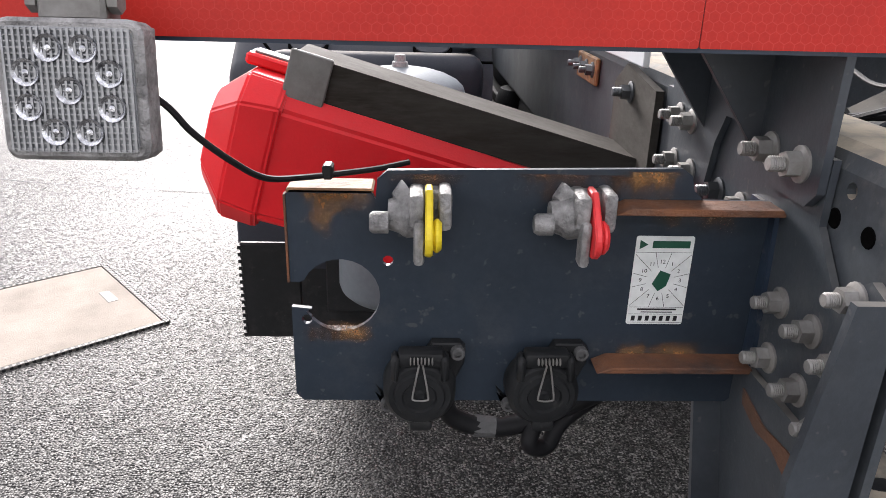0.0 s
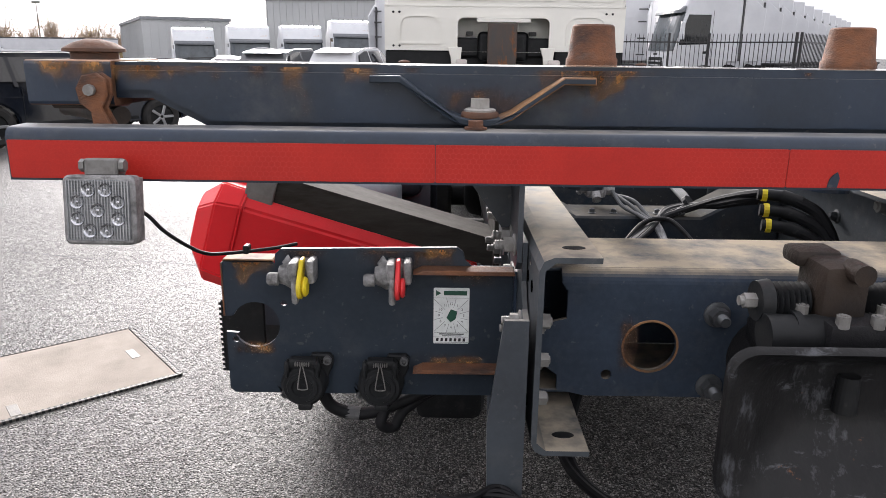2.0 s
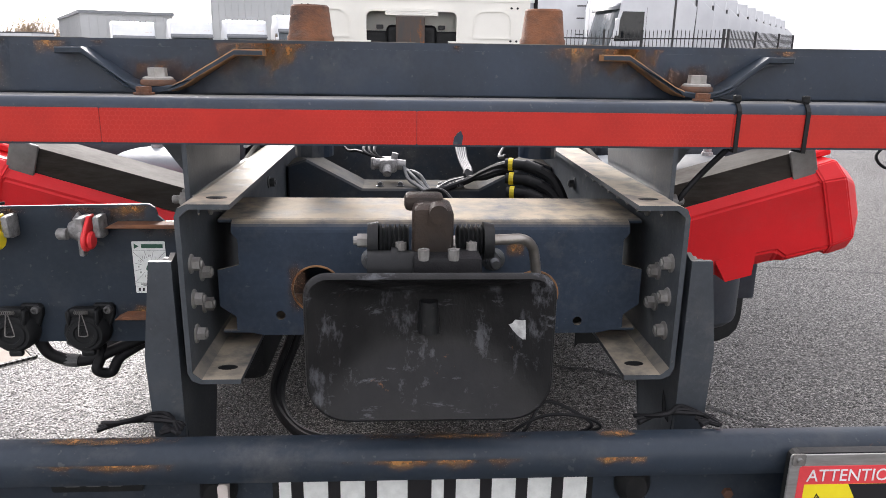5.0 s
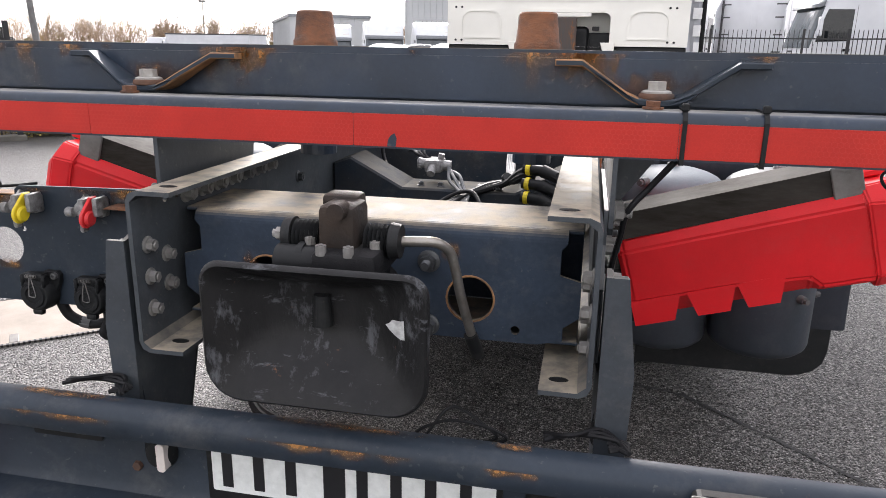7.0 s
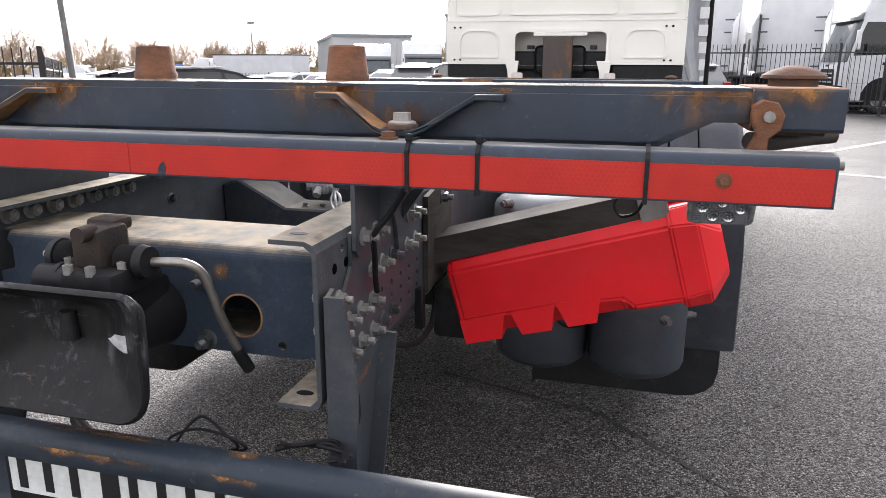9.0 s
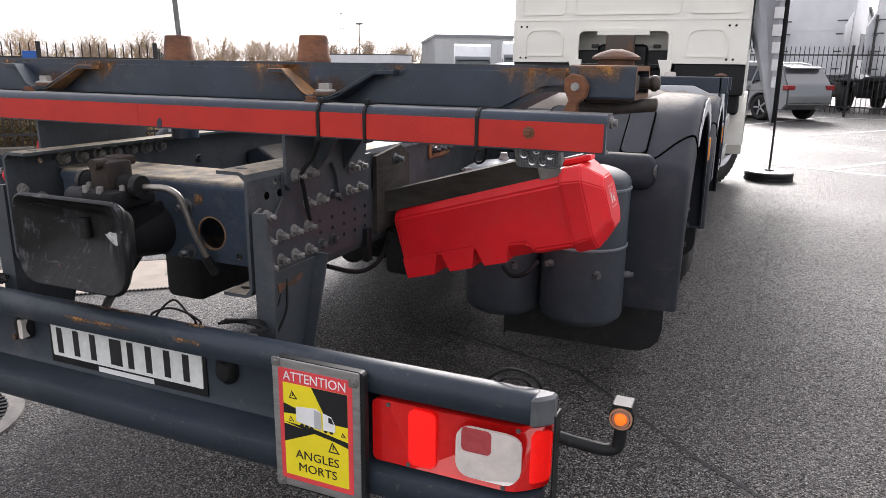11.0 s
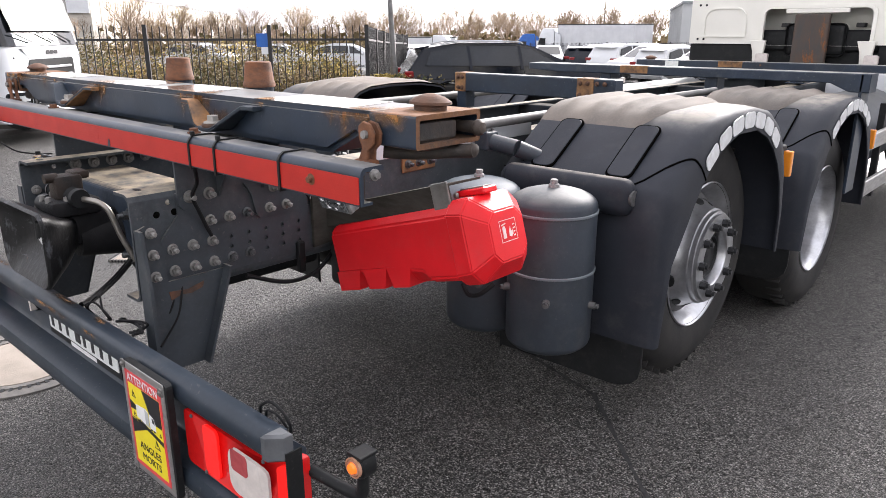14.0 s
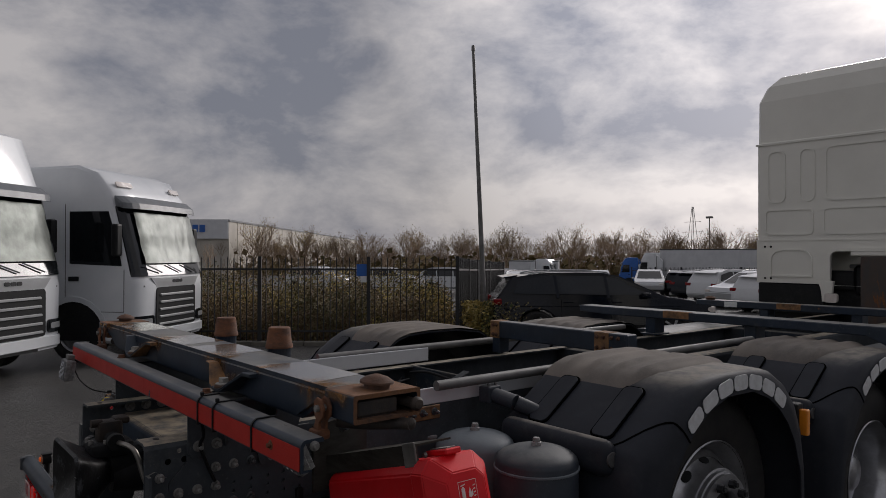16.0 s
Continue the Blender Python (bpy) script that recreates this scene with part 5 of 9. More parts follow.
def work_lamp(cx, cz, tilt, y=-0.068):
    bm = B()
    prism(bm, rounded(-0.050, 0.050, -0.048, 0.048, 0.010, 4), "y", -0.012, 0.016, bevel=0.003)
    root = part("work_lamp", bm, ALU_CAST, truck, "square LED work lamp with a corroded alloy body")
    root.matrix_basis = Matrix.Translation((cx, y, cz)) @ pose(0, 0, 0, tilt, 0, 0)
    for k in range(8):
        fin = B()
        box(fin, -0.046 + 0.0125 * k, -0.043 + 0.0125 * k, 0.016, 0.030, -0.045, 0.045, 0.001)
        part("cooling_fin", fin, ALU_CAST, root)
    ln = B()
    prism(ln, rounded(-0.0435, 0.0435, -0.0420, 0.0420, 0.006, 4), "y", -0.0135, -0.0118)
    part("lens", ln, material("lamp_bowl", (0.17, 0.175, 0.185), 0.22, metal=0.4, second=(0.26, 0.265, 0.275), scale=45, bump=0.1), root, "ribbed clear lens")
    rb = B()
    for k in range(22):
        x = -0.042 + 0.004 * k
        box(rb, x - 0.0008, x + 0.0008, -0.0160, -0.0134, -0.041, 0.041)
    for k in range(21):
        z = -0.040 + 0.004 * k
        box(rb, -0.043, 0.043, -0.0152, -0.0134, z - 0.0005, z + 0.0005)
    part("lens_ribs", rb, LENS_RIB, root, kind="stuff")
    for k in range(9):
        ang = radians(22.5 + 45 * k)
        px, pz = (0.0, 0.0) if k == 8 else (0.0325 * math.cos(ang), 0.0325 * math.sin(ang))
        eb = B()
        lathe(eb, [(0.0, 0.0016), (0.0022, 0.0012), (0.0030, -0.0030), (0.0050, -0.0020), (0.0076, 0.0012), (0.0092, 0.0020), (0.0098, 0.0), ], 16, pose(px * 0.93, -0.0156, pz * 0.93, 90, 0, 0))
        part("led_reflector", eb, LED_CUP, root, "silvery reflector ring round a lamp diode", smooth=True)
    br = B()
    box(br, -0.023, 0.023, -0.004, 0.026, 0.046, 0.071, 0.003)
    rod(br, (-0.030, 0.006, 0.061), (0.030, 0.006, 0.061), 0.006, n=12)
    rod(br, (-0.031, 0.006, 0.061), (-0.024, 0.006, 0.061), 0.009, n=6)
    rod(br, (0.024, 0.006, 0.061), (0.031, 0.006, 0.061), 0.009, n=6)
    part("bracket", br, ZINC, root, "zinc swivel bracket")
    return root


work_lamp(-1.000, 1.143, -8, -0.066)
work_lamp(1.015, 1.176, 24, 0.048)
cb = B()
tube(cb, [(-0.985, -0.035, 1.150), (-0.955, -0.030, 1.128), (-0.938, -0.022, 1.104), (-0.915, 0.0, 1.076), (-0.895, 0.03, 1.054), (-0.868, 0.07, 1.044), (-0.83, 0.085, 1.045), (-0.80, 0.095, 1.047), (-0.77, 0.11, 1.05)], 0.0030, 8)
part("lamp_cable", cb, CABLE, truck, "thin black lamp cable", smooth=True)
cb = B()
box(cb, -0.852, -0.842, 0.075, 0.094, 1.040, 1.054, 0.002)
part("cable_clip", cb, BLACK, truck)
cb = B()
tube(cb, [(0.505, 0.01, 1.17), (0.47, 0.03, 1.12), (0.44, 0.03, 1.08), (0.432, 0.05, 1.03), (0.425, 0.07, 0.985), (0.422, 0.085, 0.955)], 0.0055, 8)
part("rear_cable", cb, CABLE, truck, smooth=True)
cb = B()
tube(cb, [(0.90, 0.05, 1.168), (0.885, 0.08, 1.135), (0.86, 0.10, 1.125), (0.85, 0.12, 1.145), (0.88, 0.13, 1.17)], 0.0028, 6)
part("loose_wire", cb, CABLE, truck, smooth=True)


# ---- rear bumper: channel beam, ends swept forward
def bumper():
    stations = [(-1.118, 0.004), (-0.76, 0.0), (0.76, 0.0), (1.118, 0.004)]
    prof = [(-0.182, 0.742), (-0.206, 0.744), (-0.222, 0.736), (-0.229, 0.722), (-0.229, 0.698), (-0.222, 0.684), (-0.170, 0.676), (-0.150, 0.668), (-0.148, 0.545), (-0.158, 0.530),
            (-0.205, 0.520), (-0.226, 0.508), (-0.232, 0.490), (-0.230, 0.462), (-0.220, 0.446), (-0.200, 0.440), (-0.150, 0.444), (-0.150, 0.452), (-0.196, 0.450), (-0.140, 0.54), (-0.140, 0.68), (-0.196, 0.734), (-0.182, 0.734)]
    bm = B()
    rings = [[bm.verts.new((x, y + dy, z)) for y, z in prof] for x, dy in stations]
    n = len(prof)
    for a, c in zip(rings, rings[1:]):
        for k in range(n):
            bm.faces.new((a[k], c[k], c[(k + 1) % n], a[(k + 1) % n]))
    bm.faces.new(rings[0])
    bm.faces.new(rings[-1][::-1])
    bmesh.ops.recalc_face_normals(bm, faces=bm.faces[:])
    bump = part("rear_bumper", bm, PLATE_PAINT, truck, "dark slate steel channel bumper with rust along its top", smooth=True)
    for x0, x1 in ((-0.66, -0.36), (-0.18, 0.18), (0.22, 0.34)):
        stain(bump, x0, x1, -0.2305, -0.2292, 0.698, 0.723, kind=3)
        stain(bump, x0, x1, -0.212, -0.183, 0.7448, 0.7456)
    for s in (-1, 1):
        for z0, z1 in ((0.684, 0.745), (0.438, 0.511)):
            cb = B()
            pts = [(1.102 * s, -0.231), (1.114 * s, -0.230), (1.140 * s, -0.203), (1.140 * s, -0.182), (1.102 * s, -0.182)]
            prism(cb, pts, "z", z0, z1 + 0.001, bevel=0.006)
            part("end_cap", cb, material("grey_end_cap", (0.10, 0.105, 0.112), 0.55, second=(0.06, 0.064, 0.07), scale=20), bump, "grey plastic end cap", smooth=True)
        wb = B()
        prism(wb, [(-0.203, 0.705), (-0.165, 0.705), (-0.165, 0.50), (-0.203, 0.50)], "x", *sorted((1.1405 * s, 1.144 * s)))
        part("end_plate", wb, BLACK, bump)
    # number plate: bars instead of the characters
    pb = B()
    prism(pb, rounded(-0.268, 0.268, 0.532, 0.662, 0.006, 3), "y", -0.152, -0.146)
    holder = part("number_plate", pb, BLACK, truck, "black plate holder with a white plate")
    wb = B()
    prism(wb, rounded(-0.257, 0.257, 0.560, 0.652, 0.004, 3), "y", -0.1545, -0.152)
    part("plate_sheet", wb, STICKER, holder, "white plate with black bars for characters")
    for k in range(8):
        ib = B()
        x = -0.243 + 0.0605 * k + (0.006 if k > 2 else -0.004)
        box(ib, x + 0.010, x + (0.050 if k == 3 else 0.030), -0.1556, -0.1545, 0.570, 0.642)
        part("plate_bar", ib, INK, holder)
    tb = B()
    box(tb, -0.095, 0.095, -0.1530, -0.152, 0.540, 0.5535)
    part("holder_bar", tb, WHITE_INK, holder)
    # plate lamps and clip
    for x in (-0.355, 0.335):
        lb = B()
        lathe(lb, [(0.0, 0.030), (0.020, 0.028), (0.032, 0.014), (0.034, 0.0), (0.0, 0.0)], 18, pose(x, -0.148, 0.628, 90, 0, 0) @ Matrix.Diagonal((0.9, 1.15, 1, 1)))
        pl = part("plate_lamp", lb, BLACK, bump, "black plate lamp", smooth=True)
        if x < 0:
            eb = B()
            prism(eb, rounded(x + 0.006, x + 0.022, 0.600, 0.655, 0.006, 3), "y", -0.182, -0.150)
            part("lamp_lens", eb, LENS_CLEAR, bump, "clear plate-lamp lens")
    kb = B()
    tube(kb, [(0.222, -0.160, 0.668), (0.226, -0.168, 0.674), (0.236, -0.166, 0.678), (0.240, -0.160, 0.668), (0.236, -0.156, 0.664)], 0.003, 8)
    rod(kb, (0.228, -0.165, 0.664), (0.230, -0.162, 0.683), 0.004, n=8)
    part("wing_clip", kb, ZINC, bump, "bright wire clip")
    # maker's mark as a plain shape
    mb = B()
    prism(mb, rounded(-0.62, -0.475, 0.628, 0.672, 0.004, 2), "y", -0.1545, -0.149)
    mk = part("badge", mb, BLACK, bump, "black badge with grey shapes")
    gb = B()
    for x in (-0.600, -0.566, -0.532):
        prism(gb, rounded(x, x + 0.026, 0.638, 0.662, 0.004, 2), "y", -0.1557, -0.1545)
    part("badge_shapes", gb, CAST, bump)
    for x, z in ((-0.41, 0.585), (0.505, 0.60)):
        nb = B()
        lathe(nb, [(0.0, 0.008), (0.009, 0.008), (0.010, 0.0), (0.0, 0.0)], 6, pose(x, -0.148, z, 90, 0, 0))
        part("bumper_bolt", nb, RUST_DARK, bump)
    return bump


bumper()


# ---- warning sign in its aluminium frame
def warning_sign():
    y = -0.256
    x0, x1, z0, z1 = 0.542, 0.754, 0.440, 0.738
    bm = B()
    prism(bm, rounded(x0 + 0.003, x1 + 0.010, z0 - 0.004, z1 + 0.002, 0.012, 3), "y", y + 0.002, y + 0.018)
    back = part("warning_sign", bm, BLACK, truck, "red and yellow blind-spot warning sign in an aluminium frame")
    fb = B()
    prism(fb, rounded(x0, x1, z0, z1, 0.005, 2), "y", y, y + 0.004, bevel=0.001)
    part("sign_frame", fb, ALU, back, "scuffed aluminium frame")
    rb = B()
    prism(rb, rounded(x0 + 0.016, x1 - 0.017, z0 + 0.018, z1 - 0.020, 0.004, 2), "y", y - 0.0008, y)
    part("red_border", rb, SIGN_RED, back)
    xa, xb, za, zb = x0 + 0.027, x1 - 0.028, z0 + 0.030, z1 - 0.052
    yb = B()
    box(yb, xa, xb, y - 0.0013, y - 0.0008, za, zb)
    part("yellow_field", yb, SIGN_YELLOW, back)
    kb = B()
    w, h = xb - xa, zb - za
    prism(kb, [(xa + 0.45 * w, zb), (xb, zb), (xb, za + 0.66 * h), (xa + 0.70 * w, za + 0.66 * h)], "y", y - 0.0018, y - 0.0013)
    prism(kb, [(xa, za + 0.58 * h), (xa + 0.42 * w, za + 0.52 * h), (xa + 0.78 * w, za + 0.48 * h), (xb, za + 0.44 * h), (xb, za + 0.50 * h), (xa + 0.5 * w, za + 0.56 * h)], "y", y - 0.0018, y - 0.0013)
    prism(kb, [(xa, za + 0.36 * h), (xa + 0.50 * w, za + 0.52 * h), (xa, za + 0.56 * h)], "y", y - 0.0018, y - 0.0013)
    prism(kb, [(xa, za + 0.78 * h), (xa + 0.42 * w, za + 0.70 * h), (xa, za + 0.67 * h)], "y", y - 0.0018, y - 0.0013)
    part("black_field", kb, INK, back)
    # little lorry
    tb = B()
    tx, tz = xa + 0.20 * w, za + 0.57 * h
    prism(tb, [(tx, tz + 0.008), (tx + 0.062, tz), (tx + 0.062, tz + 0.040), (tx + 0.05, tz + 0.047), (tx, tz + 0.042)], "y", y - 0.0024, y - 0.0018)
    prism(tb, [(tx + 0.066, tz + 0.002), (tx + 0.095, tz + 0.002), (tx + 0.096, tz + 0.018), (tx + 0.086, tz + 0.036), (tx + 0.066, tz + 0.040)], "y", y - 0.0024, y - 0.0018)
    part("printed_lorry", tb, WHITE_INK, back)
    sb = B()
    prism(sb, [(tx + 0.045, tz + 0.002), (tx + 0.062, tz), (tx + 0.062, tz + 0.040), (tx + 0.045, tz + 0.045)], "y", y - 0.0027, y - 0.0024)
    part("lorry_shade", sb, material("print_grey", (0.45, 0.46, 0.47), 0.4, bump=0), back)
    wb = B()
    for k, dx in enumerate((0.014, 0.026, 0.038, 0.072, 0.086)):
        lathe(wb, [(0.0, 0.0), (0.0048, 0.0), (0.0048, 0.0005)], 12, pose(tx + dx, y - 0.0019, tz + 0.001, 90, 0, 0))
    prism(wb, [(tx + 0.080, tz + 0.022), (tx + 0.093, tz + 0.020), (tx + 0.087, tz + 0.033), (tx + 0.080, tz + 0.034)], "y", y - 0.0029, y - 0.0024)
    part("lorry_dark", wb, INK, back)
    for cx, cz, k in ((xa + 0.16 * w, za + 0.88 * h, 0.0105), (xa + 0.12 * w, za + 0.62 * h, 0.007), (xa + 0.93 * w, za + 0.57 * h, 0.006), (xa + 0.78 * w, za + 0.405 * h, 0.014)):
        ob = B()
        a = [(cx - k, cz - 0.8 * k), (cx + k, cz - 0.8 * k), (cx - 0.3 * k, cz + k)]
        c = [(cx - 0.72 * k, cz - 0.62 * k), (cx + 0.62 * k, cz - 0.62 * k), (cx - 0.28 * k, cz + 0.62 * k)]
        plate_with_holes(ob, a, [c], "y", y - 0.0018, y - 0.0013)
        box(ob, cx - 0.25 * k, cx - 0.05 * k, y - 0.0018, y - 0.0013, cz - 0.25 * k, cz + 0.35 * k)
        part("warning_triangle", ob, INK, back)
    lines = (("ATTENTION", 0.0285, (xa + xb) / 2, z1 - 0.037, WHITE_INK, 0.152), ("ANGLES", 0.027, (xa + xb) / 2 + 0.002, za + 0.245 * h, INK, 0.108), ("MORTS", 0.027, (xa + xb) / 2 + 0.002, za + 0.105 * h, INK, 0.094))
    for words, size, cx, cz, ink, wide in lines:
        lb = text_mesh(words, size, 0.0003, wide)
        bmesh.ops.scale(lb, vec=(1, 1.05, 1), verts=lb.verts[:])
        part("lettering", moved(lb, Matrix.Translation((cx, y - 0.0019, cz)) @ FACING_BACK), ink, back)
    for x, z in ((x0 + 0.012, z1 - 0.008), (x1 - 0.014, z1 - 0.022), (x0 + 0.014, z0 + 0.010)):
        nb = B()
        prism(nb, rounded(x - 0.010, x + 0.010, z - 0.010, z + 0.010, 0.003, 2), "y", y - 0.003, y)
        lathe(nb, [(0.0, 0.004), (0.004, 0.004), (0.005, 0.0)], 10, pose(x, y - 0.003, z, 90, 0, 0))
        part("corner_clip", nb, ZINC, back)


warning_sign()


# ---- rear lamp clusters and stalk markers
AMBER_CLEAR = material("amber_tinted_lens", (0.42, 0.24, 0.16), 0.2, second=(0.32, 0.16, 0.10), scale=60)


LENS_PINK = material("dull_red_lens", (0.40, 0.07, 0.075), 0.2, second=(0.32, 0.05, 0.055), scale=40)


def rear_lamp(s):
    """Curved with the bumper's swept end; sections follow the same line."""
    def back(x):
        x = abs(x)
        return -0.218 + (0.0 if x < 1.06 else 2.4 * (x - 1.06) ** 1.4)
    def slab(x0, x1, z0, z1, off, depth, mat, name, parent, label="", r=0.014):
        bm = B()
        pts = []
        ring = rounded(min(x0, x1), max(x0, x1), z0, z1, r, 4)
        for p, q in zip(ring, ring[1:] + ring[:1]):
            n = max(1, int(abs(q[0] - p[0]) / 0.02))
            pts += [(p[0] + (q[0] - p[0]) * k / n, p[1] + (q[1] - p[1]) * k / n) for k in range(n)]
        # subdivided outline so that it can follow the curve
        front = [bm.verts.new((x * s, back(x) - off, z)) for x, z in pts]
        rear = [bm.verts.new((x * s, back(x) - off + depth, z)) for x, z in pts]
        cols = []
        bm.faces.new(front)
        bm.faces.new(rear[::-1])
        for k in range(len(pts)):
            bm.faces.new((front[k], rear[k], rear[(k + 1) % len(pts)], front[(k + 1) % len(pts)]))
        bmesh.ops.recalc_face_normals(bm, faces=bm.faces[:])
        return part(name, bm, mat, parent, label)
    body = slab(0.762, 1.128, 0.532, 0.672, 0.0, 0.026, LENS_RED, "rear_lamp", truck, "rear lamp cluster with red, lit and clear sections")
    slab(0.845, 0.905, 0.540, 0.664, 0.0015, 0.006, LENS_LIT, "lit_section", body, "glowing red lamp section")
    slab(0.950, 1.082, 0.545, 0.655, 0.003, 0.006, LENS_CLEAR, "reversing_lens", body, "clear ribbed lens", 0.030)
    slab(0.962, 1.024, 0.602, 0.6535, 0.0042, 0.003, LENS_PINK, "fog_lens", body, "dull red lens section", 0.010)
    slab(1.096, 1.128, 0.545, 0.655, 0.0015, 0.010, LENS_LIT, "side_section", body, "glowing red side section", 0.008)
    for x, z in ((0.80, 0.664), (1.075, 0.664), (0.845, 0.538), (1.05, 0.538)):
        nb = B()
        lathe(nb, [(0.0, 0.003), (0.004, 0.003), (0.005, 0.0)], 10, pose(x * s, back(x) - 0.001, z, 90, 0, 0))
        part("lens_screw", nb, CAST, body)
    ab = B()
    tube(ab, [(1.12 * s, -0.13, 0.625), (1.17 * s, -0.115, 0.612), (1.215 * s, -0.102, 0.602), (1.240 * s, -0.097, 0.606), (1.247 * s, -0.096, 0.625), (1.248 * s, -0.096, 0.67)], 0.013, 10)
    arm = part("marker_arm", ab, BLACK, truck, "black rubber marker-lamp arm", smooth=True)
    hb = B()
    prism(hb, rounded(1.226 * s if s > 0 else -1.274, 1.274 if s > 0 else -1.226, 0.658, 0.708, 0.016, 2), "y", -0.118, -0.078, bevel=0.004)
    part("marker_housing", hb, BLACK, arm, smooth=True)
    lb = B()
    lathe(lb, [(0.0, 0.010), (0.010, 0.008), (0.0125, 0.0)], 20, pose(1.250 * s, -0.122, 0.684, 90, 0, 0))
    part("marker_lens", lb, LENS_AMBER, arm, "glowing amber marker lens", smooth=True)
    for r0, r1 in ((0.013, 0.017), (0.0185, 0.022)):
        rb = B()
        lathe(rb, [(r0, 0.0), (r0, 0.006), (r1, 0.006), (r1, 0.0)], 20, pose(1.250 * s, -0.118, 0.684, 90, 0, 0))
        part("lens_ring", rb, AMBER_CLEAR, arm, "clear amber-tinted lens ring")
    cb = B()
    prism(cb, rounded(1.230 * s if s > 0 else -1.270, 1.270 if s > 0 else -1.230, 0.703, 0.711, 0.003, 2), "y", -0.120, -0.076)
    part("marker_cap", cb, BLACK, arm, "scuffed dark cap")


rear_lamp(1)
rear_lamp(-1)


# ---- fire-extinguisher boxes, tilted, with grey steel angles above
def extinguisher_box(s):
    tilt = 16.0
    L, H, D = 0.590, 0.208, 0.215
    # drawn along +x from its inner end, then tilted up outward
    place = Matrix.Translation((0.474 * s, 0.472, 0.806)) @ (Matrix.Diagonal((s, 1, 1, 1)) @ pose(0, 0, 0, 0, -tilt, 0))
    def section(x, h0, h1, d0, d1, c, cb=None):
        cb = c if cb is None else cb
        return [(x, d0 + cb, h0), (x, d1 - c, h0), (x, d1, h0 + c), (x, d1, h1 - c), (x, d1 - c, h1), (x, d0 + c, h1), (x, d0, h1 - c), (x, d0, h0 + cb)]
    def skin(bm, sections, close=True):
        rings = [[bm.verts.new(p) for p in sec] for sec in sections]
        n = len(rings[0])
        for a, c in zip(rings, rings[1:]):
            for k in range(n):
                bm.faces.new((a[k], a[(k + 1) % n], c[(k + 1) % n], c[k]))
        bm.faces.new(rings[0][::-1])
        bm.faces.new(rings[-1])
        bmesh.ops.recalc_face_normals(bm, faces=bm.faces[:])
        return bm
    h = H / 2
    bm = skin(B(), [section(0.0, -h + 0.004, h - 0.012, 0.010, D - 0.010, 0.016, 0.05), section(0.014, -h, h, 0.0, D, 0.026, 0.056), section(0.24, -h - 0.002, h + 0.004, -0.004, D + 0.004, 0.028, 0.058),
                    section(0.40, -h + 0.004, h + 0.006, -0.006, D + 0.006, 0.029, 0.040), section(0.42, -h + 0.006, h + 0.006, -0.006, D + 0.006, 0.029, 0.014), section(L - 0.055, -h + 0.004, h + 0.008, -0.008, D + 0.008, 0.030, 0.014)])
    # teeth moulded along the cut-back lower front edge
    feet = []
    for x0, x1 in ((0.006, 0.098), (0.150, 0.222), (0.262, 0.330)):
        feet.append(prism(B(), [(x0, -h - 0.001), (x1, -h - 0.002), (x1 + 0.022, -h + 0.060), (max(0.006, x0 - 0.016), -h + 0.060)], "y", -0.0025 - 0.008 * x1, 0.07))
    bmesh.ops.bevel(bm, geom=[e for e in bm.edges if e.calc_face_angle(0) > 0.3], offset=0.006, segments=2, affect="EDGES", clamp_overlap=True)
    moved(bm, place)
    bmesh.ops.recalc_face_normals(bm, faces=bm.faces[:])
    body = part("extinguisher_box", bm, RED_PLASTIC, truck, "red moulded fire-extinguisher box, tilted up at its outer end")
    for one in feet:
        moved(one, place)
        bmesh.ops.recalc_face_normals(one, faces=one.faces[:])
        part("moulded_tooth", one, RED_PLASTIC, body)
    lid = skin(B(), [section(L - 0.062, -h - 0.009, h + 0.012, -0.012, D + 0.012, 0.032), section(L - 0.055, -h - 0.012, h + 0.015, -0.015, D + 0.015, 0.034), section(L + 0.0, -h - 0.012, h + 0.015, -0.015, D + 0.015, 0.040),
                     section(L + 0.048, -h + 0.036, h - 0.034, 0.036, D - 0.036, 0.028)])
    bmesh.ops.bevel(lid, geom=[e for e in lid.edges if e.calc_face_angle(0) > 0.3], offset=0.004, segments=2, affect="EDGES", clamp_overlap=True)
    moved(lid, place)
    bmesh.ops.recalc_face_normals(lid, faces=lid.faces[:])
    part("lid", lid, RED_PLASTIC, body, "faceted red lid")
    # pictogram on the end: white shapes
    pb = B()
    u = L + 0.0485
    def on_end(pts, off):
        vs = [pb.verts.new((u + off, D / 2 + 0.82 * a, 0.82 * c + 0.010)) for a, c in pts]
        pb.faces.new(vs)
    # a bottle with its hose, a flame, and the outline of the field
    on_end([(-0.030, -0.022), (-0.014, -0.022), (-0.014, 0.012), (-0.018, 0.018), (-0.026, 0.018), (-0.030, 0.012)], 0.001)
    on_end([(-0.032, 0.020), (-0.010, 0.024), (-0.010, 0.028), (-0.032, 0.024)], 0.001)
    on_end([(0.000, -0.018), (0.012, -0.022), (0.022, -0.014), (0.020, 0.004), (0.014, -0.004), (0.010, 0.014), (0.003, 0.000)], 0.001)
    for k in range(4):
        on_end([(0.024, -0.022 + 0.012 * k), (0.034, -0.020 + 0.012 * k), (0.034, -0.016 + 0.012 * k), (0.024, -0.018 + 0.012 * k)], 0.001)
    for y0, y1, z0, z1 in ((-0.042, 0.042, 0.036, 0.038), (-0.042, 0.042, -0.034, -0.032), (-0.042, -0.040, -0.034, 0.038), (0.040, 0.042, -0.034, 0.038)):
        on_end([(y0, z0), (y1, z0), (y1, z1), (y0, z1)], 0.001)
    moved(pb, place)
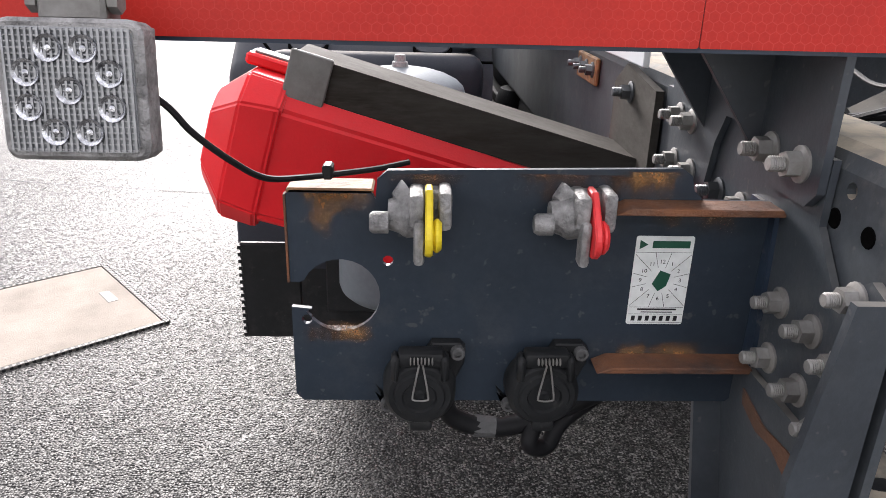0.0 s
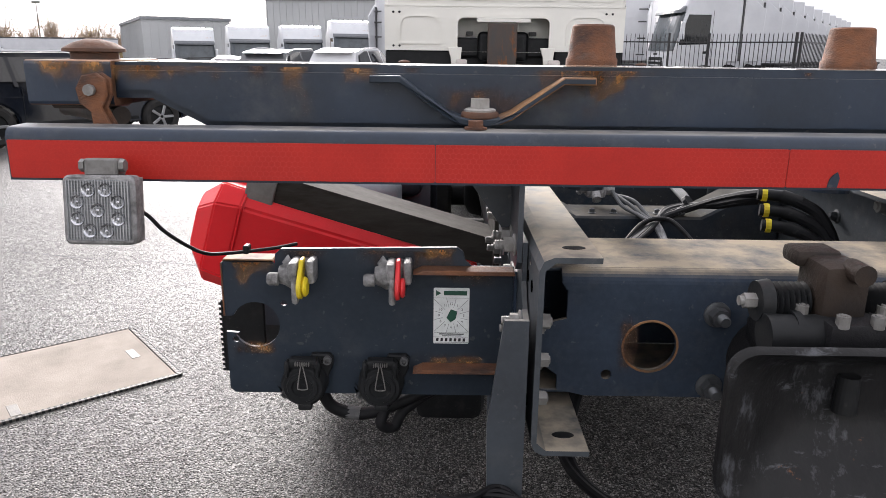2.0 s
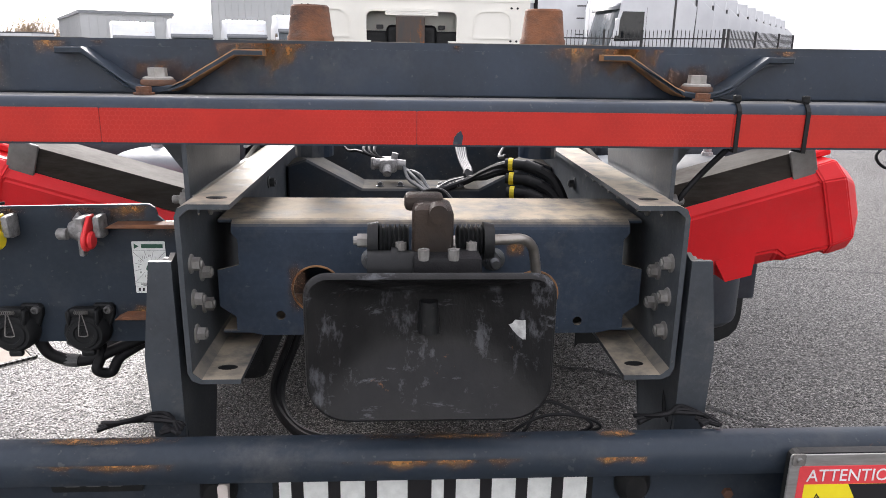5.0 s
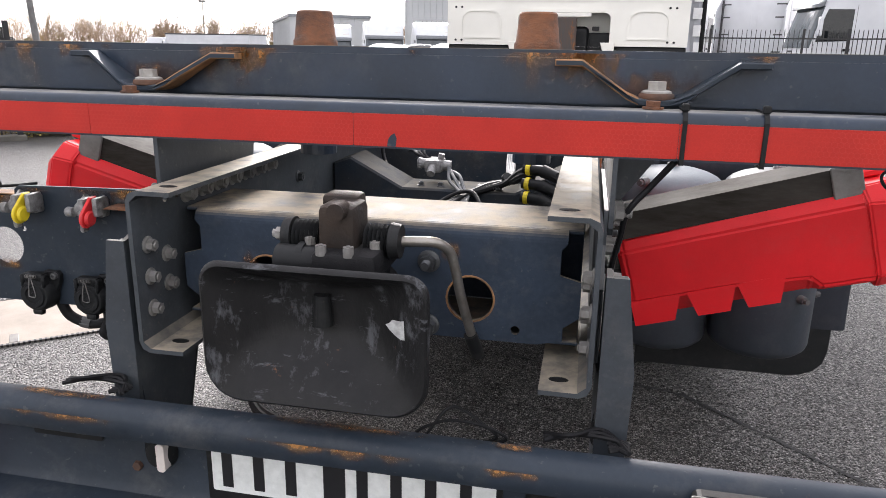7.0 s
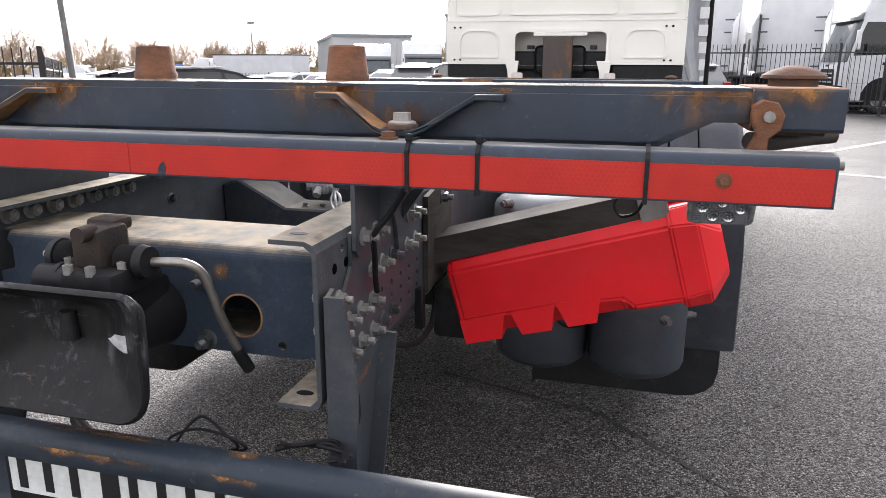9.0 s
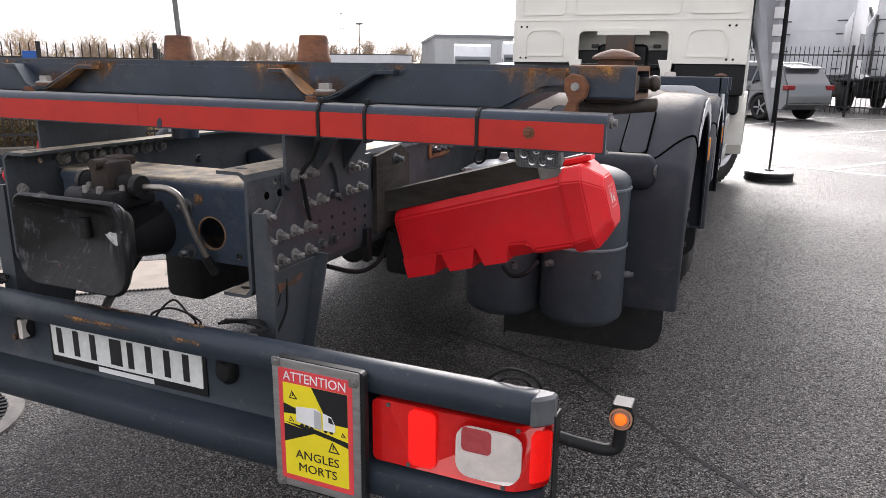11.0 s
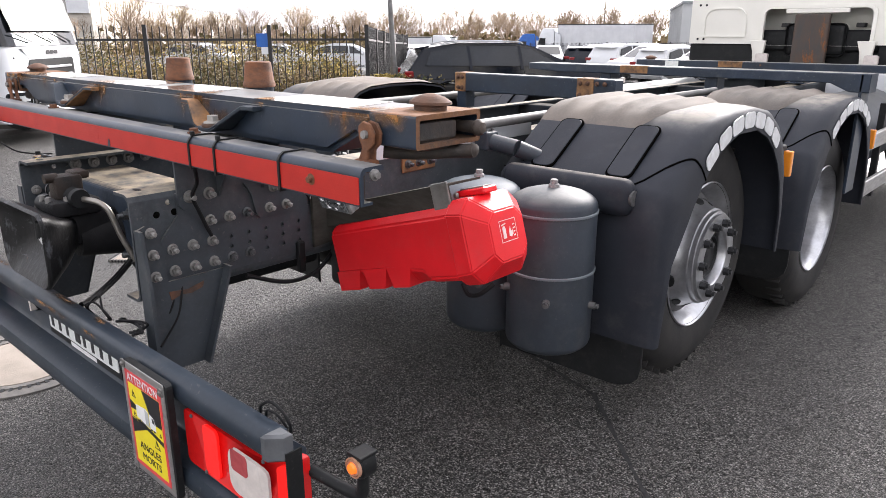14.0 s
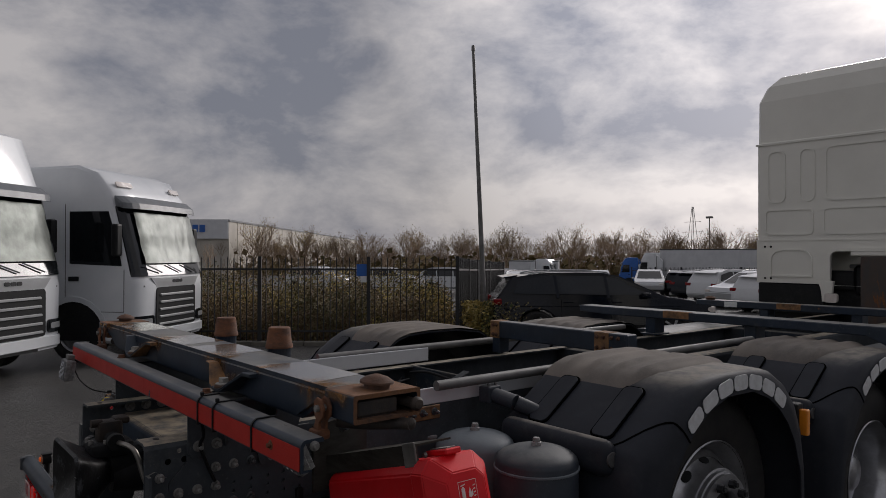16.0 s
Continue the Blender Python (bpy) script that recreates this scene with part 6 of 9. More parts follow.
    part("pictogram", pb, material("faded_pictogram_print", (0.78, 0.66, 0.64), 0.5, second=(0.62, 0.42, 0.40), scale=60), body, "white extinguisher pictogram")
    # latch band on top
    tb = B()
    box(tb, L - 0.085, L + 0.02, D * 0.34, D * 0.62, h + 0.016, h + 0.034, 0.004)
    moved(tb, place)
    part("latch_block", tb, RED_PLASTIC, body)
    lb = B()
    box(lb, L - 0.075, L + 0.010, D * 0.40, D * 0.56, h + 0.034, h + 0.038, 0.001)
    lathe(lb, [(0.0, 0.010), (0.006, 0.009), (0.009, 0.004), (0.009, 0.0)], 12, Matrix.Translation((L - 0.07, D * 0.30, h + 0.024)) @ pose(0, 0, 0, 90, 0, 0))
    moved(lb, place)
    part("latch", lb, ZINC, body, "grey steel latch")
    # steel angle over the box and its foot on the rail
    ab = B()
    z0 = h + 0.022
    box(ab, -0.03, 0.535, 0.02, 0.026, z0 - 0.022, z0 + 0.040)
    box(ab, -0.028, 0.533, 0.0262, 0.16, z0 + 0.033, z0 + 0.039)
    moved(ab, place)
    bmesh.ops.recalc_face_normals(ab, faces=ab.faces[:])
    ang = part("steel_angle", ab, STAINLESS, truck, "dull bare-steel angle above the extinguisher box")
    tb = B()
    box(tb, 0.475, 0.538, 0.012, 0.0195, z0 - 0.030, z0 + 0.046, 0.002)
    moved(tb, place)
    bmesh.ops.recalc_face_normals(tb, faces=tb.faces[:])
    part("end_tab", tb, PALE_STEEL, ang, "paler square steel tab at the outer end")
    fb = B()
    prism(fb, [(0.44, 0.84), (0.66, 0.86), (0.66, 1.06), (0.60, 1.095), (0.44, 1.075)], "x", *sorted((0.408 * s, 0.420 * s)))
    part("mounting_foot", fb, STAINLESS, ang, "steel mounting plate on the rail")
    add_bolt(ang, 0.420 * s, 0.56, 1.055, (s, 0, 0), DARK_BOLT, True, 1.1)
    add_bolt(ang, 0.420 * s, 0.62, 0.93, (s, 0, 0), DARK_BOLT, True, 1.1)
    return body


extinguisher_box(1)
extinguisher_box(-1)


# ---- compressed-air tanks
def air_tank(cx, cy, z0, z1, r, mat, label):
    bm = B()
    h = 0.055
    prof = [(0.0, z0)] + [(r * math.sin(radians(a)), z0 + h - h * math.cos(radians(a))) for a in range(15, 91, 15)]
    prof += [(r * math.cos(radians(a)), z1 - h + h * math.sin(radians(a))) for a in range(0, 90, 15)] + [(0.0, z1)]
    lathe(bm, prof, 40, pose(cx, cy, 0))
    tank = part("air_tank", bm, mat, truck, label, smooth=True)
    for z in (z1 - 0.075, z0 + 0.30) if mat is TANK and z1 > 0.9 else ():
        bb = B()
        lathe(bb, [(r, -0.005), (r + 0.004, -0.003), (r + 0.004, 0.003), (r, 0.005)], 40, pose(cx, cy, z))
        part("weld_band", bb, TANK_LIGHT if mat is TANK else STAINLESS, tank, "pale band round the tank", smooth=True)
    cb = B()
    lathe(cb, [(0.0, 0.026), (0.011, 0.026), (0.013, 0.022), (0.013, 0.012), (0.017, 0.010), (0.019, 0.0), (0.0, -0.004)], 16, pose(cx, cy, z1 - 0.001))
    part("tank_valve", cb, ALU_CAST, tank, smooth=True)
    for a, z in ((-60, z0 + 0.22), (10, z0 + 0.19), (-125, z0 + 0.24)):
        vb = B()
        d = Vector((math.cos(radians(a)), math.sin(radians(a)), 0))
        p = Vector((cx, cy, z))
        rod(vb, p + d * (r - 0.005), p + d * (r + 0.02), 0.014, 0.012, 12)
        rod(vb, p + d * (r + 0.018), p + d * (r + 0.03), 0.009, n=6)
        part("tank_port", vb, CAST, tank, smooth=True)
    return tank


air_tank(0.921, 1.039, 0.442, 1.016, 0.146, TANK, "dark grey compressed-air tank with two pale bands")
air_tank(0.620, 1.019, 0.742, 1.013, 0.150, TANK_LIGHT, "dusty pale grey compressed-air tank")
air_tank(-0.80, 1.03, 0.46, 1.03, 0.146, TANK_LIGHT, "dusty pale grey compressed-air tank")
air_tank(0.625, 1.06, 0.434, 0.735, 0.146, TANK, "dark grey lower compressed-air tank")
cb = B()
tube(cb, [(0.80, 0.885, 0.69), (0.77, 0.85, 0.655), (0.72, 0.85, 0.64), (0.68, 0.865, 0.665)], 0.008, 8)
part("air_hose", cb, CABLE, truck, "black ribbed air hose", smooth=True)


# ---- mudguards
def mudguard(s, yc, zc, label):
    """Moulded arch round a wheel centred at (yc, zc): the crown rolls over to an arched lip; lids, pads, flap."""
    line = [(-0.640, 0.47 - zc), (-0.645, 0.20), (-0.640, 0.365), (-0.615, 0.388), (-0.50, 0.464), (-0.396, 0.535), (-0.32, 0.576), (-0.25, 0.596), (-0.10, 0.605), (0.12, 0.603), (0.28, 0.580), (0.395, 0.520), (0.485, 0.425), (0.540, 0.30), (0.566, 0.12), (0.572, -0.08)]
    arch = []
    for y, z in line:
        a = math.atan2(z, y)
        r = 0.520
        arch.append((r * math.cos(a), r * math.sin(a)))
    arch[0] = (-0.60, 0.47 - zc)
    arch[1] = (-0.555, 0.12)
    across = ((0.575, 0.0), (0.70, 0.0), (0.90, 0.0), (1.02, 0.004), (1.10, 0.018), (1.170, 0.045), (1.208, 0.10), (1.230, 0.24), (1.238, 0.60), (1.238, 1.0))
    bm = B()
    grid = []
    for (y, z), (ay, az) in zip(line, arch):
        grid.append([bm.verts.new((x * s, yc + y + (ay - y) * f, zc + z + (az - z) * f)) for x, f in across])
    for a, c in zip(grid, grid[1:]):
        for k in range(len(across) - 1):
            bm.faces.new((a[k], a[k + 1], c[k + 1], c[k]))
    bmesh.ops.recalc_face_normals(bm, faces=bm.faces[:])
    bmesh.ops.solidify(bm, geom=bm.faces[:], thickness=0.008)
    guard = part("mudguard", bm, MUDGUARD, truck, label, smooth=True)
    guard.data.set_sharp_from_angle(angle=radians(64))
    # moulding line where the crown meets the rear skirt
    sl = B()
    seam = []
    for x, f in across:
        k = 3 + 1.45 * max(0.0, (x - 1.10) / 0.138)
        i, u = min(int(k), 4), k - min(int(k), 4)
        y, z, ay, az = [p + (q - p) * u for p, q in zip(line[i] + arch[i], line[i + 1] + arch[i + 1])]
        seam.append((x * s, yc + y + (ay - y) * f - 0.0005, zc + z + (az - z) * f + 0.0005))
    tube(sl, seam, 0.0036, 6, 3)
    part("moulding_line", sl, DEEP_BLACK, guard, smooth=True)
    flap = B()
    edge = [(0.58, 0.62), (0.58, 0.275), (0.595, 0.292), (1.08, 0.292), (1.12, 0.298), (1.16, 0.316), (1.185, 0.345), (1.195, 0.39), (1.195, 0.62)]
    prism(flap, [(x * s, z) for x, z in edge], "y", yc - 0.630, yc - 0.618, bevel=0.003)
    part("mud_flap", flap, BLACK, guard, "black rubber mud flap")
    # raised crown with broad soft ribs, where the dust lies
    rb = B()
    rows = []
    for j in range(29):
        y = -0.40 + 0.74 * j / 28
        k = max(i for i in range(len(line) - 1) if line[i][0] <= y and i >= 3)
        (ya, za), (yb, zb) = line[k], line[k + 1]
        base = za + (zb - za) * (y - ya) / (yb - ya)
        reach = 1.075 - 0.10 * abs((y + 0.03) / 0.37) ** 3
        cells = []
        for i in range(33):
            x = 0.572 + (reach - 0.572) * i / 32
            rim = min((reach - x) / 0.035, (0.37 - abs(y + 0.03)) / 0.05, 1.0)
            rib = 0.012 * max(0.0, math.sin((x - 0.61) / 0.117 * 2 * math.pi)) * min(1.0, max(0.0, (0.33 - abs(y + 0.03)) / 0.10)) if 0.61 < x < 1.03 else 0.0
            fall = 0.30 * max(0.0, x - 1.0) ** 1.5
            cells.append(rb.verts.new((x * s, yc + y, zc + base - 0.006 + 0.015 * max(0.0, rim) ** 0.5 + rib - fall)))
        rows.append(cells)
    for p, q in zip(rows, rows[1:]):
        for i in range(32):
            rb.faces.new((p[i], p[i + 1], q[i + 1], q[i]) if s > 0 else (p[i + 1], p[i], q[i], q[i + 1]))
    part("crown_panel", rb, DUSTY_PLASTIC, guard, "raised ribbed crown grey-brown with dust", smooth=True)
    sl = math.degrees(math.atan2(0.123, 0.181))
    for xc in (0.724, 1.033):
        for name, grow, z0, z1, mat in (("lid_gap", 0.0055, -0.004, 0.0050, DEEP_BLACK), ("guard_lid", 0.0, -0.004, 0.0072, MUDGUARD)):
            lb = B()
            prism(lb, rounded(-0.044 - grow, 0.044 + grow, -0.034 - grow, 0.225 + grow, 0.026, 5), "z", z0, z1, bevel=0.0015)
            moved(lb, Matrix.Translation((xc * s, yc - 0.568, zc + 0.4225)) @ pose(0, 0, 0, sl, 0, 0))
            part(name, lb, mat, guard)
    hb = B()
    box(hb, *sorted((0.60 * s, 1.125 * s)), yc - 0.684, yc - 0.60, zc + 0.285, zc + 0.412, 0.040, seg=4)
    part("guard_box", hb, MUDGUARD, guard, "boxed ledge behind the guard", smooth=True)
    eb = B()
    rod(eb, (1.120 * s, yc - 0.642, zc + 0.350), (1.128 * s, yc - 0.642, zc + 0.350), 0.026, n=18)
    part("ledge_cap", eb, CAST, guard, smooth=True)
    for k in range(7):
        a = 124.5 - 11.5 * k
        pb = B()
        prism(pb, rounded(-0.050, 0.050, -0.029, 0.029, 0.018, 3), "x", *sorted((0.0, 0.003 * s)))
        p = (yc + 0.557 * math.cos(radians(a)), zc + 0.557 * math.sin(radians(a)))
        moved(pb, Matrix.Translation((1.2395 * s, p[0], p[1])) @ pose(0, 0, 0, a - 90, 0, 0))
        part("reflector_pad", pb, REFLECTOR, guard, "dirty white reflector pad")
    mb = B()
    box(mb, *sorted((1.200 * s, 1.240 * s)), yc + 0.565, yc + 0.595, zc + 0.258, zc + 0.372, 0.006, seg=2)
    part("side_marker", mb, AMBER, guard, "amber side marker")
    kb = B()
    box(kb, *sorted((1.16 * s, 1.205 * s)), yc + 0.545, yc + 0.605, zc + 0.24, zc + 0.395, 0.008, seg=2)
    part("marker_bracket", kb, BLACK, guard)
    return guard


mudguard(1, 1.840, 0.63, "dark grey moulded mudguard with dusty ribbed top")
mudguard(1, 3.365, 0.575, "dark grey moulded mudguard with dusty ribbed top")
mudguard(-1, 1.840, 0.63, "dark grey moulded mudguard with dusty ribbed top")
mudguard(-1, 3.365, 0.575, "dark grey moulded mudguard with dusty ribbed top")


# ---- wheels
def wheel_rings(profile, n, mat, name, parent, m, label=""):
    bm = B()
    lathe(bm, profile, n, m)
    return part(name, bm, mat, parent, label, smooth=True)


NUT_DARK = material("dark_wheel_nut", (0.045, 0.047, 0.05), 0.4, metal=0.5, second=(0.03, 0.03, 0.032), scale=60)


def wheel(s, y, z, x_out, R, deep, label, steer=0.0):
    """Axis along x; the profile heights run outward. deep: the rim dishes inward (twin wheels)."""
    m = Matrix.Translation((0.92 * s, y, z)) @ pose(0, 0, 0, 0, 0, steer) @ Matrix.Translation(((x_out - 0.92) * s, 0, 0)) @ pose(0, 0, 0, 0, 90 * s, 0)
    W = 0.31
    tyre = [(0.292, -0.012), (0.315, -0.002), (0.37, 0.004), (0.43, 0.0), (R - 0.055, -0.012), (R - 0.025, -0.030), (R - 0.006, -0.055), (R, -0.10), (R, -W + 0.10), (R - 0.006, -W + 0.055), (R - 0.03, -W + 0.02), (0.40, -W), (0.30, -W + 0.02)]
    ob = wheel_rings(tyre, 64, RUBBER, "wheel", truck, m, label)
    first = None
    for k in range(44):
        at = m @ Matrix.Rotation(2 * math.pi * k / 44, 4, "Z") @ Matrix.Translation((R - 0.003, 0, 0))
        if first is None:
            tb = B()
            box(tb, -0.012, 0.012, -0.004, 0.004, -0.115, -0.040)
            first = part("tread_block", tb, RUBBER, ob)
            first.matrix_basis = at
        else:
            share("tread_block", first, ob, at)
    if deep:
        wheel_rings([(r, z - 0.345) for r, z in tyre], 48, RUBBER, "inner_tyre", ob, m, "inner tyre of the pair")
        rim = [(0.295, 0.0), (0.300, -0.004), (0.290, -0.014), (0.272, -0.03), (0.262, -0.075), (0.255, -0.13), (0.25, -0.165), (0.225, -0.175), (0.16, -0.178), (0.10, -0.176), (0.10, -0.10), (0.08, -0.085), (0.0, -0.08)]
    else:
        rim = [(0.295, 0.0), (0.300, -0.004), (0.290, -0.016), (0.272, -0.03), (0.262, -0.060), (0.250, -0.070), (0.225, -0.050), (0.205, -0.015), (0.197, 0.012), (0.196, 0.022), (0.188, 0.024), (0.187, 0.040), (0.179, 0.042), (0.177, 0.054), (0.116, 0.054), (0.110, 0.046), (0.108, -0.04)]
    disc = wheel_rings(rim, 48, RIM, "rim", ob, m, "silver steel rim")
    if not deep:
        wheel_rings([(0.109, 0.0), (0.102, 0.004), (0.098, 0.022), (0.082, 0.028), (0.076, 0.016), (0.070, 0.020), (0.0, 0.024)], 32, BLACK, "hub", ob, m, "black recessed hub")
        wheel_rings([(0.252, -0.064), (0.247, -0.060), (0.228, -0.044), (0.224, -0.046)], 48, CAST, "rim_groove", ob, m, "dark grey groove of the rim")
    hub_z = -0.176 if deep else 0.054
    for k in range(10):
        a = 2 * math.pi * (k + 0.5) / 10
        nb = B()
        rod(nb, (0.1425 * math.cos(a), 0.1425 * math.sin(a), hub_z), (0.1425 * math.cos(a), 0.1425 * math.sin(a), hub_z + 0.022), 0.0185, 0.0165, 6)
        rod(nb, (0.1425 * math.cos(a), 0.1425 * math.sin(a), hub_z), (0.1425 * math.cos(a), 0.1425 * math.sin(a), hub_z + 0.032), 0.010, n=10)
        moved(nb, m)
        part("wheel_nut", nb, NUT_DARK, ob)
    if not deep:
        for k in range(10):
            a = 2 * math.pi * k / 10
            hb = B()
            lathe(hb, [(0.0, 0.001), (0.020, 0.001), (0.0235, -0.003)], 14, Matrix.Rotation(a, 4, "Z") @ Matrix.Translation((0.2185, 0, -0.0335)) @ pose(0, 0, 0, 0, 60, 0) @ Matrix.Diagonal((0.8, 1.25, 1, 1)))
            moved(hb, m)
            part("hand_hole", hb, BLACK, ob)
    return ob


wheel(1, 1.845, 0.635, 1.115, 0.505, False, "raised tag-axle wheel with a convex silver rim")
wheel(-1, 1.845, 0.635, 1.115, 0.505, False, "raised tag-axle wheel with a convex silver rim")
wheel(1, 3.365, 0.50, 1.15, 0.505, True, "twin drive wheel with a deep silver rim")
wheel(-1, 3.365, 0.50, 1.15, 0.505, True, "twin drive wheel with a deep silver rim")
wheel(1, 7.75, 0.50, 1.15, 0.505, False, "front wheel with a convex silver rim, steered to one side", -27)
wheel(-1, 7.75, 0.50, 1.15, 0.505, False, "front wheel with a convex silver rim, steered to one side", -27)
for yy, zz in ((1.845, 0.635), (3.365, 0.50), (7.75, 0.50)):
    ab = B()
    rod(ab, (-0.9, yy, zz), (0.9, yy, zz), 0.065, n=16)
    if yy == 3.365:
        bmesh.ops.create_uvsphere(ab, u_segments=16, v_segments=10, radius=0.20, matrix=pose(0, yy, zz))
    part("axle", ab, BLACK, truck, smooth=True)


# the hoses' reflected sheen is put into this pale grey
HOSE_GREY = material("dusty_grey_hose", (0.11, 0.113, 0.117), 0.6, spec=0.2, second=(0.05, 0.052, 0.055), scale=12, bump=0.1)


# ---- inside the frame: tunnel cross members, valves, cables
def inner_frame():
    bm = B()
    # pressed cross member with sloped ends
    out = [(-0.385, 1.04), (-0.33, 1.06), (-0.17, 0.975), (0.17, 0.975), (0.33, 1.06), (0.385, 1.04), (0.385, 0.90), (-0.385, 0.90)]
    prism(bm, out, "y", 0.86, 1.02, bevel=0.006)
    mem = part("inner_cross_member", bm, DULL_PAINT, truck, "dark pressed cross member between the rails")
    mem.location.z = -0.040
    for x in (-0.12, -0.06, 0.0, 0.06, 0.12):
        add_bolt(mem, x, 0.90, 0.976, (0, 0, 1), DARK_BOLT, False, 0.7)
    for y0, y1, z1 in ((1.42, 1.44, 1.10), (2.60, 2.72, 1.09), (4.6, 4.7, 1.09)):
        bb = B()
        box(bb, -0.385, 0.385, y0, y1, 0.83, z1, 0.004)
        part("bulkhead_member", bb, DULL_PAINT, truck, "dark cross plate between the rails")
    # boxes added low between the rails to block light under the truck
    for x0, x1, y0, y1, z0, z1 in ((-0.30, 0.30, 5.2, 6.9, 0.42, 0.84), (-0.36, 0.36, 1.50, 2.50, 0.66, 0.78), (-0.36, 0.36, 2.75, 4.3, 0.70, 0.80), (-0.62, 0.62, 1.22, 1.32, 0.52, 0.80), (-0.55, 0.55, 4.35, 5.1, 0.55, 0.80)):
        ub = B()
        box(ub, x0, x1, y0, y1, z0, z1, 0.03, seg=2)
        part("underbody_unit", ub, BLACK, truck, "black box added under the frame to block light", smooth=True)
    vb = B()
    box(vb, -0.125, -0.070, 0.96, 1.04, 0.965, 1.005, 0.008, seg=2)
    rod(vb, (-0.145, 0.98, 0.992), (-0.045, 0.99, 0.985), 0.016, n=14)
    rod(vb, (-0.10, 0.97, 0.985), (-0.10, 0.94, 0.965), 0.013, n=12)
    rod(vb, (-0.08, 0.99, 1.0), (-0.075, 0.99, 1.022), 0.010, n=10)
    box(vb, -0.150, -0.135, 0.97, 1.0, 0.972, 1.008, 0.004)
    part("air_valve", vb, ALU_CAST, truck, "grey cast air valve with fittings", smooth=True)
    lb = B()
    box(lb, 0.045, 0.075, 1.405, 1.418, 1.0, 1.06, 0.002)
    part("valve_bracket", lb, CAST, truck)
    def line(pts, r, n=8):
        tb = B()
        tube(tb, pts, r, n)
        part("air_line", tb, CABLE, truck, "black cable or air line", smooth=True)

    def pale_line(pts, r, n=8):
        tb = B()
        tube(tb, pts, r, n)
        part("pale_hose", tb, HOSE_GREY, truck, "air hose with its sky sheen put into the grey", smooth=True)

    # pale bundle hanging down from above, tied where the looms part
    for k in range(5):
        o = 0.008 * k
        pale_line([(0.115 + o, 1.40, 1.13), (0.118 + o, 1.22, 1.06), (0.125 + 0.7 * o, 1.05, 1.0), (0.138 + 0.4 * o, 0.92, 0.966 + 0.2 * o), (0.12 - o, 0.86, 0.945)], 0.0048)
    # black looms: up to the connectors, and down to the left behind the cross member
    for k in range(4):
        o = 0.011 * k
        line([(0.235, 0.64 + o, 1.048 - 0.9 * o), (0.205, 0.70, 1.030 - 0.6 * o), (0.175, 0.78, 1.0 - 0.5 * o), (0.14, 0.86 + o, 0.962), (0.08, 0.86 + o, 0.940 + 0.3 * o), (0.02, 0.82 - o, 0.925), (-0.05, 0.74 - o, 0.898), (-0.12 - o, 0.60, 0.865), (-0.17, 0.40, 0.86)], 0.0075 if k % 2 else 0.0095)
    # hoses from the valve, swinging down over the pressed member
    for k in range(3):
        o = 0.015 * k
        pale_line([(-0.05, 0.98, 0.985 - 0.4 * o), (-0.035 + o, 0.91, 0.955 + 0.5 * o), (0.0 + 0.7 * o, 0.85, 0.940), (0.025 + 0.5 * o, 0.80, 0.925), (0.03, 0.70 - o, 0.895)], 0.0055)
        line([(-0.10, 1.0, 0.99 + 0.3 * o), (-0.14 - o, 1.02, 1.02), (-0.13 - o, 1.12, 1.05), (-0.11, 1.25, 1.08)], 0.005)
    line([(0.10, 0.70, 0.905), (0.06, 0.78, 0.945), (0.0, 0.80, 0.935), (-0.06, 0.74, 0.90)], 0.006)
    line([(-0.30, 1.34, 1.05), (-0.24, 1.22, 1.0), (-0.20, 1.12, 1.01), (-0.14, 1.06, 1.0)], 0.005)
    line([(-0.36, 1.3, 1.0), (-0.28, 1.1, 0.95), (-0.20, 1.02, 0.94)], 0.007)
    line([(-0.30, 1.39, 1.07), (-0.12, 1.36, 1.10), (0.05, 1.36, 1.09), (0.25, 1.39, 1.06)], 0.007)
    line([(0.33, 1.30, 1.05), (0.28, 1.12, 1.03), (0.24, 0.95, 1.02), (0.235, 0.78, 1.045)], 0.006)
    tie = B()
    rod(tie, (0.140, 0.90, 0.966), (0.146, 0.895, 0.973), 0.020, n=12)
    part("cable_tie", tie, BLACK, truck, "black tie round the looms")
    # connectors with yellow collars at the right rail
    for k, (y, z) in enumerate(((0.62, 1.046), (0.60, 1.012), (0.58, 0.980))):
        pb = B()
        rod(pb, (0.212, y + 0.01, z), (0.262, y - 0.005, z - 0.002), 0.014, n=14)
        rod(pb, (0.262, y - 0.005, z - 0.002), (0.30, y - 0.03, z - 0.012), 0.017, 0.014, 14)
        con = part("cable_connector", pb, BLACK, truck, "black cable connector with a yellow collar", smooth=True)
        yb = B()
        rod(yb, (0.220, y + 0.007, z), (0.231, y + 0.004, z), 0.0165, n=14)
        part("yellow_collar", yb, YELLOW, con, "yellow collar")
        wb = B()
        tube(wb, [(0.29, y - 0.025, z - 0.010), (0.325, y - 0.05, z - 0.03), (0.345, y - 0.08, z - 0.07), (0.360, y - 0.10, z - 0.12)], 0.014, 8)
        part("corrugated_hose", wb, CABLE, con, smooth=True)
    # light tubes under the rails and propeller shaft, dimly seen
    pb = B()
    rod(pb, (0, 1.0, 0.62), (0, 3.3, 0.56), 0.06, n=16)
    rod(pb, (0, 3.4, 0.56), (0, 6.4, 0.66), 0.06, n=16)
    part("propeller_shaft", pb, BLACK, truck, smooth=True)
    ab = B()
    for s in (-1, 1):
        lathe(ab, [(0.0, 0.0), (0.12, 0.0), (0.14, 0.04), (0.14, 0.12), (0.12, 0.17), (0.0, 0.17)], 24, pose(0.30 * s, 2.35, 0.62))
        box(ab, *sorted((0.25 * s, 0.36 * s)), 1.7, 3.7, 0.60, 0.66, 0.01)
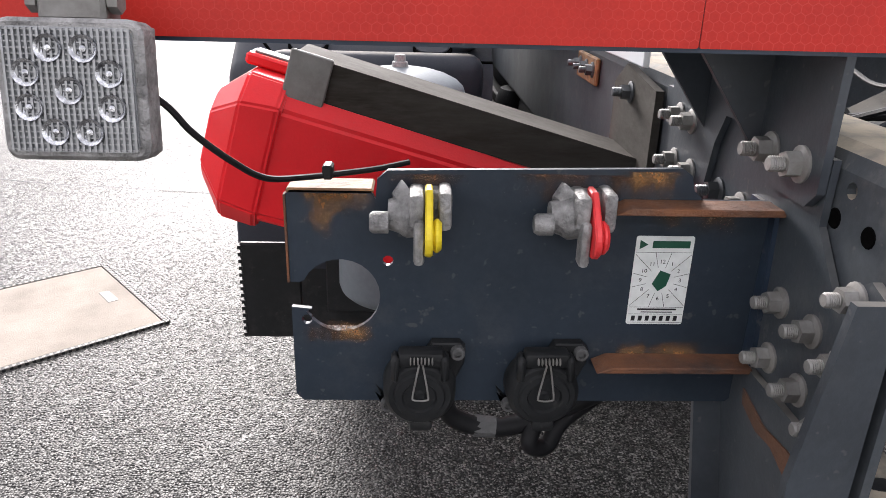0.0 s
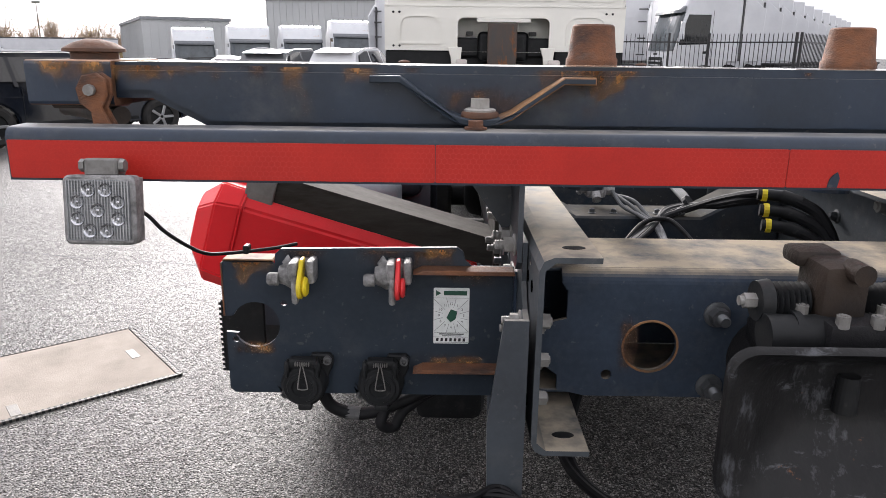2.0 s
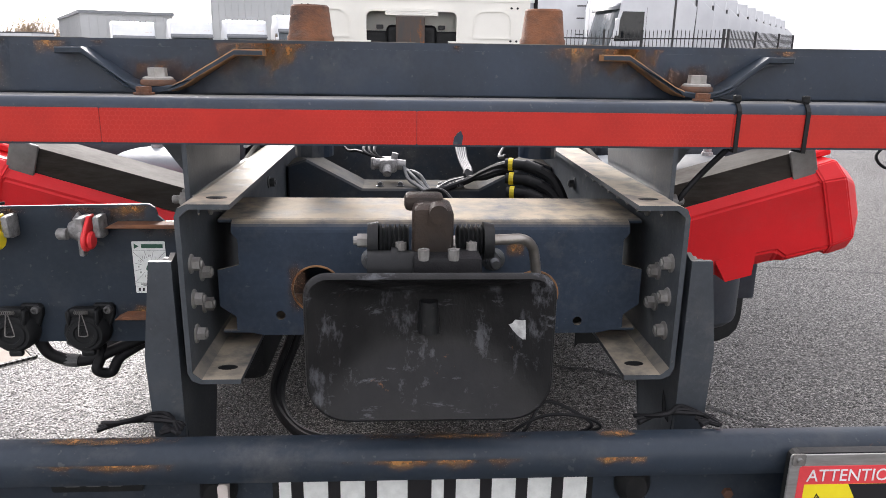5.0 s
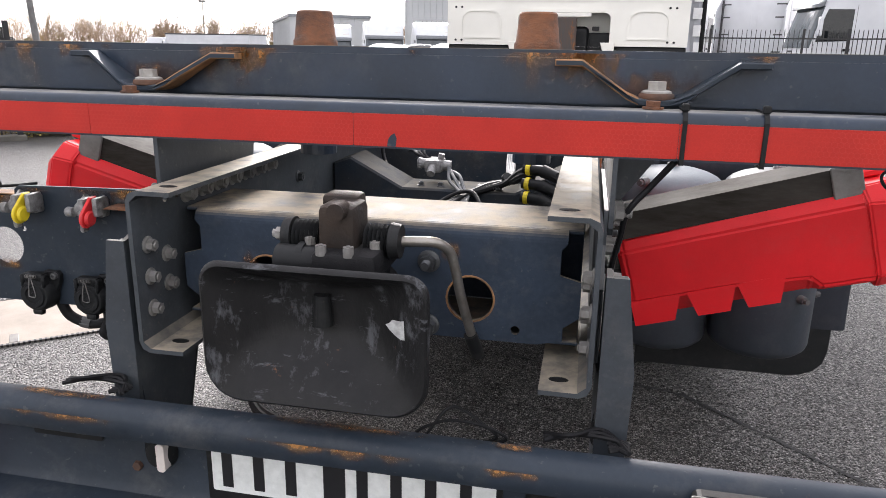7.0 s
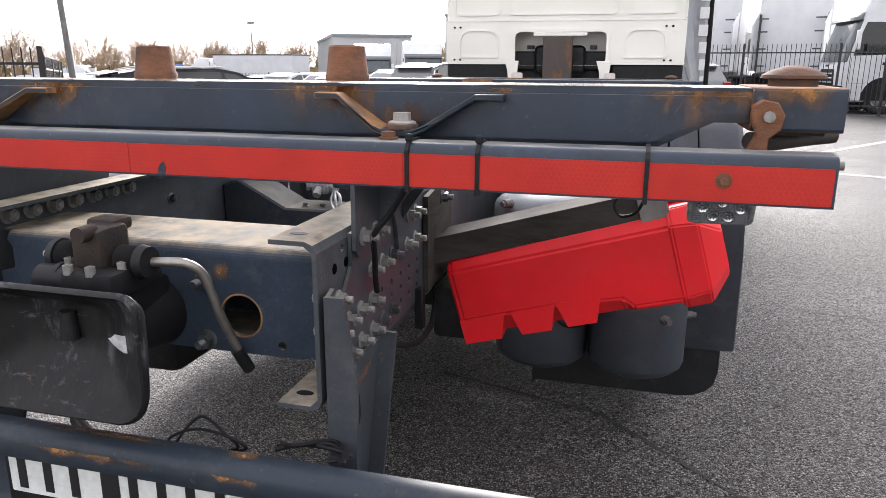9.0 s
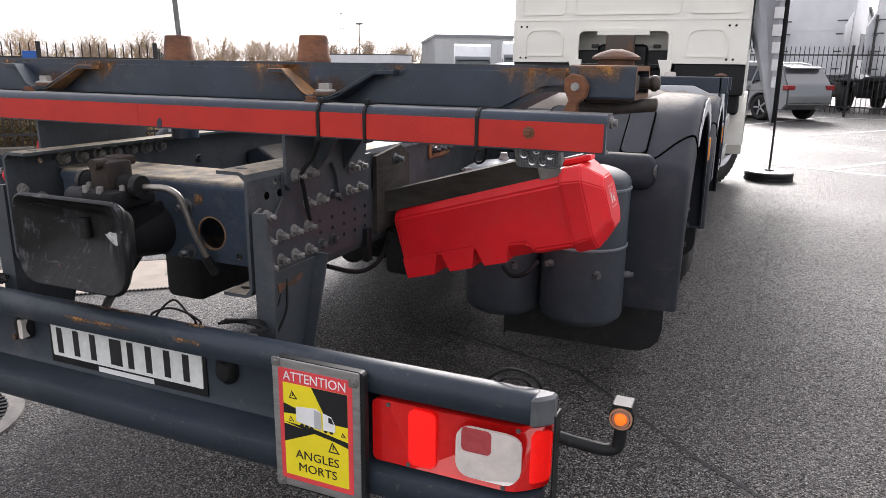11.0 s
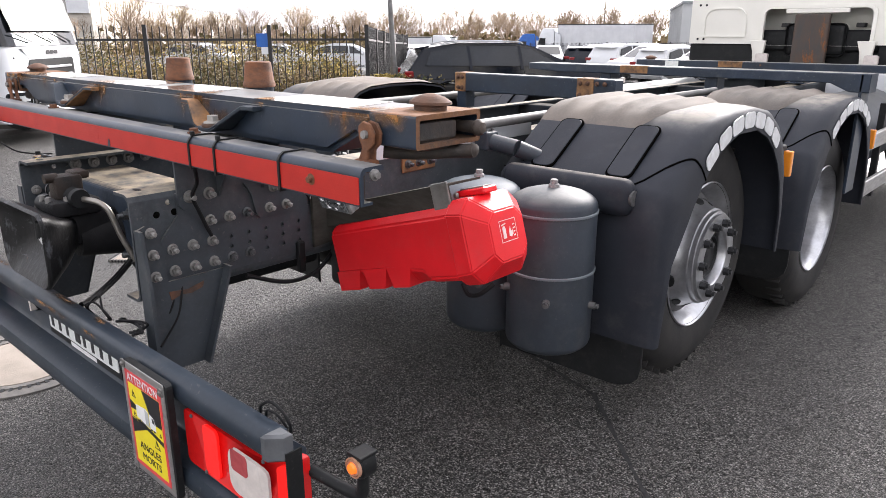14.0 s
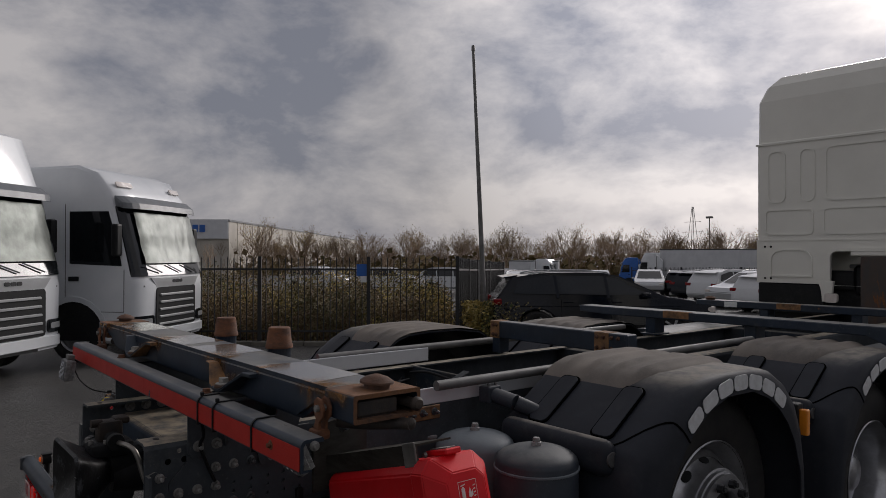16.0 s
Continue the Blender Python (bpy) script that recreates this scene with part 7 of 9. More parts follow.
    part("suspension", ab, BLACK, truck, "black air bellows and links", smooth=True)
    # hanging cables at the rear uprights
    for o in (0.0, 0.014):
        line([(-0.24 + o, 0.22, 0.86), (-0.285 + o, 0.18, 0.75), (-0.31 + o, 0.11, 0.665), (-0.25, 0.01 + o, 0.635), (-0.15, -0.07 + o, 0.648), (-0.11, -0.10, 0.66)], 0.0085, 8)
    line([(0.40, -0.02, 0.86), (0.415, -0.05, 0.78), (0.405, -0.09, 0.72), (0.43, -0.12, 0.70)], 0.0035, 6)
    line([(0.41, -0.01, 0.84), (0.43, -0.04, 0.76), (0.425, -0.08, 0.70), (0.45, -0.11, 0.69)], 0.003, 6)
    for k in range(3):
        o = 0.012 * k
        for x in (-0.46, 0.40):
            line([(x - 0.07, -0.17 + o, 0.748), (x - 0.03, -0.15 - o, 0.752 + o * 0.5), (x + 0.02, -0.15 + o, 0.753), (x + 0.06, -0.16 - o, 0.750), (x + 0.03, -0.18 + o, 0.748)], 0.004, 6)
    # wire ends sprung up behind the bumper
    line([(0.98, -0.150, 0.715), (1.00, -0.160, 0.742), (1.035, -0.160, 0.764), (1.08, -0.162, 0.760), (1.10, -0.160, 0.738), (1.09, -0.152, 0.712)], 0.0034, 6)
    line([(1.00, -0.150, 0.712), (1.03, -0.164, 0.744), (1.07, -0.166, 0.748), (1.085, -0.156, 0.720)], 0.0028, 6)
    for o in (0.0, 0.016):
        line([(0.11 + o, -0.150, 0.705), (0.13 + o, -0.172, 0.742), (0.18, -0.166 + o, 0.762 + o), (0.24, -0.168, 0.758), (0.27 - o, -0.160, 0.735), (0.22, -0.150, 0.716)], 0.0028, 6)
    # air line below the right rail
    tb = B()
    tube(tb, [(0.395, 0.20, 0.80), (0.42, 0.32, 0.755), (0.43, 0.42, 0.76), (0.42, 0.50, 0.80), (0.40, 0.56, 0.84)], 0.007, 8)
    box(tb, 0.405, 0.425, 0.375, 0.40, 0.77, 0.87, 0.003)
    part("air_line", tb, CABLE, truck, smooth=True)
    rb = B()
    box(rb, 0.41, 0.55, 0.50, 0.86, 0.70, 0.84, 0.02, seg=2)
    part("valve_box", rb, BLACK, truck, "black box under the rail", smooth=True)
    rb = B()
    box(rb, -0.60, -0.42, 0.60, 1.1, 0.45, 0.80, 0.03, seg=2)
    part("valve_box", rb, BLACK, truck, "black box under the rail", smooth=True)
    # toothed plate standing in for the near-side tyre's tread
    for x0, x1, y, z0, z1 in ((-1.078, -0.97, 0.62, 0.575, 0.765),):
        fb = B()
        box(fb, x0, x1, y, y + 0.012, z0, z1, 0.003)
        for k in range(14):
            box(fb, x0 - 0.003, x0 + 0.004, y - 0.002, y + 0.014, z0 + 0.003 + 0.0135 * k, z0 + 0.010 + 0.0135 * k)
        part("rubber_flap", fb, BLACK, truck, "black rubber sheet on the near side")
    # black flap behind the near-side box
    fb = B()
    box(fb, -1.0, -0.80, 1.18, 1.20, 0.35, 1.0, 0.004)
    part("mud_flap", fb, BLACK, truck, "black rubber sheet on the near side")


inner_frame()


# ---- forward container beams, tubes and catwalk
def forward_beams():
    bm = B()
    box(bm, -0.41, 0.55, 2.06, 2.14, 1.195, 1.291, 0.005)
    rear = part("saddle_beam", bm, CHASSIS, truck, "short dark cross beam with rusty bolted ends")
    for x0, x1 in ((-0.4135, -0.34), (0.35, 0.44)):
        rb = B()
        box(rb, x0, x1, 2.056, 2.144, 1.194, 1.2925, 0.003)
        part("rusty_band", rb, RUST_EDGE, rear)
    for x in (-0.385, -0.36, 0.37, 0.41, 0.46, 0.50):
        for z in (1.215, 1.27):
            add_bolt(rear, x, 2.055, z, (0, -1, 0), RUST_DARK, False, 0.7)
    for s in (-1, 1):
        lb = B()
        box(lb, *sorted((0.34 * s, 0.40 * s)), 2.06, 2.14, 1.108, 1.196, 0.004)
        part("beam_leg", lb, CHASSIS, rear)
    for y, xl, xr, zt in ((3.55, -1.0, 1.25, 1.282), (5.2, -1.0, 1.22, 1.262)):
        bb = B()
        prism(bb, [(xl, zt), (xr, zt), (xr, zt - 0.10), (xr - 0.1, zt - 0.10), (xr - 0.2, zt - 0.055), (xl + 0.25, zt - 0.055), (xl, zt - 0.045)], "y", y, y + 0.16, bevel=0.005)
        beam = part("forward_container_beam", bb, CHASSIS, truck, "dark forward container beam")
        for s in (-1, 1):
            gb = B()
            box(gb, *sorted((0.33 * s, 0.41 * s)), y + 0.02, y + 0.14, 1.108, zt - 0.05, 0.005)
            box(gb, *sorted((0.30 * s, 0.44 * s)), y, y + 0.16, 1.108, 1.118, 0.003)
            part("beam_leg", gb, CHASSIS, beam)
        if y > 5:
            for s in (-1, 1):
                db = B()
                lathe(db, [(0.0, 0.034), (0.012, 0.034), (0.036, 0.027), (0.052, 0.018), (0.053, 0.013), (0.040, 0.011), (0.040, 0.0)], 16, pose(1.13 * s if s > 0 else -0.9, y + 0.08, zt))
                part("twistlock_head", db, RUST_DARK, beam, smooth=True)
            wb = B()
            box(wb, -0.72, -0.60, y - 0.003, y, zt - 0.052, zt - 0.006)
            part("white_label", wb, STICKER, beam)
        rb = B()
        box(rb, -0.25, -0.05, y - 0.002, y + 0.05, zt - 0.045, zt + 0.002, 0.001)
        part("rusty_band", rb, RUST_EDGE, beam)
    # side plate hanging at the off-side end of the forward beam
    pb = B()
    box(pb, 1.20, 1.215, 3.55, 3.72, 0.62, 1.282, 0.003)
    part("side_post", pb, CHASSIS, truck)
    pb = B()
    box(pb, 1.19, 1.215, 4.98, 5.02, 0.55, 1.16, 0.003)
    part("side_post", pb, CHASSIS, truck)
    # galvanised tube and step along the rail
    tb = B()
    rod(tb, (0.47, 0.95, 1.165), (0.47, 3.4, 1.165), 0.020, n=16)
    rod(tb, (-0.47, 0.95, 1.165), (-0.47, 3.4, 1.165), 0.020, n=16)
    part("galvanised_tube", tb, GREY_POST, truck, "grey galvanised tube along the frame", smooth=True)
    wb = B()
    box(wb, 0.415, 0.425, 0.70, 1.60, 1.085, 1.15, 0.002)
    part("white_strip", wb, SILVER_WHITE, truck, "pale board along the rail")
    wb = B()
    box(wb, -0.425, -0.415, 0.50, 1.60, 1.10, 1.17, 0.002)
    part("white_strip", wb, SILVER_WHITE, truck, "pale board along the rail")
    for s in (-1, 1):
        cb = B()
        rod(cb, (0.48 * s, 1.22, 1.105), (0.62 * s, 1.24, 1.085), 0.032, n=16)
        rod(cb, (0.62 * s, 1.24, 1.085), (0.68 * s, 1.30, 1.05), 0.032, 0.030, 18)
        part("guard_stay", cb, TANK, truck, "grey tube that carries the mudguard", smooth=True)
        kb = B()
        box(kb, *sorted((0.455 * s, 0.52 * s)), 1.185, 1.255, 1.07, 1.14, 0.008, seg=2)
        clamp = part("stay_clamp", kb, TANK, truck)
        for y in (1.20, 1.24):
            add_bolt(clamp, 0.50 * s, y, 1.14, (0, 0, 1), CAST, False, 0.6)
    # rusty strap with nuts on the rail's side
    for s in (-1, 1):
        sb = B()
        box(sb, *sorted((0.4 * s, 0.409 * s)), 0.85, 1.02, 1.02, 1.075, 0.003)
        st = part("rail_strap", sb, RUST_EDGE, truck, "rusty strap bolted to the rail")
        for y in (0.875, 0.93, 0.99):
            add_bolt(st, 0.409 * s, y, 1.05, (s, 0, 0), DARK_BOLT, True)
    # aluminium side guard rails far forward on the off side
    for z in (0.56, 0.855):
        gb = B()
        box(gb, 1.175, 1.205, 4.0, 6.35, z - 0.05, z + 0.05, 0.006)
        rail = part("side_guard_rail", gb, ALU, truck, "scuffed aluminium side guard rail")
        kb = B()
        box(kb, 1.174, 1.206, 3.985, 4.0, z - 0.052, z + 0.052, 0.002)
        part("rail_cap", kb, BLACK, rail)
    for y in (4.45, 5.3, 6.30):
        gb = B()
        box(gb, 1.135, 1.1745, y, y + 0.05, 0.45, 1.06, 0.004)
        part("guard_post", gb, ALU if y > 6 else BLACK, truck)
    fb = B()
    rod(fb, (0.80, 4.1, 0.80), (0.80, 5.6, 0.80), 0.28, n=28)
    part("fuel_tank", fb, TANK, truck, "cylindrical dark tank slung beside the frame", smooth=True)
    fb = B()
    rod(fb, (-0.80, 4.1, 0.78), (-0.80, 5.9, 0.78), 0.30, n=28)
    part("fuel_tank", fb, TANK, truck, "cylindrical dark tank slung beside the frame", smooth=True)
    kb = B()
    box(kb, 0.45, 1.15, 5.75, 6.35, 0.75, 1.18, 0.02, seg=2)
    part("white_box", kb, SILVER_WHITE, truck, smooth=True)


forward_beams()


# ---- the cab, seen from behind
def cab():
    y0, y1 = 6.70, 8.9
    bm = B()
    # lower body, upper body, and sloping roof cap as one shell
    prism(bm, [(y0 + 0.30, 1.465), (y0 + 0.30, 1.905), (y0, 1.905), (y0, 2.93), (y0 + 0.02, 2.96), (y0 + 0.02, 3.40), (y0 + 0.05, 3.56), (y0 + 0.14, 3.66), (y0 + 0.30, 3.705), (y0 + 0.6, 3.725), (y1 - 0.55, 3.70), (y1 - 0.15, 3.05), (y1, 2.2), (y1 + 0.05, 1.2), (y1 + 0.05, 0.45), (y1 - 0.6, 0.45), (y1 - 0.62, 1.05), (y1 - 1.75, 1.05), (y1 - 1.78, 1.40)], "x", -1.165, 1.165, bevel=0.03)
    for v in bm.verts:
        # the roof cap rolls in at its shoulders
        v.co.x -= math.copysign(0.20 * min(1.0, max(0.0, (v.co.z - 3.36) / 0.35)) ** 1.6, v.co.x)
    shell = part("cab", bm, CREAM, truck, "cream cab with a tall roof, seen from behind")
    shell.location, shell.scale = (0.055, 0, -0.085), (1.068, 1, 1)
    # recess in the rear wall, as a dark opening with a frame
    wall = [(-1.165, 1.465), (-0.455, 1.465)] + [(-0.395 + 0.06 * math.cos(radians(a)), 1.735 + 0.06 * math.sin(radians(a))) for a in range(180, 89, -15)]
    wall += [(0.375 + 0.06 * math.cos(radians(a)), 1.735 + 0.06 * math.sin(radians(a))) for a in range(90, -1, -15)] + [(0.435, 1.465), (1.165, 1.465), (1.165, 1.905), (-1.165, 1.905)]
    ob = B()
    prism(ob, wall, "y", y0, y0 + 0.02)
    for sx in (-1.165, 1.15):
        box(ob, sx, sx + 0.015, y0 + 0.0205, y0 + 0.299, 1.466, 1.904)
    part("rear_wall", ob, CREAM, shell, "cream pressed rear wall round an open recess")
    ob = B()
    box(ob, -0.60, 0.58, y0 + 0.06, y0 + 0.295, 1.40, 1.60, 0.02)
    box(ob, -0.26, 0.0, y0 + 0.02, y0 + 0.06, 1.36, 1.66, 0.05, seg=3)
    box(ob, 0.02, 0.24, y0 + 0.02, y0 + 0.06, 1.36, 1.66, 0.05, seg=3)
    part("recess_lining", ob, BLACK, shell, "black blocks low in the recess")
    for x in (-0.33, 0.30):
        ob = B()
        box(ob, x - 0.035, x + 0.035, y0 + 0.20, y0 + 0.29, 1.625, 1.665, 0.005)
        part("recess_bracket", ob, CAST, shell)
    fr = B()
    o = rounded(-0.485, 0.465, 1.455, 1.825, 0.08, 5)
    i = rounded(-0.455, 0.435, 1.456, 1.795, 0.06, 5)
    plate_with_holes(fr, o, [i], "y", y0 - 0.022, y0)
    part("recess_frame", fr, CREAM, shell)
    # pressed panels
    tall_row = ((-1.056, -0.872), (-0.745, -0.593), (-0.505, 0.505), (0.593, 0.745), (0.872, 1.056))
    low_row = ((-1.08, -0.61), (-0.526, 0.526), (0.61, 1.08))
    for x0, x1, z0, z1, r in [(a, c, 2.305, 2.86, 0.07) for a, c in tall_row] + [(a, c, 1.965, 2.24, 0.05) for a, c in low_row]:
        pb = B()
        o = rounded(x0, x1, z0, z1, min(r, (z1 - z0) / 2.1), 4)
        i = rounded(x0 + 0.018, x1 - 0.018, z0 + 0.018, z1 - 0.018, max(0.01, min(r, (z1 - z0) / 2.1) - 0.015), 4)
        plate_with_holes(pb, o, [i], "y", y0 - 0.010, y0 + 0.001)
        part("pressed_panel", pb, CREAM, shell)
    for x0, x1 in ((-1.03, -0.62), (0.60, 0.99)):
        def arch(g):
            pts = [(x0 + g, 1.53 + g), (x1 - g, 1.53 + g)]
            for cx, a0 in ((x1 - 0.12, 0), (x0 + 0.12, 90)):
                pts += [(cx + (0.12 - g) * math.cos(radians(a0 + 15 * k)), 1.70 + (0.12 - g) * math.sin(radians(a0 + 15 * k))) for k in range(7)]
            return pts
        pb = B()
        plate_with_holes(pb, arch(0.0), [arch(0.016)], "y", y0 - 0.012, y0 + 0.001)
        part("pressed_panel", pb, CREAM, shell)
    for x in (-1.08, -1.02, 0.98, 1.04):
        for z in (1.51, 1.845):
            nb = B()
            lathe(nb, [(0.0, 0.004), (0.010, 0.003), (0.012, 0.0)], 10, pose(x, y0 - 0.002, z, 90, 0, 0))
            part("plug", nb, BLACK, shell)
    sb = B()
    box(sb, -1.168, 1.168, y0 - 0.006, y0 + 0.02, 1.905, 1.918)
    box(sb, -1.168, 1.168, y0 - 0.012, y0 + 0.03, 2.925, 2.945)
    part("body_seam", sb, CREAM, shell)
    # brackets, post, lamps under the cab
    for x in (-0.46, 0.44):
        bb = B()
        prism(bb, [(x - 0.09, 1.50), (x + 0.05, 1.50), (x + 0.03, 1.30), (x - 0.05, 1.29), (x - 0.06, 1.40)], "y", y0 - 0.06, y0 - 0.02, bevel=0.004)
        part("cab_hinge_bracket", bb, CREAM, shell)
        lb = B()
        prism(lb, rounded(x - 0.01, x + 0.10, 1.29, 1.38, 0.02, 3), "y", y0 - 0.11, y0 - 0.07)
        part("work_light", lb, LENS_CLEAR, shell, "square work light")
    pb = B()
    box(pb, -0.165, 0.118, y0 - 0.10, y0 - 0.04, 1.10, 1.745, 0.008)
    part("rusty_post", pb, material("rust_streaked_steel", (0.045, 0.040, 0.037), 0.6, second=(0.075, 0.045, 0.03), scale=6, spread=0.8, stretch=(3, 1, 0.8), rust=0.42, rust_scale=5), shell, "rust-streaked post behind the cab")
    tb = B()
    box(tb, -0.27, 0.25, y0 - 0.03, y0 - 0.004, 1.752, 1.792, 0.004)
    part("cream_bar", tb, CREAM, shell)
    db = B()
    box(db, -1.13, 1.13, y0 + 0.10, y0 + 0.9, 0.95, 1.463, 0.02)
    box(db, -1.16, -0.52, y0 + 0.02, y0 + 0.10, 1.15, 1.463, 0.01)
    box(db, 0.50, 1.16, y0 + 0.02, y0 + 0.10, 1.15, 1.463, 0.01)
    part("under_cab", db, BLACK, shell, "black parts beneath the cab")
    wb = B()
    prism(wb, [(8.05, 1.65), (8.72, 1.65), (8.72, 2.05), (8.50, 2.62), (8.05, 2.62)], "x", 1.160, 1.169)
    part("side_window", wb, DARK_GLASS, shell, "dark side window")
    wb = B()
    prism(wb, [(8.05, 1.65), (8.72, 1.65), (8.72, 2.05), (8.50, 2.62), (8.05, 2.62)], "x", -1.169, -1.160)
    part("side_window", wb, DARK_GLASS, shell, "dark side window")
    for s in (-1, 1):
        mb = B()
        box(mb, *sorted((1.185 * s, 1.275 * s)), 8.60, 8.70, 1.66, 2.05, 0.03, seg=2)
        rod(mb, (1.16 * s, 8.65, 2.00), (1.22 * s, 8.66, 2.02), 0.02, n=10)
        part("door_mirror", mb, BLACK, shell, smooth=True)
    for s in (-1, 1):
        # front wheel arches
        gb = B()
        pts = [(7.75 + 0.60 * math.cos(radians(a)), 0.55 + 0.62 * math.sin(radians(a))) for a in range(-5, 186, 12)]
        ins = [(7.75 + 0.56 * math.cos(radians(a)), 0.55 + 0.57 * math.sin(radians(a))) for a in range(185, -6, -12)]
        prism(gb, pts + ins, "x", *sorted((0.80 * s, 1.20 * s)))
        part("front_arch", gb, CREAM, shell)


cab()


# ================================================================ the yard and beyond
def hatch_cover():
    """Concrete-filled steel hatch flush with the asphalt."""
    a, b_ = Vector((-1.656, 1.785)), Vector((-2.105, 2.318))
    along, across = (b_ - a).normalized(), None
    across = Vector((-along.y, along.x))
    at = thing("hatch_cover", "concrete-filled steel hatch cover set flush in asphalt", "hatch", (a.x, a.y, 0), math.degrees(math.atan2(along.y, along.x)))
    L, W = (b_ - a).length, 1.25
    bm = B()
    box(bm, 0.02, L - 0.02, 0.02, W - 0.02, -0.05, 0.006, 0.003)
    part("concrete_infill", bm, CONCRETE, at, "pale rough concrete infill")
    fb = B()
    for x0, x1, y0, y1 in ((0.0, L, 0.0, 0.018), (0.0, L, W - 0.018, W), (0.0, 0.018, 0.018, W - 0.018), (L - 0.018, L, 0.018, W - 0.018)):
        box(fb, x0, x1, y0, y1, -0.05, 0.008, 0.002)
    part("steel_frame", fb, IRON, at, "toothed steel frame")
    tb = B()
    for k in range(int(W / 0.022)):
        for x in (-0.004, L - 0.014):
            box(tb, x, x + 0.018, 0.006 + 0.022 * k, 0.016 + 0.022 * k, -0.01, 0.0095)
    for k in range(int(L / 0.022)):
        for y in (-0.004, W - 0.014):
            box(tb, 0.006 + 0.022 * k, 0.016 + 0.022 * k, y, y + 0.018, -0.01, 0.0095)
    tb = part("frame_teeth", tb, BLACK, at, kind="stuff")
    for x, y in ((L * 0.5, 0.10), (L * 0.5, W - 0.10), (0.08, W * 0.5)):
        kb = B()
        box(kb, x - 0.055, x + 0.055, y - 0.02, y + 0.02, 0.004, 0.0075, 0.002)
        part("lifting_slot", kb, IRON, at)


hatch_cover()


def manhole():
    at = thing("manhole_cover", "round concrete manhole cover with a toothed iron ring", "manhole cover", (-1.36, 0.03, 0))
    bm = B()
    lathe(bm, [(0.0, 0.006), (0.26, 0.006), (0.262, -0.03)], 40)
    part("cover_disc", bm, CONCRETE, at, "pale concrete disc", smooth=False)
    rb = B()
    lathe(rb, [(0.268, -0.03), (0.268, 0.007), (0.30, 0.007), (0.302, 0.002), (0.325, 0.002), (0.327, 0.008), (0.385, 0.007), (0.39, -0.03)], 48)
    part("iron_ring", rb, IRON, at, "cast iron ring")
    tb = B()
    for k in range(56):
        box(tb, 0.298, 0.330, -0.007, 0.007, 0.0, 0.009, 0.0, Matrix.Rotation(2 * math.pi * k / 56, 4, "Z"))
    part("ring_teeth", tb, BLACK, at, kind="stuff")
    hb = B()
    box(hb, 0.14, 0.17, 0.07, 0.09, 0.005, 0.0072)
    part("lifting_hole", hb, BLACK, at)


manhole()


def joints():
    """Seams in the asphalt and painted lines."""
    rng = random.Random(8)
    bm = B()
    for pts, w in ((((0.10, 1.80), (0.82, 1.58), (1.395, 1.005), (1.745, 0.753), (2.6, 0.15), (4.2, -0.9)), 0.010), (((1.75, 3.2), (2.6, 3.05), (3.8, 2.75), (6.0, 2.4)), 0.006), (((-6, 4.5), (-3.0, 3.6), (-1.0, 3.2)), 0.007)):
        path = []
        for a, c in zip(pts, pts[1:]):
            a, c = Vector((*a, 0)), Vector((*c, 0))
            n = max(2, int((c - a).length / 0.05))
            side = Vector((-(c - a).y, (c - a).x, 0)).normalized()
            path += [a.lerp(c, k / n) + side * rng.uniform(-0.003, 0.003) for k in range(n)]
        rows = []
        for k, p in enumerate(path):
            d = (path[min(k + 1, len(path) - 1)] - path[max(k - 1, 0)]).normalized()
            o = Vector((-d.y, d.x, 0)) * w * rng.uniform(0.5, 1.2)
            up = Vector((0, 0, 0.0022 + lie(p.x, p.y)))
            rows.append((bm.verts.new(p + o + up), bm.verts.new(p - o + up)))
        for a, c in zip(rows, rows[1:]):
            bm.faces.new((a[0], a[1], c[1], c[0]))
    seam = part("asphalt_seam", bm, material("tar_seam", (0.022, 0.022, 0.023), 0.7, second=(0.05, 0.05, 0.05), scale=30, fine=300, bump=0.5, spec=0.2), None)
    tagged(seam, "dark tar seams crossing the asphalt", "seam", kind="structure")
    lb = B()
    for (ax, ay), (cx, cy) in (((0.6, 12.6), (5.0, 18.9)), ((0.3, 10.5), (5.5, 8.45)), ((2.44, 9.74), (6.0, 14.9)), ((0.9, 16.9), (3.4, 22.4)), ((1.3, 16.2), (3.4, 12.6)), ((-3.0, 14.5), (-9.5, 25.0)), ((3.2, 22.0), (11.0, 22.6)), ((-6.0, 16.0), (-13.0, 25.0))):
        a, c = Vector((ax, ay, 0)), Vector((cx, cy, 0))
        o = Vector((-(c - a).y, (c - a).x, 0)).normalized() * 0.05
        n = max(1, int((c - a).length))
        rows = [[lb.verts.new((v.x, v.y, lie(v.x, v.y) + 0.005)) for v in (a.lerp(c, k / n) - o, a.lerp(c, k / n) + o)] for k in range(n + 1)]
        for p, q in zip(rows, rows[1:]):
            lb.faces.new((p[0], q[0], q[1], p[1]))
    tagged(part("painted_lines", lb, material("road_paint", (0.55, 0.55, 0.53), 0.7, second=(0.35, 0.35, 0.34), scale=3), None), "worn white parking lines on asphalt", "road marking", kind="structure")


joints()


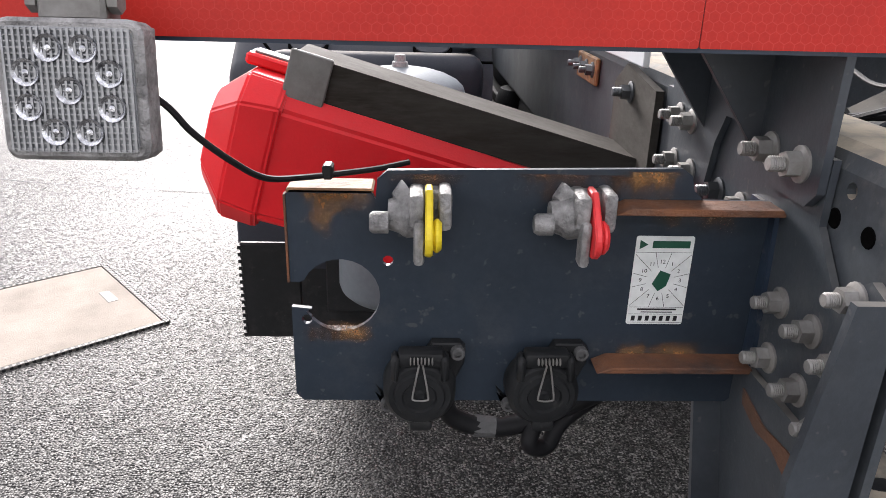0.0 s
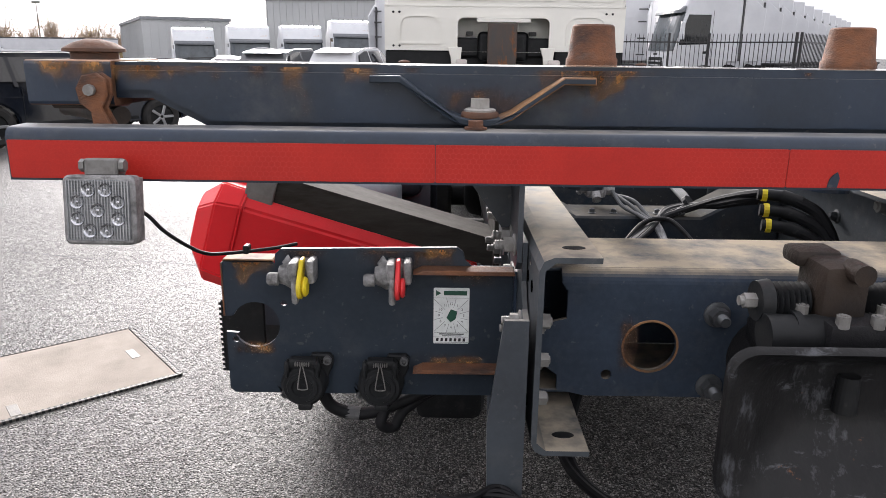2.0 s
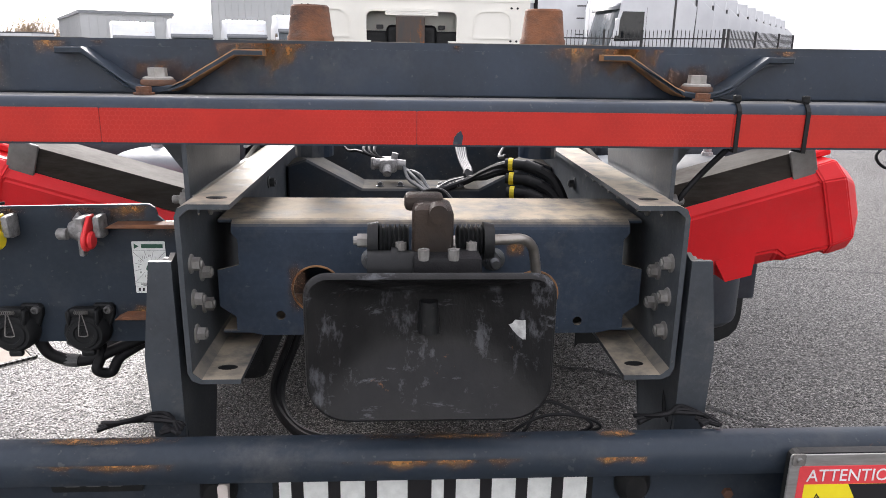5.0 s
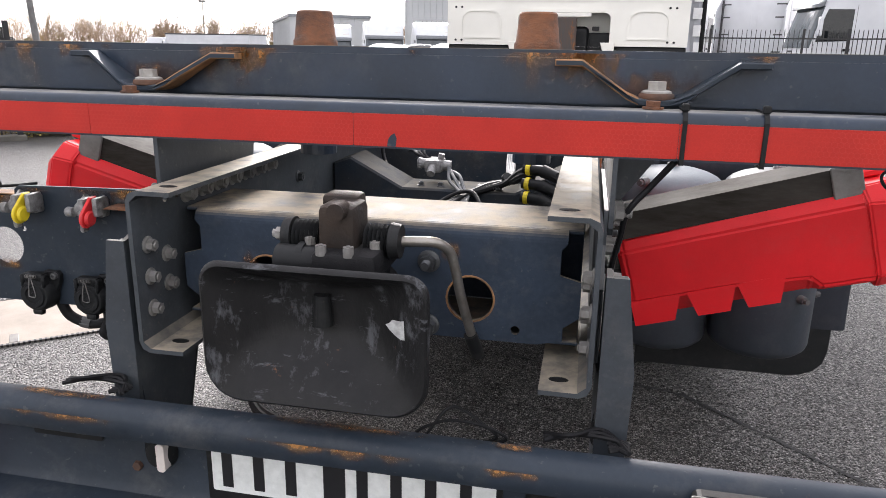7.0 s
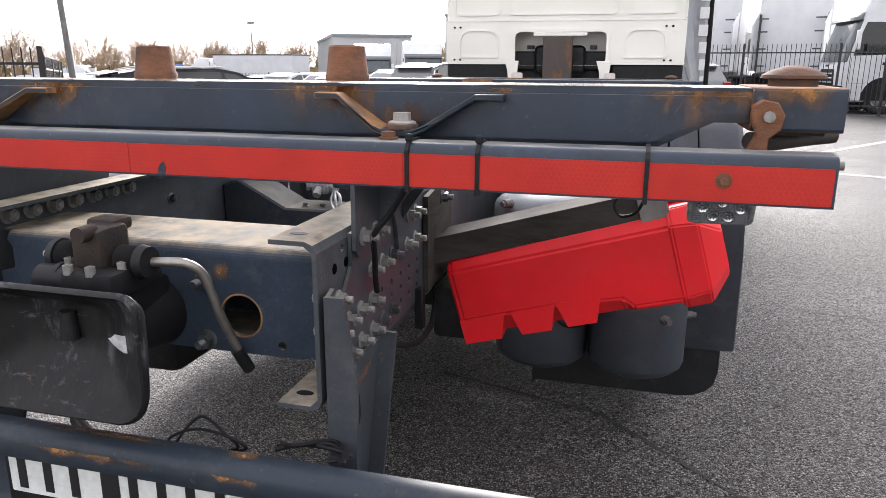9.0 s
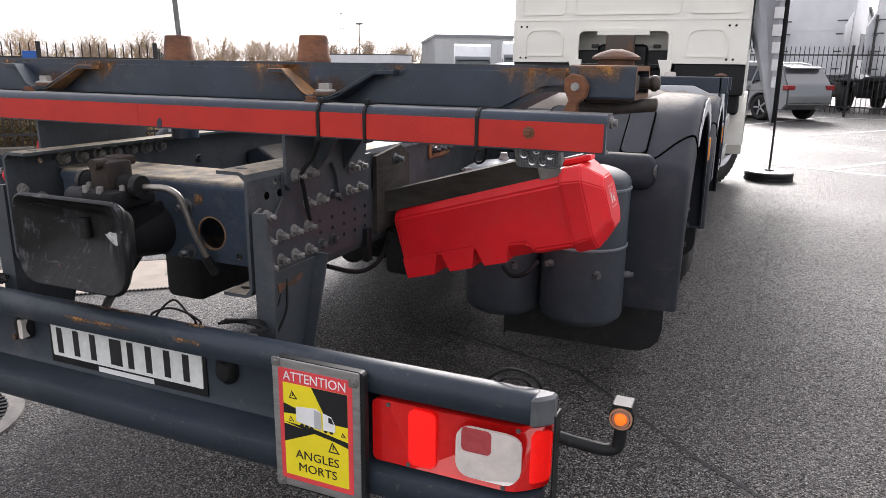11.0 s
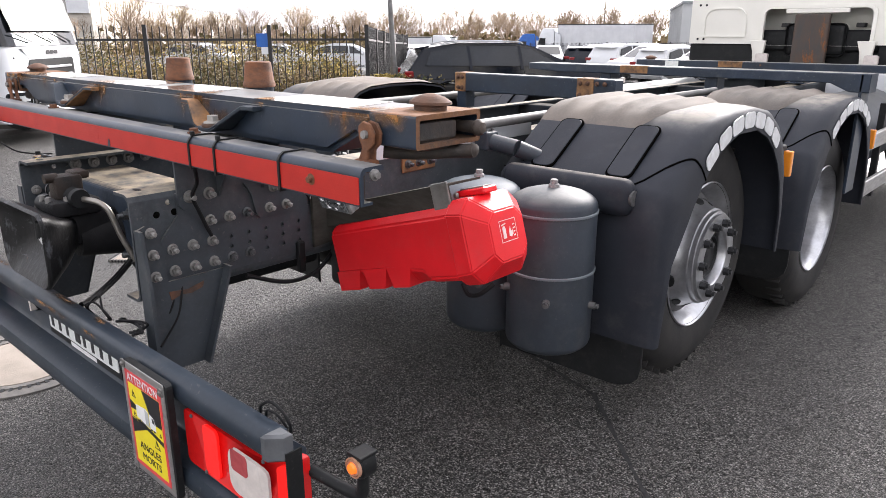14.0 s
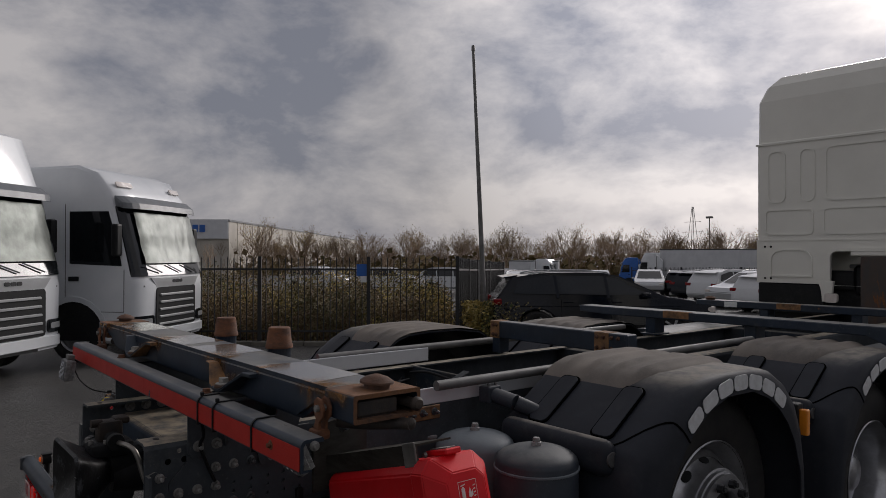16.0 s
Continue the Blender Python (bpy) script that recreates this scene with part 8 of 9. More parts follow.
# ---- palisade fences
def fence(name, points, height, post_every, label):
    top = thing(name, label, "fence", (points[0][0], points[0][1], 0))
    inv = top.matrix_world.inverted()
    bar = B()
    box(bar, -0.009, 0.009, -0.009, 0.009, 0.10, height)
    rod(bar, (0, 0, height), (0, 0, height + 0.05), 0.012, 0.0, 6)
    post = B()
    box(post, -0.035, 0.035, -0.035, 0.035, 0.0, height + 0.05)
    first = {}
    for a, c in zip(points, points[1:]):
        a, c = Vector((*a, 0)), Vector((*c, 0))
        d = c - a
        n = int(d.length / 0.128)
        rb = B()
        q = d.to_track_quat("X", "Z").to_matrix().to_4x4()
        for z in (0.28, height - 0.22):
            box(rb, 0, d.length, -0.012, 0.012, z - 0.02, z + 0.02)
        moved(rb, inv @ Matrix.Translation((a.x, a.y, lie(a.x, a.y))) @ (c + Vector((0, 0, lie(c.x, c.y))) - a - Vector((0, 0, lie(a.x, a.y)))).to_track_quat("X", "Z").to_matrix().to_4x4())
        part("rail", rb, FENCE_BLACK, top)
        for k in range(n + 1):
            p = a + d * (k / n)
            kind = "post" if k % post_every == 0 or k == n else "bar"
            m = inv @ Matrix.Translation((p.x, p.y, lie(p.x, p.y))) @ q
            if kind not in first:
                first[kind] = part(kind, post if kind == "post" else bar, FENCE_BLACK, top)
                first[kind].matrix_basis = m
            else:
                share(kind, first[kind], top, m)
    return top


fence("fence", [(-13.4, 1.9), (-8.33, 8.5), (-11.6, 12.0), (-15.2, 16.4)], 1.74, 17, "black steel palisade fence in front of brambles")
fence("fence", [(-1.1, 24.4), (7.5, 21.9), (9.4, 19.9), (14.1, 25.0)], 1.98, 20, "black steel palisade fence before parked tractor units")
fence("fence", [(-30, 44), (-6, 38)], 1.8, 20, "black steel palisade fence behind the parked cars")
kb = B()
for k in range(16):
    # kerb stones, each bedded on the falling ground
    p = Vector((-13.4, 1.9)).lerp(Vector((-8.28, 8.56)), (k + 0.5) / 16)
    box(kb, -0.257, 0.257, -0.10, 0.10, -0.05, 0.09, 0.012, on_yard(p.x, p.y, math.degrees(math.atan2(6.66, 5.12))))
tagged(part("kerb", kb, material("dirty_kerb", (0.14, 0.13, 0.11), 0.9, second=(0.08, 0.075, 0.065), scale=3), None), "low concrete kerb under the fence", "kerb", kind="structure")
sg = thing("fence_sign", "blue panel with a white plate hung on fence bars", "sign", (-9.50, 7.0, 0), math.degrees(math.atan2(6.6, 5.07)))
sb = B()
box(sb, -0.13, 0.13, -0.028, -0.014, 1.40, 1.64, 0.004)
part("blue_panel", sb, BLUE, sg)
sb = B()
box(sb, -0.05, 0.11, -0.026, -0.016, 1.27, 1.396, 0.003)
part("white_plate", sb, WHITE, sg)

# ---- lamp pole
pole = thing("lamp_pole", "tall slim grey pole leaning slightly beside the fence corner", "pole", (-8.56, 9.48, 0))
pb = B()
rod(pb, (0, 0, 0), (-0.18, -0.20, 6.2), 0.062, 0.030, 12)
rod(pb, (0, 0, 0), (-0.03, -0.033, 1.0), 0.078, n=12)
rod(pb, (-0.18, -0.20, 6.2), (-0.183, -0.203, 6.31), 0.042, 0.034, 10)
part("pole_shaft", pb, GREY_POST, pole, smooth=True)


# ---- leafy banks, bushes and bare trees
def bramble_bank():
    """Waist-high thicket behind the fence: canes arch over leaves of several ages, with gaps and bare clumps."""
    rng = random.Random(21)
    a, c = Vector((-13.9, 2.0)), Vector((-8.75, 8.75))
    d = (c - a).normalized()
    side = Vector((-d.y, d.x))
    heaps = {"green_brambles": (B(), LEAF_GREEN, "dark green bramble leaves behind the fence"), "withered_brambles": (B(), LEAF, "withered brown bramble leaves behind the fence"), "yellowing_brambles": (B(), LEAF_GOLD, "yellow-green leaves in the bramble thicket")}
    for k in range(80000):
        t = rng.random()
        depth = 0.12 + 5.2 * rng.random() ** 1.5
        p = a.lerp(c, t) + side * depth
        if rng.random() < 0.10:
            # loose bush round the foot of the pole
            p = Vector((-8.62, 9.55)) + Vector((rng.gauss(0, 0.42), rng.gauss(0, 0.34)))
            top, dense = 0.85, 0.6
        else:
            top = 0.98 + 0.75 * noise.noise(Vector((p.x * 0.7, p.y * 0.7, 1.0))) + 0.55 * noise.noise(Vector((p.x * 2.3, p.y * 2.3, 5.0))) + 0.07 * depth
            dense = 0.5 + noise.noise(Vector((p.x * 1.7, p.y * 1.7, 7.0)))
        z = max(0.12, top) * rng.random() ** 0.8
        if dense < 0.15 and rng.random() < 0.6:
            continue
        mood = noise.noise(Vector((p.x * 1.1, p.y * 1.1, z * 0.9 + 4.0))) + 0.45 * (t - 0.5) + rng.gauss(0, 0.16)
        name = "withered_brambles" if mood < 0.10 else ("green_brambles" if mood < 0.30 else "yellowing_brambles")
        s = rng.uniform(0.014, 0.042)
        n = Vector((rng.gauss(0, 1), rng.gauss(0, 1), rng.gauss(0.5, 1))).normalized()
        u = n.orthogonal().normalized()
        v = n.cross(u)
        q = Vector((p.x, p.y, z + lie(p.x, p.y)))
        bm = heaps[name][0]
        bm.faces.new([bm.verts.new(q + w) for w in (u * s, v * s * 0.6, -u * s, -v * s * 0.6)])
    # bare soil and leaf litter below
    sb = B()
    rows = []
    for j in range(13):
        p = (a - d * 1.2).lerp(c + d * 0.9, j / 12)
        rows.append([sb.verts.new((q.x, q.y, lie(q.x, q.y) + 0.012)) for q in (p + side * w for w in (-0.14, 1.0, 2.5, 4.2, 6.0))])
    for p, q in zip(rows, rows[1:]):
        for i in range(4):
            sb.faces.new((p[i], q[i], q[i + 1], p[i + 1]))
    tagged(part("soil_bed", sb, SOIL, None), "dark soil covered with leaf litter under the brambles", "soil", kind="structure")
    for name, (bm, mat, label) in heaps.items():
        tagged(part(name, bm, mat, None), label, "brambles", kind="stuff")
    bm = B()
    for k in range(5200):
        t = rng.random()
        p = a.lerp(c, t) + side * rng.uniform(0.1, 4.0)
        q = Vector((p.x, p.y, lie(p.x, p.y)))
        lean = Vector((rng.gauss(0, 0.45), rng.gauss(0, 0.45), 0))
        tall = rng.uniform(0.6, 1.9) * (0.75 + 0.5 * noise.noise(Vector((p.x * 0.9, p.y * 0.9, 1.0))))
        w = Vector((rng.gauss(0, 1), rng.gauss(0, 1), 0)).normalized() * rng.uniform(0.004, 0.009)
        last = None
        for j in range(4):
            f = j / 3
            pt = q + lean * f * f + Vector((0, 0, tall * (f - 0.25 * f * f * f)))
            row = (bm.verts.new(pt - w * (1.1 - f)), bm.verts.new(pt + w * (1.1 - f)))
            if last:
                bm.faces.new((last[0], last[1], row[1], row[0]))
            last = row
    tagged(part("dry_stems", bm, BRAMBLE_CANE, None), "dry reddish-brown stems among the brambles", "stems", kind="stuff")


bramble_bank()


def tree(at, height, seed, leafy, mat, group, label):
    rng = random.Random(seed)
    top = thing("tree", label, "tree", at, 0, group)
    wood, leaf = B(), B()

    def limb(p, d, length, r, depth):
        q = p + d * length
        n = 5 if depth < 2 else 3
        side = d.orthogonal().normalized()
        up = d.cross(side)
        va = [wood.verts.new(p + r * (math.cos(2 * math.pi * k / n) * side + math.sin(2 * math.pi * k / n) * up)) for k in range(n)]
        vb = [wood.verts.new(q + 0.62 * r * (math.cos(2 * math.pi * k / n) * side + math.sin(2 * math.pi * k / n) * up)) for k in range(n)]
        for k in range(n):
            wood.faces.new((va[k], va[(k + 1) % n], vb[(k + 1) % n], vb[k]))
        if depth >= 6:
            return
        if depth >= 3 and leafy:
            for _ in range(leafy):
                c = q + Vector((rng.gauss(0, 0.35), rng.gauss(0, 0.35), rng.gauss(0, 0.35)))
                s = rng.uniform(0.02, 0.05)
                u = Vector((rng.gauss(0, 1), rng.gauss(0, 1), rng.gauss(0, 1))).normalized()
                v = u.orthogonal().normalized()
                leaf.faces.new([leaf.verts.new(c + w) for w in (u * s, v * s, -u * s, -v * s)])
        for k in range(3 if depth in (0, 1, 2) else 2):
            turn = Vector((rng.gauss(0, 0.42), rng.gauss(0, 0.42), rng.uniform(0.0, 0.35)))
            limb(p + d * length * rng.uniform(0.55, 1.0), (d + turn).normalized(), length * rng.uniform(0.6, 0.82), r * 0.64, depth + 1)

    for k in range(rng.choice((1, 2, 3))):
        limb(Vector((rng.gauss(0, 0.25) * k, rng.gauss(0, 0.25) * k, 0)), Vector((rng.gauss(0, 0.08), rng.gauss(0, 0.08), 1)).normalized(), height * 0.32, height * 0.012, 0)
    part("trunk", wood, BARK, top, "bare branching wood")
    if leafy:
        part("crown", leaf, mat, top, "sparse autumn leaves")
    else:
        leaf.free()
    return top


def wood_belt():
    rng = random.Random(4)
    kinds = [tree((-40, 30, 0), 6.0, 50 + k, (0, 0, 1, 0)[k], (LEAF, LEAF, LEAF_GOLD, LEAF)[k], "trees behind the yard", "bare winter tree with few autumn leaves") for k in range(4)]
    spots = []
    for k in range(190):
        az = radians(-68 + 58 * k / 189 + rng.uniform(-0.6, 0.6))
        r = rng.uniform(98, 135)
        spots.append((r * math.sin(az), r * math.cos(az), rng.uniform(0.65, 1.1)))
    for k in range(12):
        az = radians(-69 + 16 * k / 11)
        r = rng.uniform(32, 44)
        spots.append((r * math.sin(az), r * math.cos(az), rng.uniform(0.34, 0.5)))
    for k, (x, y, s) in enumerate(spots):
        kind = kinds[1] if k >= 190 else kinds[k % 4]
        m = on_yard(x, y, rng.uniform(0, 360)) @ Matrix.Scale(s * 1.25, 4)
        if k < 4:
            kind.matrix_world = m
        else:
            copy_thing(kind, m)
    # far undergrowth closes the foot of the wood
    bm = B()
    for k in range(5000):
        az = radians(rng.uniform(-75, -10))
        r = rng.uniform(100, 130)
        p = Vector((r * math.sin(az), r * math.cos(az), abs(rng.gauss(0, 1.3)) - 1.8))
        s = rng.uniform(0.25, 0.7)
        u = Vector((rng.gauss(0, 1), rng.gauss(0, 1), rng.gauss(0, 1))).normalized()
        v = u.orthogonal().normalized()
        bm.faces.new([bm.verts.new(p + w) for w in (u * s, v * s, -u * s, -v * s)])
    tagged(part("undergrowth", bm, LEAF, None), "brown undergrowth at the foot of the wood", "undergrowth", kind="stuff")


wood_belt()


# ---- parked tractor units
SKY_SHEET = material("silver_foil", (0.045, 0.052, 0.045), 0.35, metal=0.6, second=(0.016, 0.020, 0.016), scale=4, bump=0.5, bump_scale=6)
# sky reflected in the far windscreens is put into this paler base colour
PALE_GLASS = material("pale_reflecting_glass", (0.075, 0.088, 0.095), 0.12, spec=0.6, second=(0.035, 0.042, 0.046), scale=1.2, spread=0.9, bump=0.0)
VISOR_GREY = material("visor_grey", (0.12, 0.13, 0.14), 0.4)


def wrap(bm, W=1.22):
    """Rounds a cab front in plan: cuts it across its width, then draws the corners back."""
    for y in (-1.18, -1.13, -1.05, -0.9, -0.6, -0.3, 0.3, 0.6, 0.9, 1.05, 1.13, 1.18):
        bmesh.ops.bisect_plane(bm, geom=bm.verts[:] + bm.edges[:] + bm.faces[:], plane_co=(0, y, 0), plane_no=(0, 1, 0))
    for v in bm.verts:
        f = min(1.0, max(0.0, (v.co.x + 1.0) / 0.6))
        u = min(1.0, abs(v.co.y) / W)
        v.co.x -= f * (0.17 * u ** 9 + 0.045 * u * u)
    return bm


def tractor_cab(name, at, turn, mat, label, group, tall=3.75, detail=True, chassis=True):
    """A white European tractor unit; drawn with its front at +x, standing on the ground."""
    top = thing(name, label, "truck", at, turn, group)
    bm = B()
    W = 1.22
    prism(bm, [(0.0, 0.36), (0.03, 1.35), (-0.02, 1.55), (-0.14, 2.05), (-0.32, 2.75), (-0.40, 2.95), (-0.75, tall - 0.12), (-1.15, tall), (-2.25, tall - 0.03), (-2.30, 2.9), (-2.30, 1.15), (-1.95, 1.15), (-1.85, 1.02), (-1.72, 0.72), (-1.68, 0.50), (-0.72, 0.50), (-0.66, 0.36)][::-1], "y", -W, W, bevel=0.05)
    body = part("cab_body", wrap(bm), mat, top, smooth=True)
    wb = B()
    prism(wb, [(0.018, 1.50), (-0.125, 2.06), (-0.30, 2.70), (-0.36, 2.70), (-0.19, 2.04), (-0.06, 1.48)], "y", -1.17, 1.17, bevel=0.01)
    moved(wb, Matrix.Translation((0.012, 0, 0.01)))
    part("windscreen", wrap(wb), DARK_GLASS if detail else PALE_GLASS, top, "reflecting windscreen")
    if detail:
        # crumpled metal sheet before the glass, added to stand in for reflected sky
        fb = B()
        rng = random.Random(int(tall * 100))
        rows = []
        for j in range(9):
            f = 0.12 + 0.84 * j / 8
            z = 1.60 + 1.06 * f
            x = 0.030 - 0.20 * (z - 1.58) / 0.6 if z < 2.1 else -0.128 - 0.27 * (z - 2.1)
            rows.append([fb.verts.new((x + 0.050 + rng.uniform(-0.008, 0.008), -0.95 + 1.9 * i / 22, z)) for i in range(23)])
        for a_, c_ in zip(rows, rows[1:]):
            for i in range(22):
                fb.faces.new((a_[i], a_[i + 1], c_[i + 1], c_[i]))
        wrap(fb)
        bmesh.ops.solidify(fb, geom=fb.faces[:], thickness=0.002)
        part("sunshade", fb, SKY_SHEET, top, "crumpled metal sheet standing in for sky reflected in the screen", smooth=True)
        for y in (-0.55, 0.1, 0.62):
            ab = B()
            rod(ab, (0.045, y, 1.56), (0.01, y - 0.42, 1.70), 0.012, n=6)
            part("wiper", ab, BLACK, top)
    vb = B()
    prism(vb, [(-0.26, 2.70), (-0.13, 2.67), (-0.15, 2.77), (-0.30, 2.89)], "y", -1.20, 1.20, bevel=0.02)
    part("sun_visor", wrap(vb), VISOR_GREY, top, "dark grey sun visor")
    kb = B()
    prism(kb, rounded(-0.68, 0.68, 0.58, 1.30, 0.06, 3), "x", 0.012, 0.034)
    grille = part("grille", wrap(kb), BLACK, top, "black grille mesh")
    for k in range(5):
        z = 0.62 + 0.13 * k
        gb = B()
        prism(gb, [(0.02, z), (0.055, z + 0.01), (0.055, z + 0.035), (0.03, z + 0.05)], "y", -0.60 + 0.01 * k, 0.60 - 0.01 * k)
        part("grille_bar", wrap(gb), CAR_SILVER, grille, "silver grille bar")
    if detail:
        pb = B()
        prism(pb, [(-0.66, 1.30), (0.66, 1.30), (0.82, 1.47), (-0.82, 1.47)], "x", 0.0, 0.030, bevel=0.004)
        part("nose_panel", wrap(pb), CAR_SILVER, top, "silver nose panel")
    nb = B()
    box(nb, -0.01, 0.036, -0.50, 0.50, 0.36, 0.44)
    part("plate_recess", wrap(nb), BLACK, top)
    gb = B()
    box(gb, 0.0, 0.026, -1.0, 1.0, 1.315, 1.345)
    part("panel_gap", wrap(gb), BLACK, top)
    bb = B()
    prism(bb, [(-1.12, 0.40), (1.12, 0.40), (1.16, 0.56), (0.70, 0.57), (-0.70, 0.57), (-1.16, 0.56)], "x", -0.03, 0.046, bevel=0.012)
    part("bumper", wrap(bb), mat, top, "painted lower bumper")
    for s in (-1, 1):
        lb = B()
        prism(lb, rounded(0.74 * s if s > 0 else -1.17, 1.17 if s > 0 else -0.74, 0.62, 0.82, 0.05, 3), "x", -0.02, 0.040)
        lamp = part("headlamp", wrap(lb), DARK_GLASS, top, "headlamp with silver inner rim")
        lb = B()
        prism(lb, rounded(0.80 * s if s > 0 else -1.12, 1.12 if s > 0 else -0.80, 0.68, 0.77, 0.03, 3), "x", 0.038, 0.044)
        part("lamp_insert", wrap(lb), CAR_SILVER, lamp)
        lb = B()
        prism(lb, rounded(0.62 * s if s > 0 else -1.02, 1.02 if s > 0 else -0.62, -0.05, 0.05, 0.03, 3), "x", -0.01, 0.012)
        moved(lb, Matrix.Translation((-0.50, 0, 3.10)) @ pose(0, 0, 0, 0, -32, 0))
        wrap(lb)
        part("roof_lamp", lb, LENS_CLEAR, top, "clear roof lamp")
        sb = B()
        prism(sb, [(-0.30, 1.68), (-0.36, 2.02), (-0.55, 2.62), (-1.28, 2.62), (-1.28, 1.72)], "y", *sorted((1.216 * s, 1.226 * s)), bevel=0.004)
        part("side_window", sb, DARK_GLASS, top, "dark side window")
        mb = B()
        box(mb, -0.42, -0.30, *sorted((1.20 * s, 1.36 * s)), 1.85, 2.40, 0.03, seg=2)
        part("mirror", mb, BLACK if detail else mat, top)
        for x, z0, z1 in ((-1.36, 0.9, 2.75), (-0.26, 0.9, 1.62)):
            ib = B()
            box(ib, x - 0.006, x + 0.006, *sorted((1.2185 * s, 1.2225 * s)), z0, z1)
            part("door_gap", ib, CAST, top)
        ib = B()
        box(ib, -1.36, -0.26, *sorted((1.2185 * s, 1.2225 * s)), 0.895, 0.905)
        part("door_gap", ib, CAST, top)
        hb = B()
        box(hb, -1.30, -1.10, *sorted((1.22 * s, 1.235 * s)), 1.42, 1.50, 0.01)
        part("door_handle", hb, BLACK, top)
        wa = B()
        prism(wa, [(-1.2 + 0.66 * math.cos(radians(a)), 0.50 + 0.66 * math.sin(radians(a))) for a in range(0, 181, 15)] + [(-1.2 + 0.57 * math.cos(radians(a)), 0.50 + 0.57 * math.sin(radians(a))) for a in range(180, -1, -15)], "y", *sorted((1.21 * s, 1.24 * s)))
        part("wheel_arch", wa, mat, top, "flared wheel arch")
        db = B()
        prism(db, [(-1.2 + 0.57 * math.cos(radians(a)), 0.50 + 0.57 * math.sin(radians(a))) for a in range(0, 181, 15)] + [(-1.77, 0.40), (-0.63, 0.40)], "y", *sorted((1.215 * s, 1.224 * s)))
        part("arch_hollow", db, BLACK, top)
    for k in range(3):
        badge = B()
        prism(badge, rounded(-0.17 + 0.12 * k, -0.07 + 0.12 * k, 1.37, 1.43, 0.02, 2), "x", 0.02, 0.036)
        part("badge_shape", wrap(badge), INK, top)
    if not detail:
        for k in range(6):
            hb = B()
            box(hb, -0.95, -0.87, -0.75 + 0.3 * k - 0.03, -0.75 + 0.3 * k + 0.03, tall - 0.06, tall + 0.03, 0.015)
            part("roof_marker", hb, BLACK, top)
    for x in ((-1.2,) if not chassis else (-1.2, -4.6)):
        for s in (-1, 1):
            tb = B()
            lathe(tb, [(0.30, -0.02), (0.40, 0.0), (0.47, -0.02), (0.50, -0.06), (0.50, -0.28), (0.3, -0.30)], 32, Matrix.Translation((x, 1.20 * s, 0.50)) @ pose(0, 0, 0, -90 * s, 0, 0))
            w = part("wheel", tb, RUBBER, top, smooth=True)
            rb = B()
            lathe(rb, [(0.30, -0.015), (0.27, -0.04), (0.20, 0.0), (0.10, 0.01), (0.0, 0.02)], 24, Matrix.Translation((x, 1.20 * s, 0.50)) @ pose(0, 0, 0, -90 * s, 0, 0))
            part("rim", rb, RIM, w, smooth=True)
    if chassis:
        cb = B()
        for s in (-1, 1):
            box(cb, -5.7, -1.8, *sorted((0.35 * s, 0.43 * s)), 0.72, 0.98)
        box(cb, -4.9, -3.9, -0.5, 0.5, 0.98, 1.14, 0.04)
        box(cb, -5.2, -4.0, -1.2, -0.7, 0.95, 1.06, 0.04)
        box(cb, -5.2, -4.0, 0.7, 1.2, 0.95, 1.06, 0.04)
        box(cb, -3.4, -2.2, 0.55, 1.15, 0.4, 0.95, 0.06)
        box(cb, -3.4, -2.2, -1.15, -0.55, 0.4, 0.95, 0.06)
        part("chassis", cb, BLACK, top, "black chassis with coupling plate")
        for s in (-1, 1):
            db = B()
            prism(db, [(-2.36, 1.2), (-3.0, 1.2), (-3.05, 2.8), (-2.36, 3.3)], "y", *sorted((1.16 * s, 1.21 * s)), bevel=0.01)
            part("side_deflector", db, mat, top)
            for z in (1.35, 1.95, 2.55, 3.0):
                hb = B()
                box(hb, -2.62, -2.28, *sorted((1.06 * s, 1.10 * s)), z, z + 0.05)
                box(hb, -2.62, -2.59, *sorted((0.78 * s, 1.10 * s)), z, z + 0.05)
                part("deflector_bracket", hb, CAST, top, "grey deflector bracket")
            gb = B()
            box(gb, -2.355, -2.305, *sorted((1.10 * s, 1.20 * s)), 1.2, 3.2)
            part("deflector_gap", gb, CAST, top)
        # stampings on the rear wall
        for y0, y1 in ((-0.95, -0.1), (0.1, 0.95)):
            for z0, z1 in ((1.35, 1.9), (2.05, 2.75)):
                pb = B()
                plate_with_holes(pb, rounded(y0, y1, z0, z1, 0.06, 3), [rounded(y0 + 0.04, y1 - 0.04, z0 + 0.04, z1 - 0.04, 0.04, 3)], "x", -2.312, -2.298)
                part("pressed_panel", pb, mat, top)
    return top


for x, y, tall, label in ((-10.16, 3.50, 3.42, "white tractor unit with a silver-barred grille"), (-8.73, 0.78, 3.80, "white high-roof tractor unit with a black grille")):
    tractor_cab("tractor_unit", (x, y, 0), 42, WHITE, label, "parked tractor units", tall, chassis=False).scale = (0.955, 0.955, 0.955)
far = tractor_cab("tractor_unit", (-16.1, 44.4, 0), -66, WHITE, "white high-roof tractor unit parked in a row", "far row of tractor units", 3.70, False)
for k, (x, y) in enumerate(((-12.9, 45.3), (-9.7, 46.1), (-6.6, 46.6), (-3.5, 46.9))):
    copy_thing(far, on_yard(x, y, -67.5 - 1.5 * k) @ Matrix.Scale(1.05, 4))
side_row = tractor_cab("tractor_unit", (7.0, 30.0, 0), 66, SILVER_WHITE, "white tractor unit seen from its rear corner", "row of tractor units behind the fence", 3.85, False)
for k in range(1, 4):
    copy_thing(side_row, pose(7.0 - 2.95 * k, 30.0 + 1.0 * k, 0, 0, 0, 66 + 2 * k))
